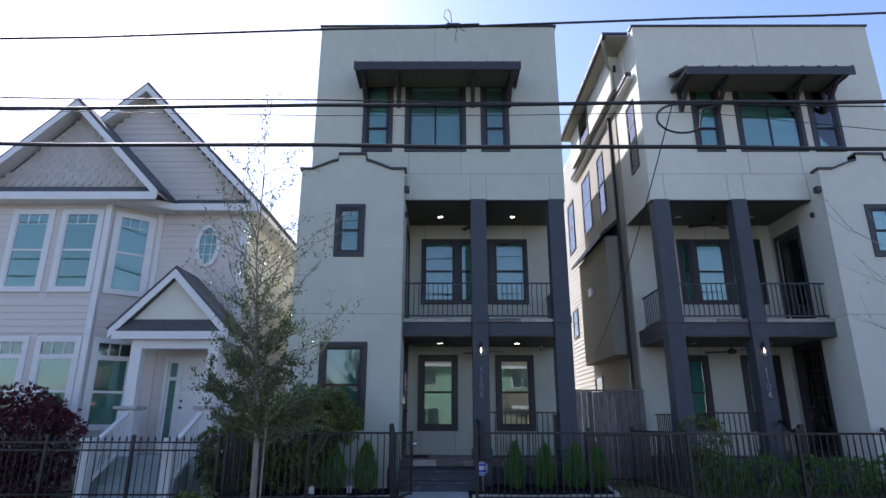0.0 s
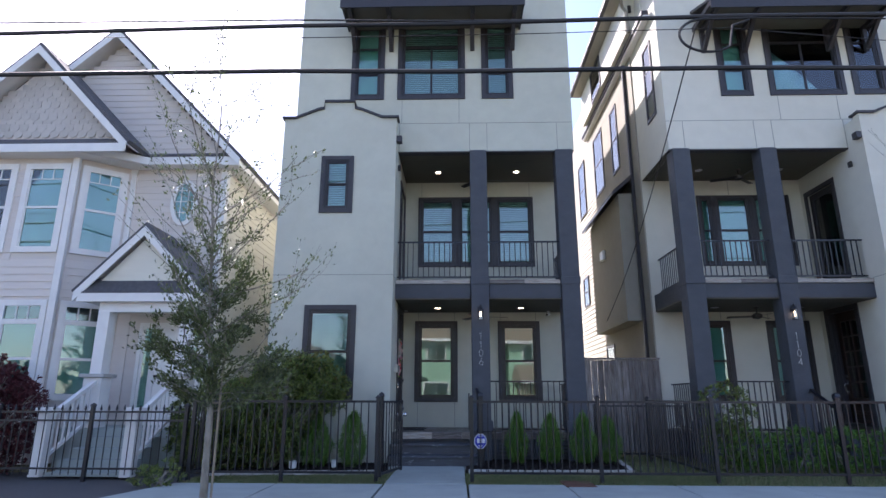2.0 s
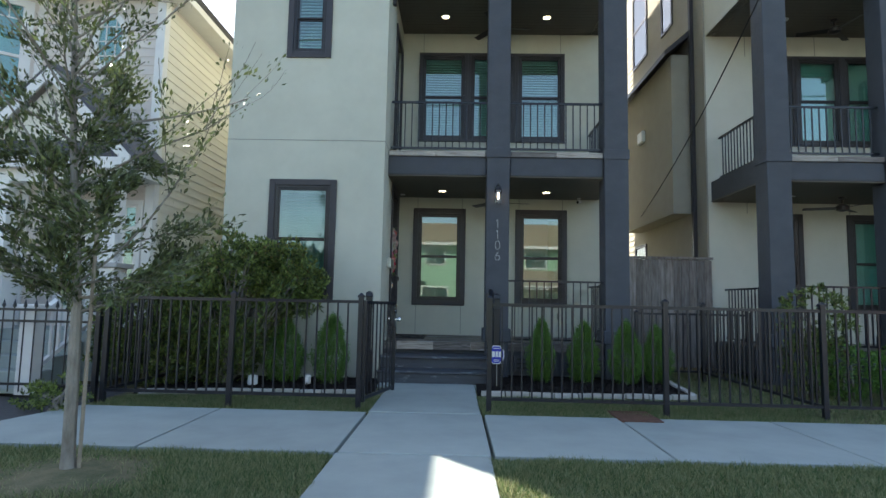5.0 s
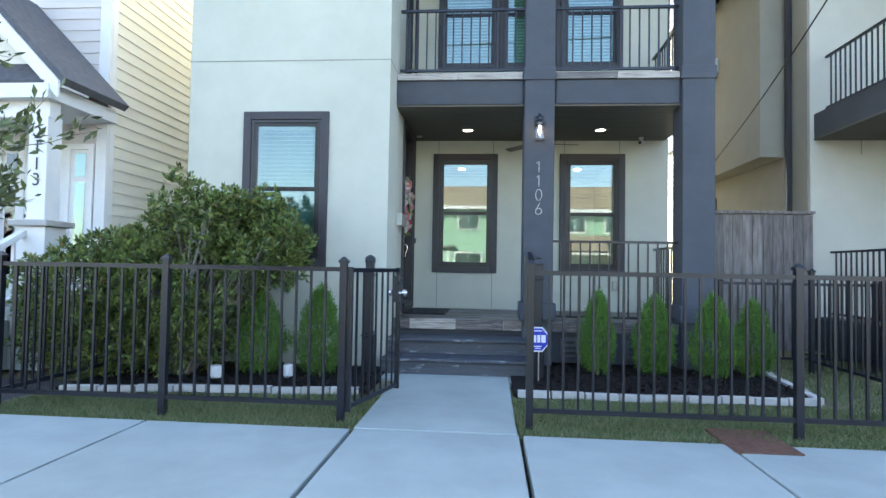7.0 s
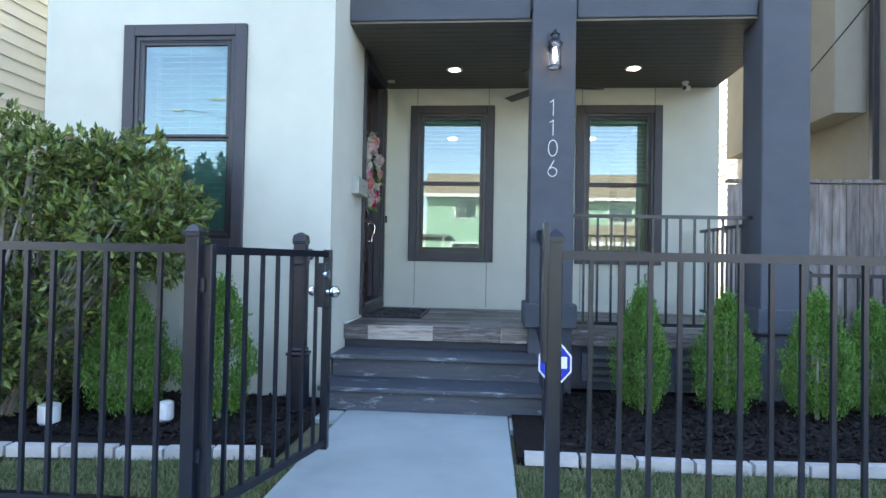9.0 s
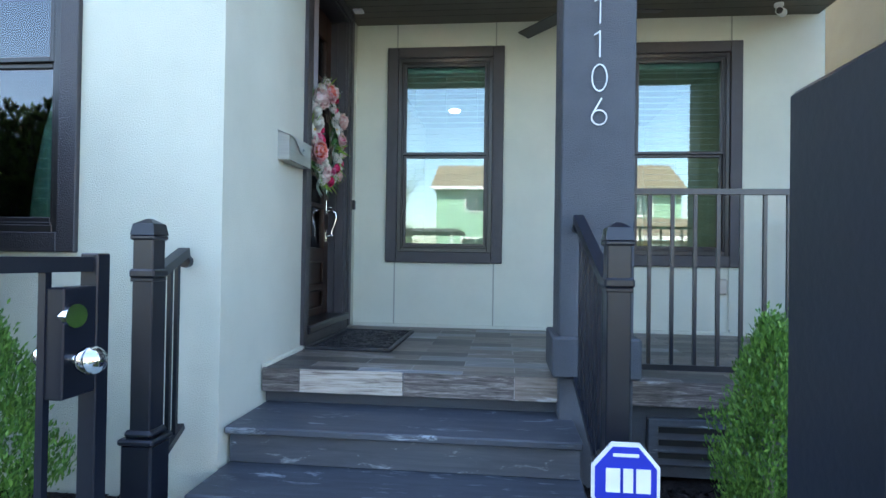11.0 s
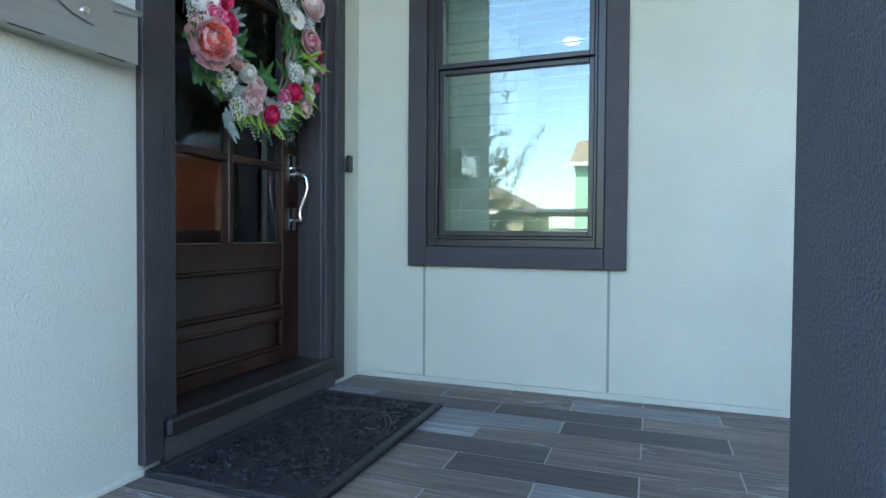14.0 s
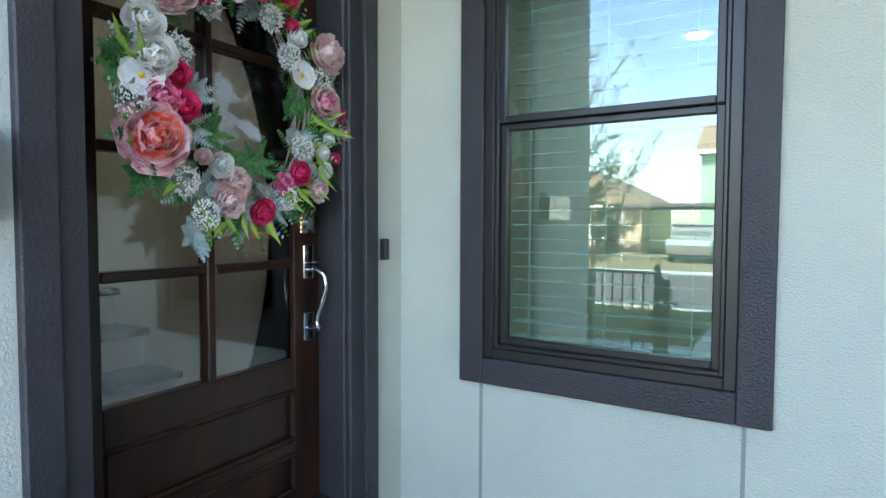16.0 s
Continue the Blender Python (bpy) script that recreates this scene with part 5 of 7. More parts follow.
out = thing("outdoor_outlet", (1.99, 14.4, 0.9), "grey weatherproof outlet with a conduit on the porch wall", "outlet")
part("cover", boxed(1.955, 2.03, 14.37, 14.42, 0.89, 1.02, bevel=0.012), STEEL, out)
part("conduit", boxed(2.05, 2.065, 14.405, 14.42, 0.6, 1.12), STUCCO, out)

# ---- yard sign and garden lights ----
sign = thing("yard_sign", (0.60, 11.35, 0), "blue octagonal security yard sign on a thin stake in the mulch", "sign")
bm = bmesh.new()
rod(bm, (0.60, 11.36, 0.0), (0.60, 11.36, 0.36), 0.006)
part("stake", bm, STEEL, sign)
bm = bmesh.new()
octo = [(0.59 + 0.115 * math.cos(radians(22.5 + 45 * k)), 0.47 + 0.135 * math.sin(radians(22.5 + 45 * k))) for k in range(8)]
prism(bm, octo, "y", 11.345, 11.355)
part("board", bm, SIGN_WHITE, sign, "white octagon edge")
bm = bmesh.new()
prism(bm, [(0.59 + (a - 0.59) * 0.9, 0.47 + (b - 0.47) * 0.9) for a, b in octo], "y", 11.342, 11.346)
part("face", bm, SIGN_BLUE, sign, "blue face")
bm = bmesh.new()
box(bm, 0.528, 0.572, 11.337, 11.343, 0.44, 0.515)
box(bm, 0.582, 0.612, 11.337, 11.343, 0.44, 0.515)
box(bm, 0.622, 0.666, 11.337, 11.343, 0.44, 0.515)
box(bm, 0.55, 0.63, 11.339, 11.343, 0.395, 0.405)
box(bm, 0.56, 0.62, 11.339, 11.343, 0.375, 0.383)
box(bm, 0.55, 0.63, 11.339, 11.343, 0.552, 0.562)
part("emblem", bm, SIGN_WHITE, sign, "plain white strokes and bars")
for x, y, r in ((-2.64, 11.03, 0.065), (-1.96, 11.2, 0.05)):
    t = thing("garden_light", (x, y, 0), "short white cylindrical garden light in the mulch", "garden light", "garden lights")
    bm = bmesh.new()
    lathe(bm, (x, y, 0.0), [(r * 0.8, 0.0), (r * 0.8, 0.04), (r, 0.05), (r, 0.155), (r * 0.6, 0.165)], 14)
    part("body", bm, PLASTIC, t)


# ---- wreath on the door ----
def petal(bm, c, out, side, length, width, curl, root=None):
    """A cupped petal from c along out, with a ruffled tip; one root vertex."""
    n = out.cross(side).normalized()
    r0 = bm.verts.new(root or c)
    rows = []
    for f, w, h in ((0.4, 0.42, -0.10), (0.75, 0.55, 0.10), (1.0, 0.40, 0.75)):
        rows.append([bm.verts.new(c + out * length * (f - (0.10 * abs(u) if f == 1.0 else 0) + (random.uniform(-0.07, 0.07) if f == 1.0 else 0))
                                  + side * width * w * u + n * curl * (h + 0.45 * u * u) ) for u in (-1, -0.4, 0.4, 1)])
    for k in range(3):
        bm.faces.new((r0, rows[0][k], rows[0][k + 1]))
        for p, q in zip(rows, rows[1:]):
            bm.faces.new((p[k], q[k], q[k + 1], p[k + 1]))


def frame_of(d):
    d = d.normalized()
    u = d.cross(Vector((0, 0, 1)))
    u = u.normalized() if u.length > 0.1 else Vector((0, 1, 0))
    return d, u, d.cross(u).normalized()


def flower(parent, name, c, facing, r, mat, label, layers=5):
    """Rings of cupped petals, open outside and closed towards the heart."""
    d, u, v = frame_of(facing)
    bm = bmesh.new()
    for k in range(layers):
        f = 1 - k / layers
        n = 8 if k < layers - 2 else 5
        for j in range(n):
            a = j * math.tau / n + k * 0.7 + random.uniform(-0.2, 0.2)
            rad = u * math.cos(a) + v * math.sin(a)
            out = (rad * (0.15 + 0.95 * f) + d * (1.15 - 0.95 * f)).normalized()
            side = d.cross(rad).normalized()
            petal(bm, c + rad * r * 0.06 + d * r * 0.05 * k, out, side, r * (0.62 + 0.42 * f) * random.uniform(0.85, 1.08), r * (0.55 + 0.45 * f), r * random.uniform(0.22, 0.38), c)
    bmesh.ops.remove_doubles(bm, verts=bm.verts, dist=1e-6)
    part(name, bm, mat, parent, label, smooth=True)


def frond(bm, c, out, n, length, width):
    side = out.cross(n).normalized()
    for k in range(10):
        f = k / 10
        p = c + out * length * f + n * length * 0.15 * f * f
        w = width * (1 - f) ** 0.7
        for s in (-1, 1):
            tip = p + side * s * w + out * w * 0.5
            vs = [bm.verts.new(q) for q in (p - out * 0.003, p + out * 0.008, tip)]
            bm.faces.new(vs)


def blade_leaf(bm, c, out, n, length, width):
    side = out.cross(n).normalized()
    v = [bm.verts.new(q) for q in (c, c + out * length * 0.5 + side * width / 2, c + out * length + n * length * 0.15, c + out * length * 0.5 - side * width / 2)]
    bm.faces.new((v[0], v[1], v[2]))
    bm.faces.new((v[0], v[2], v[3]))


WC, WR = Vector((-1.19, 13.68, 2.06)), 0.285
wreath = thing("wreath", (-1.2, 13.655, 1.75), "pink, red and ivory flower wreath hanging on the front door", "wreath")


def on_ring(deg, off=0.0, out=0.0):
    a = radians(deg)
    r = WR + off
    return WC + Vector((out, math.cos(a) * r, math.sin(a) * r * 1.12))


bm = bmesh.new()
for k in range(36):
    for q in range(4):
        o = Vector((random.uniform(-0.02, 0.02), random.uniform(-0.03, 0.03), random.uniform(-0.03, 0.03)))
        rod(bm, on_ring(k * 10) + o, on_ring(k * 10 + 14) + o, 0.004, n=4, cap=False)
part("vine_ring", bm, TWIG, wreath, "brown twig ring")
upper = [(140, 0.02, "full", BLUSH, 0.078, "large blush peony"), (160, 0.03, "full", IVORY, 0.045, "ivory bloom"), (100, 0.0, "peony", BLUSH, 0.08, "large blush peony with a coral heart"), (122, -0.03, "full", ROSE, 0.036, "rose-red bloom"), (80, 0.0, "full", ROSE, 0.036, "rose-red bloom"), (74, 0.05, "full", BLUSH, 0.05, "blush bloom"),
         (60, 0.05, "full", ROSE, 0.03, "small rose-red bloom"), (126, 0.05, "full", IVORY, 0.045, "ivory bloom"), (50, 0.0, "full", ROSE, 0.026, "small rose-red bloom")]
lower = [(172, -0.01, "full", IVORY, 0.05, "ivory bloom"),
         (181, 0.02, "cosmos", IVORY, 0.055, "white cosmos with a yellow centre"),
         (190, -0.021, "full", PINK, 0.042, "bright pink bloom"),
         (177, -0.069, "full", ROSE, 0.036, "rose-red bloom"),
         (196, -0.079, "full", ROSE, 0.042, "rose-red bloom"),
         (206, 0.024, "peony", BLUSH, 0.09, "large blush peony with a coral heart"),
         (245, -0.086, "full", IVORY, 0.035, "white rose"),
         (230, -0.07, "full", BLUSH, 0.022, "small blush bud"),
         (260, -0.062, "full", BLUSH, 0.04, "lilac-white bloom"),
         (257, -0.011, "full", BLUSH, 0.045, "lilac-white bloom"),
         (281, 0.013, "full", ROSE, 0.038, "rose-red bloom"),
         (303, -0.03, "full", PINK, 0.03, "bright pink bloom"),
         (319, -0.01, "full", ROSE, 0.036, "rose-red bloom"),
         (322, 0.082, "full", BLUSH, 0.036, "blush bloom"),
         (348, 0.066, "full", IVORY, 0.024, "white rose"),
         (340, 0.051, "full", IVORY, 0.026, "white rose"),
         (333, 0.081, "full", IVORY, 0.026, "white rose"),
         (353, 0.134, "full", BLUSH, 0.032, "lilac-white bloom"),
         (358, 0.063, "full", IVORY, 0.026, "ivory bud"),
         (6, 0.031, "peony", PINK, 0.055, "pink peony"),
         (23, -0.039, "cosmos", IVORY, 0.05, "white cosmos with a yellow centre"),
         (28, 0.084, "full", BLUSH, 0.06, "pale blush peony"),
         (44, -0.008, "full", IVORY, 0.035, "ivory bloom"),
         (1, 0.114, "full", ROSE, 0.025, "rose-red bud"),
         (341, 0.111, "full", ROSE, 0.022, "rose-red bud")]


def cosmos(parent, c, facing, r, label):
    """An open flower of six flat petals round a yellow button."""
    d, u, v = frame_of(facing)
    bm = bmesh.new()
    for j in range(6):
        a = j * math.tau / 6 + 0.3
        rad = u * math.cos(a) + v * math.sin(a)
        petal(bm, c + d * 0.002 * (j % 2), (rad + d * 0.18).normalized(), d.cross(rad).normalized(), r, r * 0.95, r * 0.12, c)
    bmesh.ops.remove_doubles(bm, verts=bm.verts, dist=1e-6)
    bloom = part("bloom", bm, IVORY, parent, label)
    bm = bmesh.new()
    bmesh.ops.create_icosphere(bm, subdivisions=1, radius=r * 0.17, matrix=Matrix.Translation(c + d * r * 0.1))
    part("stamen", bm, YELLOW, bloom, "yellow centre")


for deg, off, kind_, m_, r, lab in upper + lower:
    face = Vector((1.0, -0.25 + 0.15 * math.cos(radians(deg)), 0.0 + 0.2 * math.sin(radians(deg))))
    at = on_ring(deg, off, 0.055)
    if kind_ == "cosmos":
        cosmos(wreath, at, face, r, lab)
    else:
        flower(wreath, "bloom", at, face, r * (1.0 if r > 0.07 else 1.12), PEONY if kind_ == "peony" else m_, lab, (4 if kind_ == "peony" else 7) if r > 0.045 else 5)
        if kind_ == "peony":
            flower(wreath, "bloom", at + face.normalized() * r * 0.35, face, r * 0.62, CORAL if m_ is BLUSH else PINK, "ruffled heart of the peony", 6)
for m_, n_, nm, lab in ((FERN, 120, "fern", "green fern fronds"), (SAGE, 44, "sage", "grey-green sprigs")):
    bm = bmesh.new()
    for k in range(n_):
        deg = random.uniform(0, 360)
        a = radians(deg + random.uniform(-50, 50))
        out = Vector((random.uniform(0.0, 0.5), math.cos(a), math.sin(a))).normalized() * random.choice((1, 1, 1, -0.8))
        frond(bm, on_ring(deg, 0, 0.02), out, Vector((1, 0, 0)), random.uniform(0.08, 0.17), 0.035)
    spots = [(178, 0.071), (217, 0.079), (264, -0.123), (289, -0.109), (359, -0.086), (224, -0.133), (338, 0.153)] if m_ is FERN else [(189, -0.122), (210, -0.079), (245, -0.015), (247, 0.094), (276, -0.014), (339, -0.059), (15, 0.121), (332, 0.006), (292, 0.016)]
    for deg, off in spots:
        for q in range(7):
            a = random.uniform(0, 6.28)
            out = Vector((random.uniform(0.1, 0.5), math.cos(a), math.sin(a))).normalized()
            frond(bm, on_ring(deg, off, 0.03), out, Vector((1, 0, 0)), random.uniform(0.05, 0.085), 0.028)
    part(nm, bm, m_, wreath, lab)
bm = bmesh.new()
for k in range(60):
    deg = random.uniform(0, 360)
    a = radians(deg + random.uniform(-60, 60))
    out = Vector((random.uniform(0.1, 0.6), math.cos(a), math.sin(a))).normalized()
    blade_leaf(bm, on_ring(deg, random.uniform(-0.03, 0.05), 0.045), out, Vector((1, 0, 0)), random.uniform(0.07, 0.13), 0.026)
part("leaf", bm, LIME, wreath, "bright green leaves", kind="stuff")
for deg, off in [(191, 0.049), (229, 0.015), (247, 0.046), (334, -0.033), (301, 0.012), (162, -0.06), (17, 0.036), (39, -0.064)] + [(120, -0.05), (150, 0.06), (100, 0.07), (66, -0.04)]:
    c = on_ring(deg, off, 0.05)
    verts, faces = [], []
    for k in range(170):
        d = Vector((abs(random.gauss(0, 1)), random.gauss(0, 1), random.gauss(0, 1))).normalized()
        q, s = c + d * random.uniform(0.034, 0.045), 0.0036
        i = len(verts)
        verts += [q + Vector(w) * s for w in ((1, 0, 0), (-1, 0, 0), (0, 1, 0), (0, -1, 0), (0, 0, 1), (0, 0, -1))]
        faces += [(i + a, i + b, i + e) for a in (0, 1) for b in (2, 3) for e in (4, 5)]
    bm = bmesh.new()
    vs = [bm.verts.new(q) for q in verts]
    for f in faces:
        bm.faces.new([vs[k] for k in f])
    part("bud_head", bm, IVORY, wreath, "round head of tiny white buds", kind="stuff")
    bm = bmesh.new()
    for k in range(8):
        a = k * 0.785
        frond(bm, c - Vector((0.02, 0, 0)), Vector((0.5, math.cos(a), math.sin(a))).normalized(), Vector((1, 0, 0)), 0.06, 0.02)
    part("sage", bm, SAGE, wreath, "grey-green leaves")
bm = bmesh.new()
bar(bm, (-1.235, 13.66, 2.36), (-1.235, 13.66, 3.10), 0.003, 0.05)
bm.transform(Matrix.Translation((-1.235, 13.66, 0)) @ Matrix.Rotation(radians(90), 4, "Z") @ Matrix.Translation((1.235, -13.66, 0)))
part("ribbon", bm, RIBBON, wreath, "grey hanging ribbon")


# ---- the siding house ----
LH = thing("siding_house", (-8, 13, 0), "taupe lap-sided house with white trim and two steep gables", "house")


def laps(parent, name, a, b, z0, z1, mat, exposure=0.15, holes=(), parts=False, clip=None):
    """Lap boards between two plan points a and b, facing the right-hand side of a to b; clip(z) narrows the run to (u0, u1)."""
    a, b = Vector((*a, 0)), Vector((*b, 0))
    L = (b - a).length
    d = (b - a).normalized()
    out = Vector((d.y, -d.x, 0))
    joined = bmesh.new()
    for k in range(int((z1 - z0) / exposure)):
        za = z0 + k * exposure
        zb = za + exposure + 0.012
        u0, u1 = clip(za + exposure / 2) if clip else (0, L)
        runs = [(u0, u1)]
        for h0, h1, hz0, hz1 in holes:
            if zb > hz0 and za < hz1:
                runs = [r for s, e in runs for r in ((s, min(e, h0)), (max(s, h1), e)) if r[1] > r[0] + 0.02]
        for s, e in runs:
            if e - s < 0.03:
                continue
            bm = bmesh.new() if parts else joined
            v = [bm.verts.new(a + d * u + out * o + Vector((0, 0, z))) for u in (s, e) for o, z in ((0.022, za), (0.004, za), (0.002, zb), (0.008, zb))]
            bm.faces.new((v[0], v[4], v[7], v[3]))
            bm.faces.new((v[1], v[5], v[4], v[0]))
            bm.faces.new((v[0], v[3], v[2], v[1]))
            bm.faces.new((v[4], v[5], v[6], v[7]))
            if parts:
                part(name, bm, mat, parent)
    if parts:
        joined.free()
    else:
        part(name, joined, mat, parent, kind="stuff")


CX = -4.87
bm = bmesh.new()
box(bm, -12.5, CX, 12.40, 12.5, 0.0, 6.25)
box(bm, CX - 0.1, CX, 12.5, 26.0, 0.0, 6.25)
prism(bm, [(-7.82, 11.72), (-10.4, 11.72), (-10.4, 12.4), (-6.95, 12.4)], "z", 0.0, 6.15)
prism(bm, [(-10.75, 6.25), (CX + 0.1, 6.25), (-7.65, 9.25)], "y", 12.40, 12.5)
part("wall", bm, SIDING_TAUPE, LH, "taupe walls")
laps(LH, "siding_board", (CX, 12.45), (CX, 24.0), 0.3, 6.1, SIDING_CREAM, parts=True)
laps(LH, "front_siding", (-6.95, 12.40), (CX - 0.05, 12.40), 0.9, 6.1, SIDING_TAUPE, holes=[(0.35, 1.95, 0.7, 2.75), (0.93, 1.45, 4.8, 5.85)])
laps(LH, "bay_siding", (-10.4, 11.72), (-7.82, 11.72), 0.6, 6.1, SIDING_TAUPE, holes=[(u, u + 0.96, a, b) for u in (0.42, 1.54) for a, b in ((1.15, 3.08), (4.05, 5.97))])
laps(LH, "bay_siding", (-7.82, 11.72), (-6.95, 12.40), 0.6, 6.1, SIDING_TAUPE, holes=[(0.1, 0.98, 1.0, 3.08), (0.1, 0.98, 4.0, 5.95)])
laps(LH, "gable_siding", (-10.75, 12.40), (CX + 0.1, 12.40), 6.45, 9.2, SIDING_TAUPE, clip=lambda z: (max(0, (z - 6.25) / 3.0 * 3.1), 5.98 - max(0, (z - 6.25) / 3.0 * 2.88)))
for x, y in ((-6.95, 12.40), (-7.80, 11.715)):
    part("corner_board", boxed(x - 0.07, x + 0.07, y - 0.05, y + 0.03, 0.4, 6.2, bevel=0.004), WHITE, LH, "white corner board")
bm = bmesh.new()
box(bm, CX - 0.12, CX + 0.025, 12.355, 12.40, 0.3, 6.2)
box(bm, CX, CX + 0.028, 12.40, 12.50, 0.3, 6.2)
part("corner_board", bm, WHITE, LH, "white corner board")


def gable(parent, peak, left, right, zb, y0, y1, name):
    """Two roof slabs and white rake boards of a gable that faces -y. peak (x, z), left and right x, base z."""
    for x in (left, right):
        n = Vector((peak[1] - zb, 0, abs(x - peak[0]))).normalized()
        up = Vector((n.x * (1 if x > peak[0] else -1), 0, n.z)) * 0.09
        bm = bmesh.new()
        prism(bm, [(x, zb), (peak[0], peak[1]), (peak[0], peak[1] + 0.12), (x + up.x, zb + up.z)], "y", y0, y1)
        part("roof", bm, ROOF, parent, "dark grey asphalt shingle roof")
        bm = bmesh.new()
        prism(bm, [(x, zb - 0.16), (peak[0], peak[1] - 0.16), (peak[0], peak[1] + 0.03), (x, zb + 0.03)], "y", y0 - 0.03, y0 + 0.0)
        prism(bm, [(x, zb - 0.03), (peak[0], peak[1] - 0.03), (peak[0], peak[1] - 0.005), (x, zb - 0.005)], "y", y0, y0 + 0.45)
        part("rake_board", bm, WHITE, parent, "white rake board")


gable(LH, (-7.65, 9.45), -11.0, -4.50, 6.20, 12.08, 25.0, "g")
gable(LH, (-8.82, 8.57), -11.1, -6.60, 6.28, 11.37, 14.5, "g")
part("eave_fascia", boxed(-11.0, -6.62, 11.36, 11.39, 6.10, 6.28), WHITE, LH, "white eave fascia")
bm = bmesh.new()
prism(bm, [(-11.0, 11.39), (-7.55, 11.39), (-6.55, 12.15), (-6.55, 12.4), (-11.0, 12.4)], "z", 6.10, 6.16)
part("eave_soffit", bm, WHITE, LH)
bm = bmesh.new()
bar(bm, (-7.5, 11.37, 6.19), (-6.5, 12.13, 6.19), 0.03, 0.17)
box(bm, -6.5, -4.55, 12.10, 12.13, 6.11, 6.28)
box(bm, -6.5, -4.55, 12.13, 12.4, 6.11, 6.15)
part("eave_fascia", bm, WHITE, LH, "white eave fascia")
part("eave_fascia", boxed(-4.53, -4.50, 12.08, 25.0, 6.08, 6.24), WHITE, LH, "white gutter board along the side")
part("eave_soffit", boxed(CX, -4.53, 12.08, 25.0, 6.08, 6.12), WHITE, LH)
bm = bmesh.new()
prism(bm, [(11.42, 6.30), (11.42, 6.34), (11.72, 6.55), (11.72, 6.50)], "x", -10.9, -6.75)
part("skirt_roof", bm, ROOF, LH)
bm = bmesh.new()
prism(bm, [(12.12, 6.30), (12.12, 6.34), (12.40, 6.50), (12.40, 6.46)], "x", -6.6, -4.75)
part("skirt_roof", bm, ROOF, LH)
bm = bmesh.new()
prism(bm, [(-10.7, 6.5), (-6.95, 6.5), (-8.82, 8.40)], "y", 11.74, 11.80)
part("gable_wall", bm, SIDING_TAUPE, LH)
# scalloped shingles
sw, sh = 0.20, 0.135
shared = None
for row in range(14):
    z = 6.60 + row * sh
    half = (8.38 - z) / 1.9 * 1.87
    for k in range(-10, 11):
        x = -8.82 + (k + 0.5 * (row % 2)) * sw
        if abs(x + 8.82) + sw * 0.5 < half:
            if shared is None:
                bm = bmesh.new()
                pts = [(x + sw * 0.49 * math.cos(radians(180 + q * 22.5)), z + 0.07 + 0.09 * math.sin(radians(180 + q * 22.5))) for q in range(9)]
                pts += [(x + sw * 0.49, z + 0.17), (x - sw * 0.49, z + 0.17)]
                prism(bm, pts, "y", 11.715, 11.735)
                first = part("shingle", bm, SHINGLE_WALL, LH)
                shared, o = first.data, (x, z)
            else:
                ob = new("shingle", shared)
                ob.parent, ob.location = LH, (x - o[0], -0.004 * (row % 2), z - o[1])


def white_window(a, b, z0, z1, transom=False, drop="shade"):
    """A white-trimmed window between plan points a and b on the siding house."""
    a, b = Vector((*a, 0)), Vector((*b, 0))
    d = (b - a).normalized()
    out = Vector((d.y, -d.x, 0))
    mid = (a + b) / 2
    w = new("window")
    BASES[w] = BASES[LH]
    w.parent = LH

    def slab(u0, u1, za, zb, o0, o1):
        bm = bmesh.new()
        add(bm, u0, u1, za, zb, o0, o1)
        return bm

    def add(bm, u0, u1, za, zb, o0, o1):
        vs = [bm.verts.new(a + d * u + out * o + Vector((0, 0, z))) for z in (za, zb) for u, o in ((u0, o0), (u1, o0), (u1, o1), (u0, o1))]
        for f in ((0, 1, 2, 3), (7, 6, 5, 4), (0, 4, 5, 1), (1, 5, 6, 2), (2, 6, 7, 3), (3, 7, 4, 0)):
            bm.faces.new([vs[q] for q in f])
    L = (b - a).length
    bm = bmesh.new()
    c = 0.12
    for u0, u1, za, zb in ((0, c, z0, z1), (L - c, L, z0, z1), (c, L - c, z0, z0 + c), (c, L - c, z1 - c, z1)):
        add(bm, u0, u1, za, zb, 0.0, 0.045)
    zt = z1 - 0.48 if transom else z1
    if transom:
        add(bm, c, L - c, zt, zt + 0.1, 0.0, 0.045)
    part("casing", bm, WHITE, w, "white casing")
    top = zt if transom else z1 - c
    bm = bmesh.new()
    zm = (z0 + c + top) / 2
    add(bm, c, L - c, zm - 0.025, zm + 0.025, 0.01, 0.035)
    for u in (c, L - c - 0.03):
        add(bm, u, u + 0.03, z0 + c, top, 0.01, 0.03)
    if transom:
        for q in (1, 2):
            u = c + (L - 2 * c) * q / 3
            add(bm, u - 0.012, u + 0.012, zt + 0.1, z1 - c, 0.012, 0.028)
    else:
        zz = top - 0.22
        add(bm, c, L - c, zz - 0.01, zz + 0.01, 0.012, 0.022)
        for q in (1, 2):
            u = c + (L - 2 * c) * q / 3
            add(bm, u - 0.01, u + 0.01, zz, top, 0.012, 0.022)
    part("sash", bm, WHITE, w)
    part("pane", slab(c, L - c, z0 + c, zm - 0.025, 0.012, 0.016), GLASS, w)
    part("pane", slab(c, L - c, zm + 0.025, top, 0.012, 0.016), GLASS, w)
    if transom:
        part("pane", slab(c, L - c, zt + 0.1, z1 - c, 0.012, 0.016), GLASS, w)
        # dark interior behind the transom, put in as a black sheet
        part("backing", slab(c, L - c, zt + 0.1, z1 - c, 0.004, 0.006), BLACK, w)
    part("shade", slab(c, L - c, z0 + c, top, 0.004, 0.008), CURTAIN, w, "pale drawn shade")


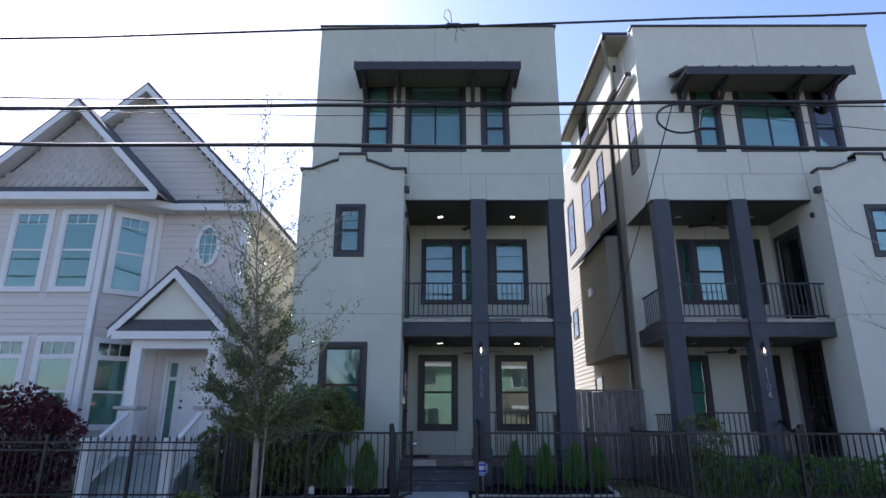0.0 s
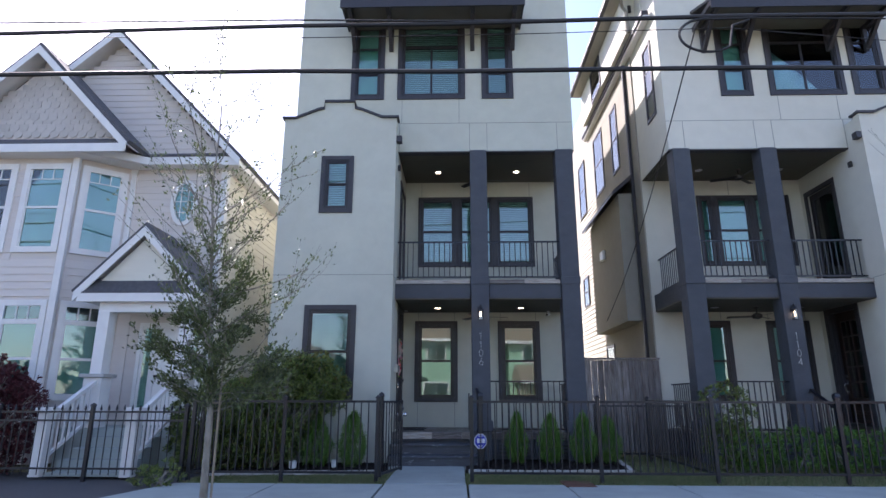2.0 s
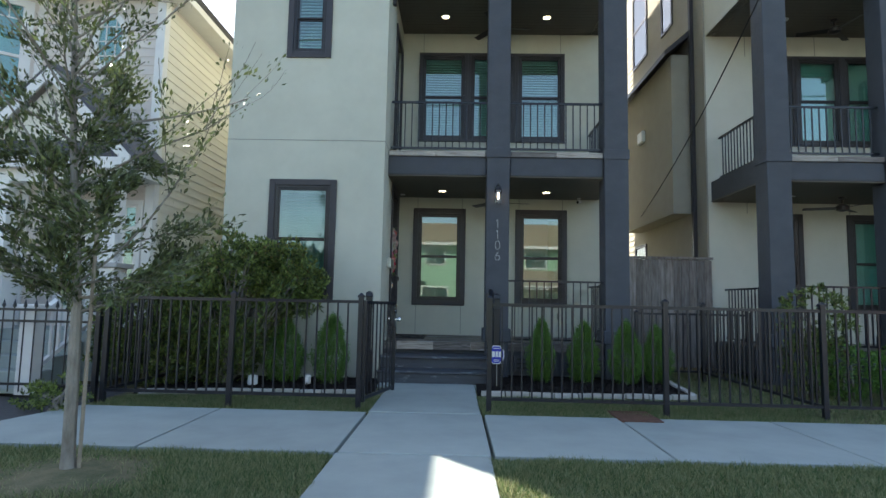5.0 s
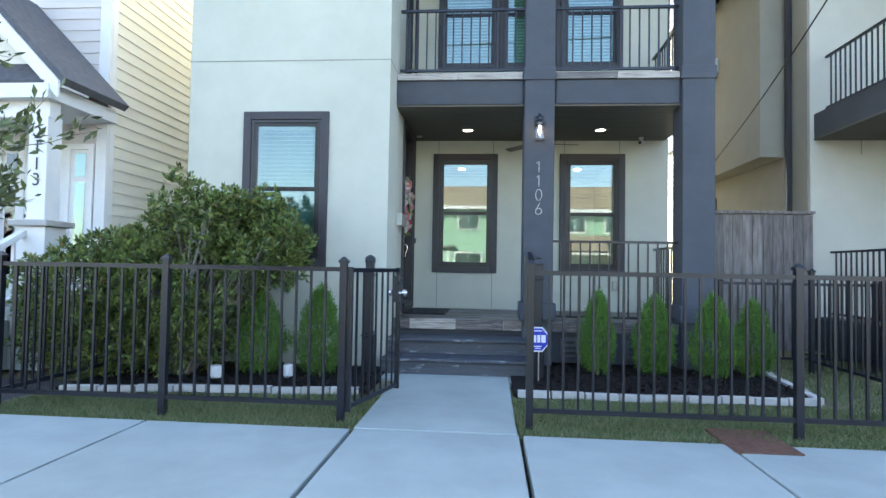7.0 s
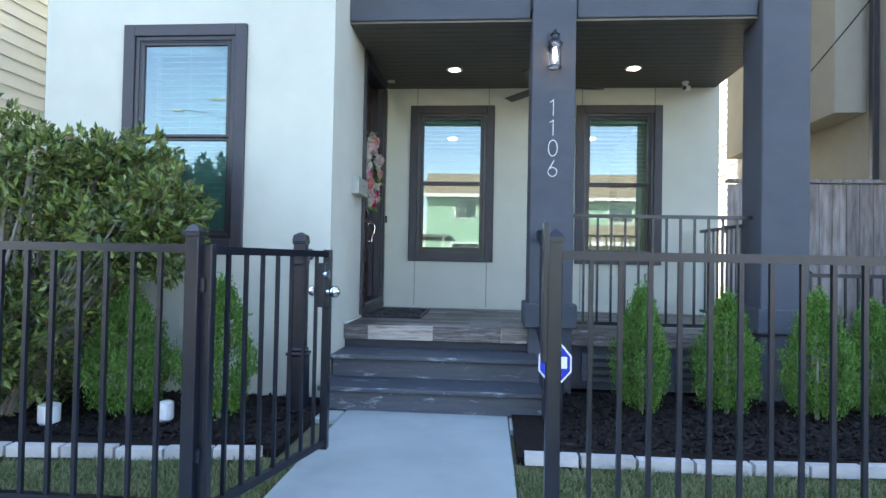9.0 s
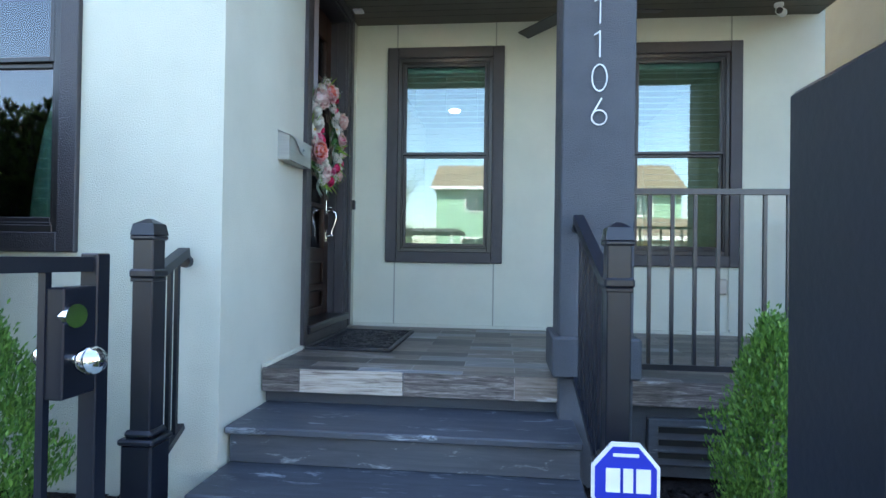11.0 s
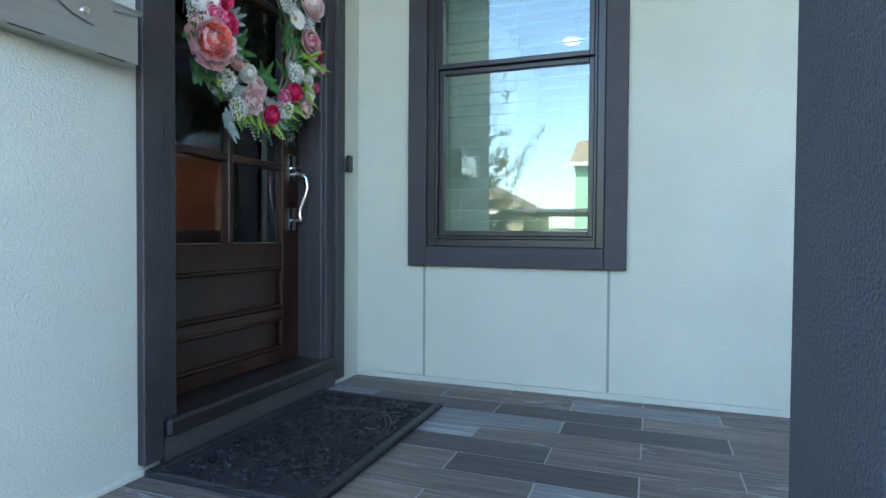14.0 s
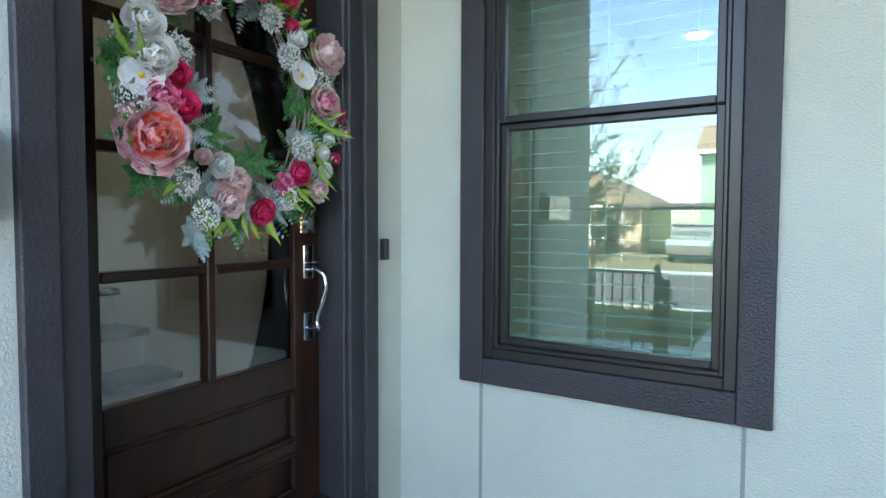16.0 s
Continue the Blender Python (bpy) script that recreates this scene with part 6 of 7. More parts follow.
for z0, z1, tr in ((4.05, 5.97, False), (1.15, 3.08, True)):
    white_window((-9.98, 11.72), (-9.02, 11.72), z0, z1, tr)
    white_window((-8.86, 11.72), (-7.90, 11.72), z0, z1, tr)
    white_window((-7.72, 11.80), (-7.04, 12.33), z0, z1, tr)
oval = thing("oval_window", (-5.75, 12.4, 5.3), "", "")
oval.parent, oval.location = LH, Vector((-5.75, 12.4, 5.3)) - BASES[LH]
ring = [(math.cos(k * math.tau / 28), math.sin(k * math.tau / 28)) for k in range(29)]
bm = bmesh.new()
loops = [[bm.verts.new((-5.75 + (0.25 + r) * a, y, 5.32 + (0.48 + r) * b)) for a, b in ring[:-1]] for r, y in ((-0.045, 12.395), (-0.045, 12.345), (0.045, 12.345), (0.045, 12.395))]
for p, q in zip(loops, loops[1:] + loops[:1]):
    for k in range(28):
        bm.faces.new((p[k], p[(k + 1) % 28], q[(k + 1) % 28], q[k]))
part("casing", bm, WHITE, oval, "white oval casing")
bm = bmesh.new()
prism(bm, [(-5.75 + 0.22 * a, 5.32 + 0.45 * b) for a, b in ring[:-1]], "y", 12.375, 12.382)
part("pane", bm, GLASS, oval)
bm = bmesh.new()
prism(bm, [(-5.75 + 0.22 * a, 5.32 + 0.45 * b) for a, b in ring[:-1]], "y", 12.384, 12.39)
part("shade", bm, CURTAIN, oval)
bm = bmesh.new()
for u in (-0.08, 0.08):
    box(bm, -5.75 + u - 0.008, -5.75 + u + 0.008, 12.365, 12.375, 4.92, 5.72)
for v in (5.1, 5.35, 5.6):
    box(bm, -5.95, -5.55, 12.365, 12.375, v - 0.008, v + 0.008)
part("muntin", bm, WHITE, oval)

# entry porch of the siding house
ep = thing("entry_porch", (-5.8, 11.7, 0), "white-trimmed gabled entry porch with square columns and steps", "")
ep.parent, ep.location = LH, Vector((-5.8, 11.7, 0)) - BASES[LH]
gable(ep, (-5.88, 4.42), -7.10, -4.62, 3.12, 11.25, 12.36, "p")
bm = bmesh.new()
prism(bm, [(-6.85, 3.2), (-4.87, 3.2), (-5.88, 4.25)], "y", 11.36, 11.40)
part("pediment", bm, SIDING_CREAM, ep)
bm = bmesh.new()
prism(bm, [(11.22, 3.12), (11.22, 3.16), (11.38, 3.42), (11.38, 3.38)], "x", -6.95, -4.78)
part("skirt_roof", bm, ROOF, ep)
bm = bmesh.new()
box(bm, -7.0, -4.72, 11.20, 11.24, 2.96, 3.12)
box(bm, -4.76, -4.72, 11.24, 12.36, 2.96, 3.12)
box(bm, -6.9, -4.76, 11.24, 12.36, 2.96, 3.0)
part("eave_fascia", bm, WHITE, ep)
box_beam = boxed(-6.62, -4.80, 11.34, 11.50, 2.78, 2.96)
part("beam", box_beam, WHITE, ep)
for x0, x1 in ((-6.62, -6.40), (-5.03, -4.81)):
    part("column", boxed(x0, x1, 11.33, 11.55, 1.62, 2.80, bevel=0.006), WHITE, ep, "white square column")
    part("column_foot", boxed(x0 - 0.06, x1 + 0.06, 11.28, 11.60, 0.65, 1.56, bevel=0.006), WHITE, ep)
    part("column_cap", boxed(x0 - 0.12, x1 + 0.12, 11.22, 11.66, 1.56, 1.63, bevel=0.01), EDGING, ep)
for k, d in enumerate("2113"):
    written(d, 0.2, Matrix.Translation((-4.92, 11.325, 2.60 - k * 0.175)) @ Matrix.Rotation(radians(90), 4, "X"), BLACK, "digit", ep)
part("porch_floor", boxed(-7.0, -4.75, 11.25, 12.38, 0.0, 0.68), CONCRETE, ep)
for k in range(4):
    part("step", boxed(-6.35, -5.1, 11.25 - 0.28 * (k + 1), 11.25 - 0.28 * k, 0.0, 0.68 - 0.16 * (k + 1) + 0.02, bevel=0.008), CONCRETE, ep, "grey concrete step")
for x in (-6.45, -5.0):
    bm = boxed(x - 0.09, x + 0.09, 10.05, 10.23, 0.0, 0.98, bevel=0.005)
    box(bm, x - 0.12, x + 0.12, 10.02, 10.26, 0.98, 1.05, bevel=0.01)
    part("newel", bm, WHITE, ep, "white stair post")
    bm = bmesh.new()
    bar(bm, (x, 10.2, 0.9), (x, 11.3, 1.5), 0.08, 0.06)
    bar(bm, (x, 10.2, 0.25), (x, 11.3, 0.85), 0.05, 0.05)
    part("stair_rail", bm, WHITE, ep)
    for k in range(1, 8):
        y = 10.2 + k * 0.137
        part("baluster", boxed(x - 0.016, x + 0.016, y - 0.016, y + 0.016, 0.25 + k * 0.075, 0.9 + k * 0.075), WHITE, ep)
bm = bmesh.new()
box(bm, -6.35, -6.28, 12.34, 12.385, 0.68, 2.70)
box(bm, -5.08, -5.01, 12.34, 12.385, 0.68, 2.70)
box(bm, -6.28, -5.08, 12.34, 12.385, 2.63, 2.70)
box(bm, -5.40, -5.33, 12.34, 12.385, 0.68, 2.63)
box(bm, -6.02, -5.95, 12.34, 12.385, 0.68, 2.63)
part("door_frame", bm, WHITE, ep)
ld = part("door", boxed(-5.95, -5.40, 12.36, 12.39, 0.68, 2.63), WHITE, ep, "white panelled door")
bm = bmesh.new()
for x0 in (-5.9, -5.65):
    for z0, z1 in ((0.8, 1.3), (1.4, 2.1)):
        box(bm, x0, x0 + 0.2, 12.352, 12.36, z0, z1, bevel=0.004)
part("panel", bm, WHITE, ld)
bm = bmesh.new()
rod(bm, (-5.90, 12.36, 1.62), (-5.90, 12.30, 1.62), 0.028, n=10)
rod(bm, (-5.90, 12.36, 1.76), (-5.90, 12.33, 1.76), 0.024, n=10)
part("door_knob", bm, BLACK, ld, "black knob and lock")
for x0 in (-5.33, -6.28):
    for z0, z1 in ((1.0, 2.2), (2.28, 2.58)):
        part("sidelight", boxed(x0 + 0.06, x0 + 0.20, 12.365, 12.37, z0, z1), GLASS, ep, "narrow glass sidelight")
    part("sidelight_panel", boxed(x0, x0 + 0.26, 12.372, 12.39, 0.68, 2.63), WHITE, ep)

# spear fence of the siding house
f = thing("spear_fence", (-7.5, 9.9, 0), "black iron fence with spear tips before the siding house", "fence")
for x in (-4.05, -5.55, -7.05, -8.55, -10.05, -11.55):
    fence_post(f, x, 9.9, 1.12)
for z in (0.15, 0.86, 0.99):
    part("rail", boxed(-11.55, -4.05, 9.885, 9.915, z - 0.014, z + 0.014), METAL, f)
x = -4.17
while x > -11.5:
    bm = bmesh.new()
    rod(bm, (x, 9.9, 0.06), (x, 9.9, 1.02), 0.0085, n=6)
    rod(bm, (x, 9.9, 1.02), (x, 9.9, 1.05), 0.02, 0.02, 6)
    rod(bm, (x, 9.9, 1.05), (x, 9.9, 1.11), 0.018, 0.001, 6)
    part("spear_picket", bm, METAL, f)
    x -= 0.125

# ---- overhead cables ----
def cable(y, z, r, sag=0.12, x0=-40, x1=40, tilt=0.0, label="black overhead cable sagging across the street front"):
    bm = bmesh.new()
    pts = [(x0 + (x1 - x0) * k / 40, y, z + sag * ((k / 20 - 1) ** 2) * 4 + tilt * (x0 + (x1 - x0) * k / 40) + 0.015 * math.sin(k * 2.1)) for k in range(41)]
    tube(bm, pts, r)
    part("overhead_cable", bm, CABLE, None, label, "cable", "overhead cables", base=(0, y, z))


cable(7.4, 7.57, 0.020, tilt=0.034)
cable(7.4, 6.165, 0.012, sag=0.02, tilt=-0.0115)
cable(7.4, 6.115, 0.030, sag=0.02, tilt=0.0085)
cable(7.4, 5.395, 0.032, sag=0.02, tilt=-0.006)
bm = bmesh.new()
tube(bm, [(-40, 7.4, 6.9), (-7.1, 7.4, 6.02), (-2.1, 7.4, 5.92), (1.0, 7.4, 5.93), (3.8, 7.4, 5.98), (6.7, 7.4, 5.66), (14, 7.4, 4.9)], 0.006)
part("overhead_cable", bm, CABLE, None, "thin black overhead cable among the thicker lines", "cable", "overhead cables", base=(0, 7.4, 6.0))
loop = bmesh.new()
pts = [(4.2, 7.4, 6.13)] + [(3.52 + 0.37 * math.cos(a), 7.38, 5.86 + 0.25 * math.sin(a)) for a in [radians(78 + k * 15) for k in range(17)]] + [(3.86, 7.38, 6.0), (4.1, 7.4, 6.10)]
tube(loop, pts, 0.018)
part("cable_loop", loop, CABLE, None, "coiled loop of black cable hanging on the overhead lines", "cable loop", base=(3.3, 7.4, 5.9))
bm = bmesh.new()
A, B = Vector((3.42, 7.4, 6.1)), Vector((4.47, 17.3, 3.3))
pts = [A.lerp(B, k / 16) - Vector((0, 0, 0.35 * math.sin(math.pi * k / 16))) for k in range(17)]
tube(bm, pts, 0.009)
part("service_cable", bm, CABLE, None, "thin cable dropping from the lines to the side wall", "cable", "", base=(3.3, 7.4, 6))
bm = bmesh.new()
for (a, b), w_ in (((-0.42, -0.10), 0.030), ((-0.12, 0.10), 0.055), ((0.08, 0.42), 0.034)):
    bar(bm, (a, 7.385, 7.575 + a * 0.034), (b, 7.385, 7.575 + b * 0.034), w_, w_)
for pts in ([(0.0, 7.38, 7.6), (0.06, 7.36, 7.45), (0.02, 7.36, 7.38), (0.04, 7.36, 7.24)], [(-0.02, 7.38, 7.57), (-0.12, 7.36, 7.47)], [(0.04, 7.38, 7.57), (0.18, 7.36, 7.44)],
            [(-0.05, 7.38, 7.60), (-0.16, 7.36, 7.72), (-0.14, 7.36, 7.84), (-0.09, 7.36, 7.87), (-0.05, 7.36, 7.80), (-0.03, 7.37, 7.62)]):
    tube(bm, pts, 0.007)
part("cable_splice", bm, CABLE, None, "black cable splice with loose wire ends on the overhead cable", "cable splice", base=(0, 7.4, 7.57))


# ---- plants ----
def leaves(name, pts, mat, size, parent=None, up=0.3, **k):
    """Leaves as small folded blades at the given points, each (place, outward)."""
    n = len(pts)
    P = np.array([p[:] for p, o in pts])
    O = np.array([o[:] for p, o in pts]) + np.random.normal(0, 0.55, (n, 3)) + np.array([0, 0, up])
    O /= np.linalg.norm(O, axis=1)[:, None]
    S = np.cross(O, np.random.normal(0, 1, (n, 3)))
    S /= np.linalg.norm(S, axis=1)[:, None]
    L = size * np.random.uniform(0.6, 1.25, n)[:, None]
    W = L * 0.2
    N = np.cross(O, S)
    verts = np.concatenate([P, P + O * L * 0.5 + S * W + N * L * 0.07, P + O * L, P + O * L * 0.5 - S * W + N * L * 0.07], 1).reshape(-1, 3)
    base = BASES[parent] if parent else Vector(k.pop("base", (0, 0, 0)))
    verts -= np.array(base[:])
    i = np.arange(n)[:, None] * 4
    faces = np.concatenate([i + np.array([[0, 1, 2]]), i + np.array([[0, 2, 3]])], 0)
    me = bpy.data.meshes.new(name)
    me.from_pydata(verts.tolist(), [], faces.tolist())
    me.materials.append(mat)
    ob = new(name, me)
    if parent:
        ob.parent = parent
    else:
        ob.location = base
    return tagged(ob, **k)


def grow(bm, a, d, length, r, depth, tips, bend=0.25, spread=0.6, kids=3):
    """A tapered limb with branches; collects leafy stretches in tips."""
    p, n = Vector(a), 5
    d = Vector(d).normalized()
    for k in range(n):
        q = p + d * length / n
        ra, rb = r * (1 - 0.5 * k / n), r * (1 - 0.5 * (k + 1) / n)
        rod(bm, p, q, ra, rb, 5 if depth < 2 else 4, cap=False)
        if depth <= 1:
            tips.append((p.copy(), q.copy()))
        p = q
        d = (d + Vector((random.gauss(0, bend), random.gauss(0, bend), random.gauss(0.05, bend * 0.6)))).normalized()
        if depth > 0 and k > 0:
            for _ in range(kids if k > 2 else 1):
                if random.random() < 0.75:
                    e = (d + Vector((random.gauss(0, spread), random.gauss(0, spread), random.gauss(0.1, spread * 0.7)))).normalized()
                    grow(bm, p, e, length * random.uniform(0.42, 0.7), rb * 0.6, depth - 1, tips, bend, spread, kids)
    return p


def street_tree(x, y, lean, label, height=5.8, dense=9000):
    random.seed(int(abs(x) * 100))
    t = thing("street_tree", (x, y, -0.03), label, "tree", "street trees")
    bm = bmesh.new()
    tips = []
    zf = 1.1
    rod(bm, (x, y, -0.05), (x - 0.01, y, 0.12), 0.058, 0.044, 10)
    rod(bm, (x - 0.01, y, 0.12), (x - 0.03, y, zf), 0.044, 0.036, 10, cap=False)
    top = grow(bm, (x - 0.03, y, zf), (lean, 0, 1), height * 0.36, 0.032, 1, tips, 0.035, 0.9, 2)
    grow(bm, top, (lean * 1.3, 0, 1), height * 0.30, 0.016, 2, tips, 0.06, 0.45, 2)
    for k in range(40):
        z = zf - 0.05 + (k / 40) ** 1.35 * height * 0.52
        a = k * 2.4
        rise = 0.05 + 0.35 * (z - zf) + random.uniform(-0.1, 0.4)
        e = Vector((math.cos(a), math.sin(a) * 0.8, rise))
        grow(bm, (x - 0.03 + lean * (z - zf), y, z), e, random.uniform(0.40, 0.72), 0.009, 1, tips, 0.15, 0.6, 2)
    for k in range(12):
        a = k * 2.1 + 0.4
        z = zf + 0.15 + k * 0.23
        e = Vector((math.cos(a), math.sin(a) * 0.7, random.uniform(0.45, 1.1)))
        grow(bm, (x - 0.02 + lean * (z - zf), y, z), e, random.uniform(1.1, 1.5), 0.010, 1, tips, 0.10, 0.4, 2)
    part("trunk", bm, BARK, t)
    pts = []
    for a, b in tips:
        z = (a.z + b.z) / 2
        inner = math.hypot(a.x - x, a.y - y)
        if z < 2.6:
            share = 0.98 if inner < 0.72 else 0.45 if inner < 1.05 else 0.18
        else:
            share = 0.34 if inner < 0.4 and z < 3.3 else 0.15
        tuft = random.choice((1.0, 0.75, 0.45, 0.25))
        for _ in range(34):
            if random.random() < share * tuft:
                f = random.random()
                pts.append((a.lerp(b, f) + Vector((random.gauss(0, 0.03), random.gauss(0, 0.03), random.gauss(0, 0.03))), (b - a).normalized()))
    random.shuffle(pts)
    leaves("crown", pts[:dense * 3], LEAF_OAK, 0.052, t, label="small glossy green leaves, sparse at the top")
    bm = bmesh.new()
    rod(bm, (x + 0.07, y, -0.03), (x + 0.07, y, 1.9), 0.014, n=6)
    rod(bm, (x + 0.09, y, 1.15), (x - 0.05, y, 1.15), 0.012, n=6)
    part("stake", bm, TWIG, t, "wooden tree stake")


def shrub(name, lobes, label, mat, count, size, category="shrub", group="", tip=None):
    """A shrub of leafy lobes: (x, y, z, rx, ry, rz), filled near their surface, on a few stems."""
    c = lobes[0]
    if count > 30000:
        more = []
        for l in lobes:
            for _ in range(5):
                d = Vector((random.gauss(0, 1), random.gauss(0, 1), abs(random.gauss(0.2, 1)))).normalized()
                s = random.uniform(0.16, 0.26)
                more.append((l[0] + d.x * l[3], l[1] + d.y * l[4], max(0.2, l[2] + d.z * l[5] * 0.8), s, s, s * 1.1))
        lobes = lobes + more
    t = thing(name, (c[0], c[1], 0), label, category, group)
    bm = bmesh.new()
    for l in lobes:
        for _ in range(3):
            a = Vector((c[0] + random.uniform(-0.1, 0.1), c[1] + random.uniform(-0.1, 0.1), 0))
            b = Vector((l[0] + random.uniform(-l[3], l[3]) * 0.5, l[1] + random.uniform(-l[4], l[4]) * 0.5, l[2] + l[5] * 0.3))
            m_ = a.lerp(b, 0.5) + Vector((random.gauss(0, 0.06), random.gauss(0, 0.06), 0))
            rod(bm, a, m_, 0.02, 0.014, 5)
            rod(bm, m_, b, 0.014, 0.006, 5)
    part("stem", bm, BARK, t)
    vol = sum(l[3] * l[4] + l[3] * l[5] for l in lobes)
    pts, tips = [], []
    for l in lobes:
        n = int(count * (l[3] * l[4] + l[3] * l[5]) / vol)
        clumps = max(6, n // 14)
        for _ in range(clumps):
            d = Vector((random.gauss(0, 1), random.gauss(0, 1), random.gauss(0, 1))).normalized()
            rr = random.uniform(0.72, 1.12)
            q = Vector((l[0] + d.x * l[3] * rr, l[1] + d.y * l[4] * rr, max(0.04, l[2] + d.z * l[5] * rr)))
            for k in range(14):
                o = (d + Vector((random.gauss(0, 0.6), random.gauss(0, 0.6), random.gauss(0.2, 0.6)))).normalized()
                (tips if tip and k < 2 and d.z > 0.2 else pts).append((q + o * random.uniform(0, size * 0.8), o))
    leaves("foliage", pts, mat, size, t, label="dense small leaves")
    if tips:
        leaves("young_leaves", tips, tip, size * 0.8, t, label="yellow-red young leaves")
    return t


def thuja(x, y, h, w, label="small bright green conical conifer in the black mulch"):
    t = thing("conifer", (x, y, 0), label, "conifer", "small conifers")
    bm = bmesh.new()
    rod(bm, (x, y, 0), (x, y, h * 0.6), 0.018, 0.006, 6)
    part("trunk", bm, BARK, t)
    pts = []
    for k in range(int(900 * h)):
        f = random.random()
        z = 0.08 + f * (h - 0.1)
        prof = (0.45 + 1.6 * f) if f < 0.3 else 0.93 * (1 - (f - 0.3) / 0.7) ** 0.62
        a = random.uniform(0, 6.28)
        bump_ = 1 + 0.18 * math.sin(a * 3 + x * 9) + 0.12 * math.sin(f * 17 + a * 2)
        r = w * 0.62 * prof * bump_ * random.uniform(0.75, 1.05)
        p = Vector((x + r * math.cos(a), y + r * math.sin(a), z))
        o = Vector((math.cos(a) * 0.5, math.sin(a) * 0.5, 1.1))
        for q in range(15):
            pts.append((p + Vector((random.gauss(0, 0.016), random.gauss(0, 0.016), random.gauss(0, 0.03))), o))
    leaves("foliage", pts, LEAF_THUJA, 0.027, t, up=0.5, label="fine bright green sprays")


street_tree(-2.56, 7.3, -0.09, "young staked oak with pale trunk and sparse crown, in grass")
bm = bmesh.new()
lathe(bm, (-2.52, 7.25, -0.034), [(0.62, 0.0), (0.5, 0.014), (0.25, 0.03), (0.1, 0.045)], 22)
part("soil_ring", bm, SOIL, None, "bare soil and straw round the young oak", "soil", kind="stuff", base=(-2.52, 7.25, -0.03))
street_tree(7.9, 8.2, 0.0, "young bare oak with few leaves beside the second house", 4.6, 900)
random.seed(5)
shrub("large_shrub", [(-3.15, 11.25, 1.0, 0.75, 0.6, 0.65), (-3.65, 11.2, 0.8, 0.75, 0.6, 0.65), (-3.05, 11.3, 1.58, 0.42, 0.4, 0.42), (-2.42, 11.35, 1.35, 0.36, 0.36, 0.36), (-2.12, 11.35, 1.22, 0.26, 0.3, 0.26), (-3.1, 11.2, 0.6, 0.62, 0.45, 0.5), (-4.2, 11.1, 0.85, 0.55, 0.5, 0.5), (-3.9, 11.2, 0.4, 0.9, 0.6, 0.4), (-2.62, 11.45, 1.62, 0.3, 0.3, 0.28)],
      "large dense green shrub with reddish tips before the bay window", LEAF_SHRUB, 58000, 0.066, tip=LEAF_TIP)
shrub("red_shrub", [(-8.2, 10.6, 1.1, 0.9, 0.6, 0.8), (-8.9, 10.6, 1.0, 0.8, 0.6, 0.9), (-7.5, 10.5, 0.85, 0.6, 0.5, 0.8), (-8.2, 10.5, 0.4, 1.2, 0.5, 0.4)], "dark red-leaved hedge before the siding house", LEAF_RED, 40000, 0.06)
shrub("flowering_shrub", [(5.0, 11.5, 1.0, 0.42, 0.35, 0.45), (5.0, 11.5, 0.45, 0.4, 0.35, 0.4)], "loose green shrub with reddish shoots before the second house", LEAF_SHRUB, 5000, 0.06, tip=LEAF_RED)
for k, x in enumerate((5.3, 6.1, 6.9, 7.7, 8.5)):
    shrub("box_hedge", [(x, 11.3, 0.35, 0.42, 0.4, 0.33)], "low rounded bright green hedge before the second house", LEAF_THUJA, 4500, 0.045, "hedge", "low hedge plants")
shrub("low_plant", [(-4.0, 9.3, 0.15, 0.25, 0.2, 0.15), (-4.3, 9.4, 0.1, 0.2, 0.2, 0.12)], "low green ground plants at the fence foot", LEAF_SHRUB, 1200, 0.05)
for x, y, h, w in ((1.30, 11.95, 0.93, 0.36), (1.93, 12.0, 0.90, 0.40), (2.52, 11.9, 0.92, 0.42), (3.02, 12.1, 0.86, 0.40), (-1.67, 11.35, 0.95, 0.44), (-2.3, 11.3, 0.88, 0.52)):
    thuja(x, y, h, w)


def lawn(name, x0, x1, y0, y1, count, h, keep=lambda x, y: True):
    X_ = np.random.uniform(x0, x1, count)
    Y_ = np.random.uniform(y0, y1, count)
    k = np.array([keep(a, b) for a, b in zip(X_, Y_)])
    X_, Y_ = X_[k], Y_[k]
    n = len(X_)
    a = np.random.uniform(0, 6.28, n)
    H = h * np.random.uniform(0.4, 1.15, n) * (1 + 0.25 * np.sin(X_ * 7.3 + 2 * np.sin(Y_ * 5.1)) * np.sin(Y_ * 9.7 + X_))
    lx, ly = np.random.normal(0, 0.55, n) * H, np.random.normal(0, 0.55, n) * H
    w = 0.0055
    z = np.full(n, -0.035)
    v = np.stack([np.stack([X_ - w * np.cos(a), Y_ - w * np.sin(a), z], 1), np.stack([X_ + w * np.cos(a), Y_ + w * np.sin(a), z], 1), np.stack([X_ + lx, Y_ + ly, z + H], 1)], 1).reshape(-1, 3)
    me = bpy.data.meshes.new(name)
    me.from_pydata(v.tolist(), [], np.arange(3 * n).reshape(-1, 3).tolist())
    me.materials.append(GRASS)
    return tagged(new(name, me), label="short green grass with dry straw blades", category="grass", kind="stuff")


walk_clear = lambda x, y: not -0.9 < x < 0.32
lawn("grass", -4.05, 4.5, 4.4, 7.90, 260000, 0.055, lambda x, y: walk_clear(x, y) and math.hypot(x + 2.52, (y - 7.25)) > random.uniform(0.2, 0.75))
lawn("grass", 4.5, 14, 4.4, 7.90, 30000, 0.06)
lawn("grass", -3.9, 4.0, 9.59, 10.80, 90000, 0.055, lambda x, y: walk_clear(x, y) and (x > 0 or y < 10.58 + 0.12 * (x + 2)))
lawn("grass", 3.35, 12.0, 9.55, 14.0, 50000, 0.07)


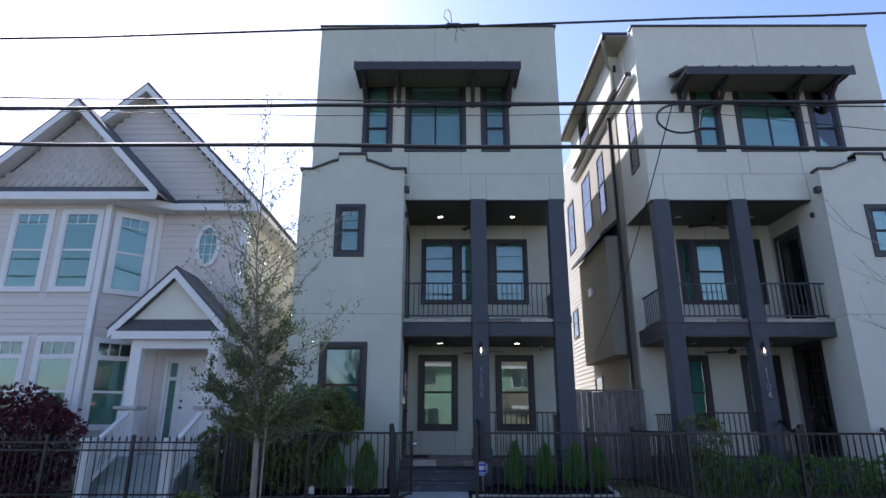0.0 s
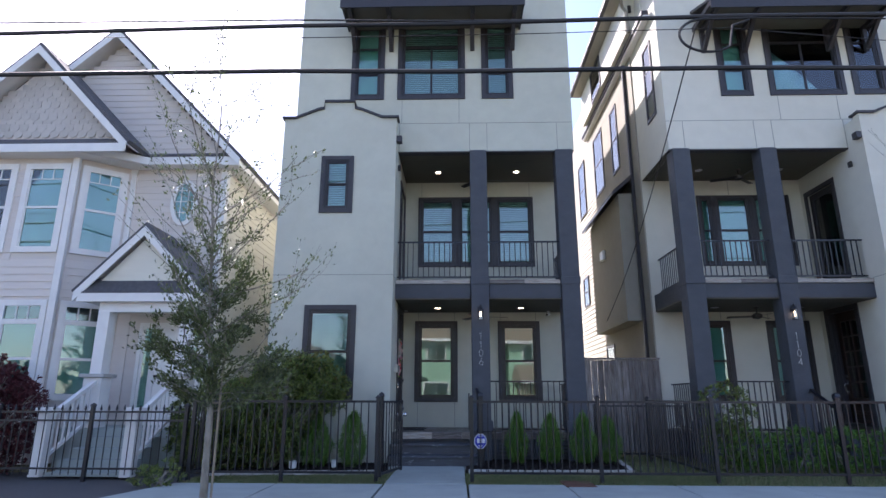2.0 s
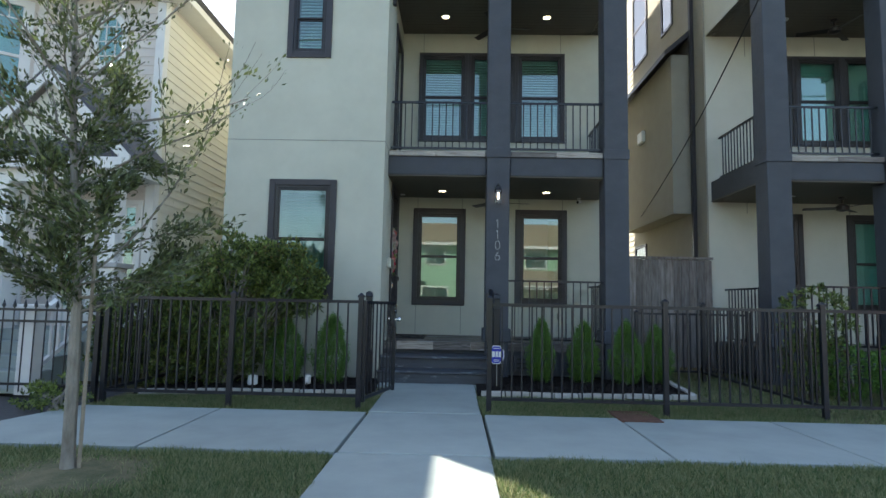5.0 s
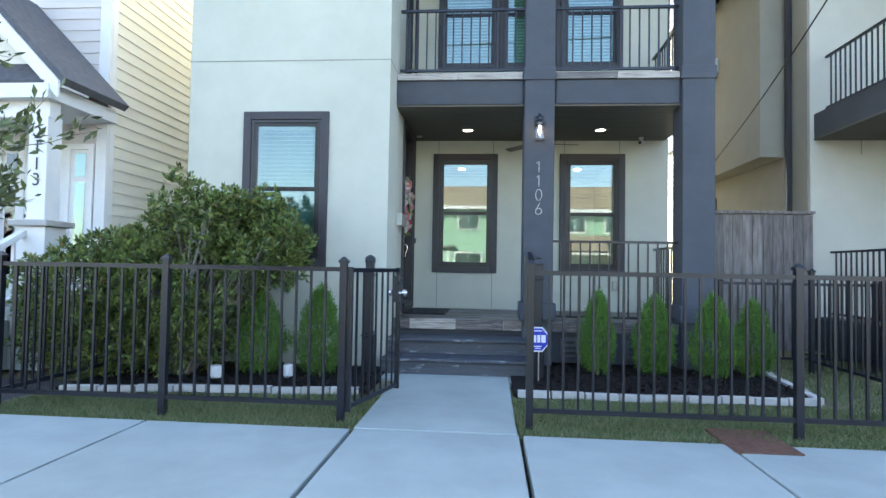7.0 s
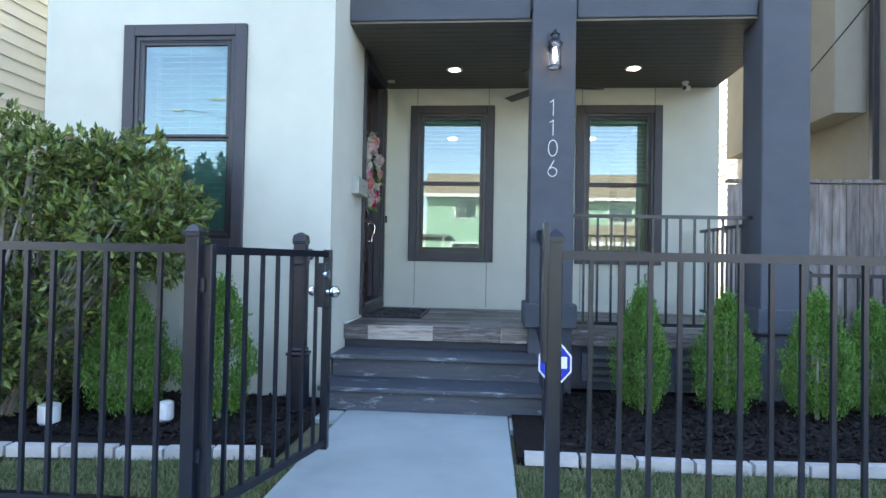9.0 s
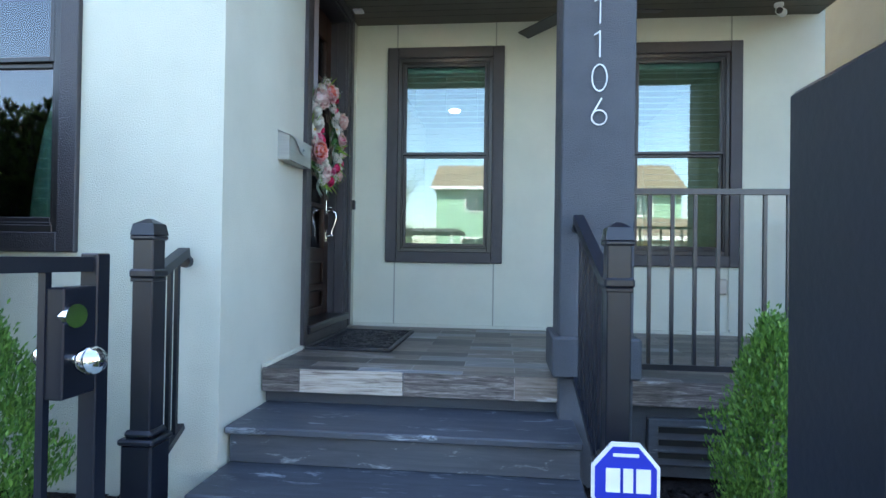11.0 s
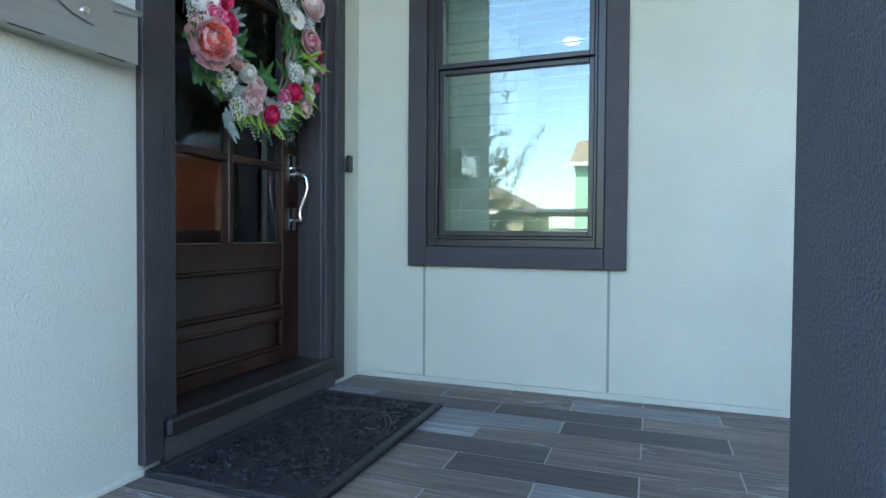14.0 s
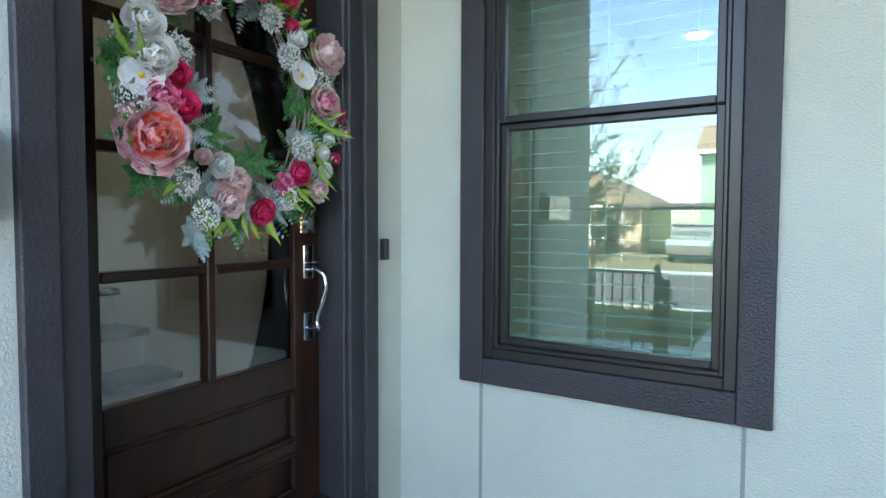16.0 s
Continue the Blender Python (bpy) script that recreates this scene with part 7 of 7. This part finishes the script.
def chips(x0, x1, y0, y1, z, count):
    """Loose bark chips lying at all angles."""
    P = np.stack([np.random.uniform(x0, x1, count), np.random.uniform(y0, y1, count), z + np.random.uniform(0.0, 0.018, count)], 1)
    a = np.random.uniform(0, 6.28, count)
    L, W = np.random.uniform(0.012, 0.035, count), np.random.uniform(0.004, 0.010, count)
    U = np.stack([np.cos(a), np.sin(a), np.random.normal(0, 0.35, count)], 1) * L[:, None]
    V = np.stack([-np.sin(a), np.cos(a), np.random.normal(0, 0.5, count)], 1) * W[:, None]
    T = np.array([0, 0, 0.006])
    v = np.stack([P - U - V, P + U - V, P + U + V, P - U + V, P + T], 1).reshape(-1, 3)
    i = np.arange(count)[:, None] * 5
    f = np.concatenate([i + np.array([[p, q, 4]]) for p, q in ((0, 1), (1, 2), (2, 3), (3, 0))], 0)
    me = bpy.data.meshes.new("bark_chips")
    me.from_pydata(v.tolist(), [], f.tolist())
    me.materials.append(CHIPS)
    tagged(new("bark_chips", me), label="loose black bark mulch chips", category="mulch", kind="stuff")


chips(0.58, 3.12, 11.05, 12.45, 0.016, 16000)
chips(-3.8, -1.12, 10.86, 11.98, 0.016, 14000)

# ---- across the street, seen in the panes ----
def far_house(x0, x1, y, h, roof_h, mat, label, windows, ridge="x"):
    t = thing("far_house", ((x0 + x1) / 2, y, 0), label, "house", "houses across the street")
    part("wall", boxed(x0, x1, y - 9, y, -0.03, h), mat, t)
    bm = bmesh.new()
    if ridge == "x":
        prism(bm, [(y + 0.5, h - 0.1), (y - 9.5, h - 0.1), (y - 4.5, h + roof_h)], "x", x0 - 0.4, x1 + 0.4)
    else:
        prism(bm, [(x0 - 0.5, h - 0.1), (x1 + 0.5, h - 0.1), ((x0 + x1) / 2, h + roof_h)], "y", y - 9.4, y + 0.6)
    part("roof", bm, BROWN_ROOF, t)
    bm = bmesh.new()
    box(bm, x0 - 0.4, x1 + 0.4, y + 0.5, y + 0.56, h - 0.3, h - 0.05)
    part("fascia", bm, WHITE, t)
    for wx, wz, ww, wh in windows:
        w = new("window")
        BASES[w], w.parent = BASES[t], t
        part("window_frame", boxed(wx - ww / 2 - 0.12, wx + ww / 2 + 0.12, y, y + 0.05, wz - 0.12, wz + wh + 0.12), WHITE, w)
        part("pane", boxed(wx - ww / 2, wx - 0.04, y + 0.05, y + 0.07, wz, wz + wh), GLASS, w)
        part("pane", boxed(wx + 0.04, wx + ww / 2, y + 0.05, y + 0.07, wz, wz + wh), GLASS, w)
        part("backing", boxed(wx - ww / 2, wx + ww / 2, y + 0.051, y + 0.055, wz, wz + wh), ROOM, w)
    return t


far_house(-4.6, 3.4, -22, 6.2, 2.2, GREEN_SIDING, "green two-storey house with white-framed windows across the street", [(-1.7, 4.4, 1.5, 1.3), (1.6, 4.4, 1.5, 1.3), (-1.7, 1.0, 2.0, 1.4), (1.8, 1.0, 1.4, 1.4)])
far_house(-14.5, -7.0, -17, 2.9, 2.1, TAN_SIDING, "low tan gabled house across the street", [(-12.5, 0.9, 1.3, 1.2), (-9.2, 0.9, 1.3, 1.2)], "y")
far_house(4.6, 12.6, -22, 6.0, 2.4, GREEN_SIDING, "second green two-storey house with a brown roof across the street", [(6.6, 4.2, 1.6, 1.3), (9.8, 4.2, 1.6, 1.3)])
far_house(5.2, 11.8, -15, 2.5, 1.3, TAN_SIDING, "low tan house front with a brown roof across the street", [(7.0, 0.8, 1.6, 1.1), (9.8, 0.8, 1.6, 1.1)])
far_house(29, 41, -16, 7.0, 1.5, BRICK_FAR, "orange brick two-storey house across the street", [(x_, z_, 1.3, 1.5) for x_ in (31, 33.6, 36.4, 39) for z_ in (1.0, 4.3)])
pole = thing("utility_pole", (-10.6, -6.2, 0), "weathered wooden utility pole with a lamp arm across the street", "utility pole")
bm = bmesh.new()
rod(bm, (-10.6, -6.2, -0.03), (-10.6, -6.2, 8.2), 0.14, 0.10, 10)
part("pole", bm, TWIG, pole)
part("crossarm", boxed(-11.4, -9.8, -6.15, -6.05, 7.5, 7.6, bevel=0.01), TWIG, pole)
bm = bmesh.new()
tube(bm, [(-10.6, -6.1, 6.6), (-11.3, -5.8, 6.9), (-12.2, -5.4, 6.95)], 0.03)
box(bm, -12.6, -12.15, -5.5, -5.28, 6.86, 6.98, bevel=0.02)
part("lamp_arm", bm, STEEL, pole)
port = thing("carport", (-5.9, -14, 0), "open carport with a flat roof on white posts across the street", "carport")
part("roof", boxed(-7.0, -2.2, -18, -11.0, 2.45, 2.6), ROOF, port)
for x in (-6.6, -2.5):
    part("post", boxed(x - 0.07, x + 0.07, -11.3, -11.16, -0.03, 2.45), WHITE, port)
car = thing("parked_car", (-3.6, -12.5, 0), "silver sport utility car parked under the carport", "car")
bm = bmesh.new()
prism(bm, [(-14.6, 0.35), (-10.3, 0.35), (-10.1, 0.75), (-10.4, 1.0), (-11.3, 1.1), (-11.9, 1.65), (-14.2, 1.65), (-14.6, 1.0)], "x", -4.5, -2.7)
part("body", bm, FLAG, car)
for x in (-4.5, -2.9):
    for y in (-11.1, -13.7):
        bm = bmesh.new()
        rod(bm, (x, y, 0.3), (x + 0.22, y, 0.3), 0.33, n=20)
        part("wheel", bm, BLACK, car)
bm = bmesh.new()
prism(bm, [(-11.36, 1.14), (-11.32, 1.16), (-11.9, 1.60), (-11.93, 1.57)], "x", -4.35, -2.85)
part("windscreen", bm, GLASS, car)

# ---- porch floor tiles ----
part("grout_bed", boxed(-1.108, 2.74, 12.50, 14.42, 0.534, 0.5548), GROUT, house_1)
random.seed(11)
EDGES = [12.488, 12.572] + [12.572 + 0.1465 * k for k in range(1, 13)]
FIRST = {(0, 0): TILE_DARK, (0, 1): TILE_BLUE, (0, 2): TILE, (0, 3): TILE_ROUGH, (1, 0): TILE_DARK, (1, 1): TILE_TAN, (1, 2): TILE_TAN, (1, 3): TILE, (2, 0): TILE_DARK, (2, 1): TILE_DARK, (2, 2): TILE_BLUE, (3, 0): TILE, (3, 1): TILE, (3, 2): TILE_BLUE, (3, 3): TILE}
for row, (ya, yb) in enumerate(zip(EDGES, EDGES[1:] + [14.418])):
    start = -1.137 if row % 2 == 0 else -1.42
    xs = [-1.100] + [start + 0.5625 * k for k in range(9) if -1.05 < start + 0.5625 * k < 2.72] + [2.74]
    yb = min(yb, 14.418)
    for col_, (a, b) in enumerate(zip(xs, xs[1:])):
        if yb - ya > 0.02:
            mat_ = FIRST.get((row, col_)) or random.choice((TILE, TILE, TILE, TILE_BLUE, TILE_DARK, TILE_TAN))
            part("tile", boxed(a + 0.0026, b - 0.0026, ya + 0.0026, yb - 0.0026, 0.541, 0.556 + random.uniform(-0.0006, 0.0006)), mat_, house_1)
part("edge_bed", boxed(-1.10, 0.503, 12.497, 12.56, 0.435, 0.541), GROUT, house_1)
for a, b, m_ in ((-1.104, -0.892, TILE_ROUGH), (-0.892, -0.324, TILE_PALE), (-0.324, 0.264, TILE_ROUGH), (0.264, 0.508, TILE_TAN)):
    part("edge_tile", boxed(a + 0.002, b - 0.002, 12.484, 12.497, 0.430, 0.554), m_, house_1, "wood-look tile on the porch edge")
for a, b in ((0.845, 1.55), (1.55, 2.33)):
    part("edge_tile", boxed(a + 0.002, b - 0.002, 12.484, 12.497, 0.430, 0.554), TILE_ROUGH, house_1, "wood-look tile on the porch edge")
part("edge_bed", boxed(0.85, 2.34, 12.497, 12.56, 0.435, 0.541), GROUT, house_1)
part("tile_floor", boxed(5.0, 8.75, 12.50, 14.42, 0.53, 0.556), TILE, house_2)
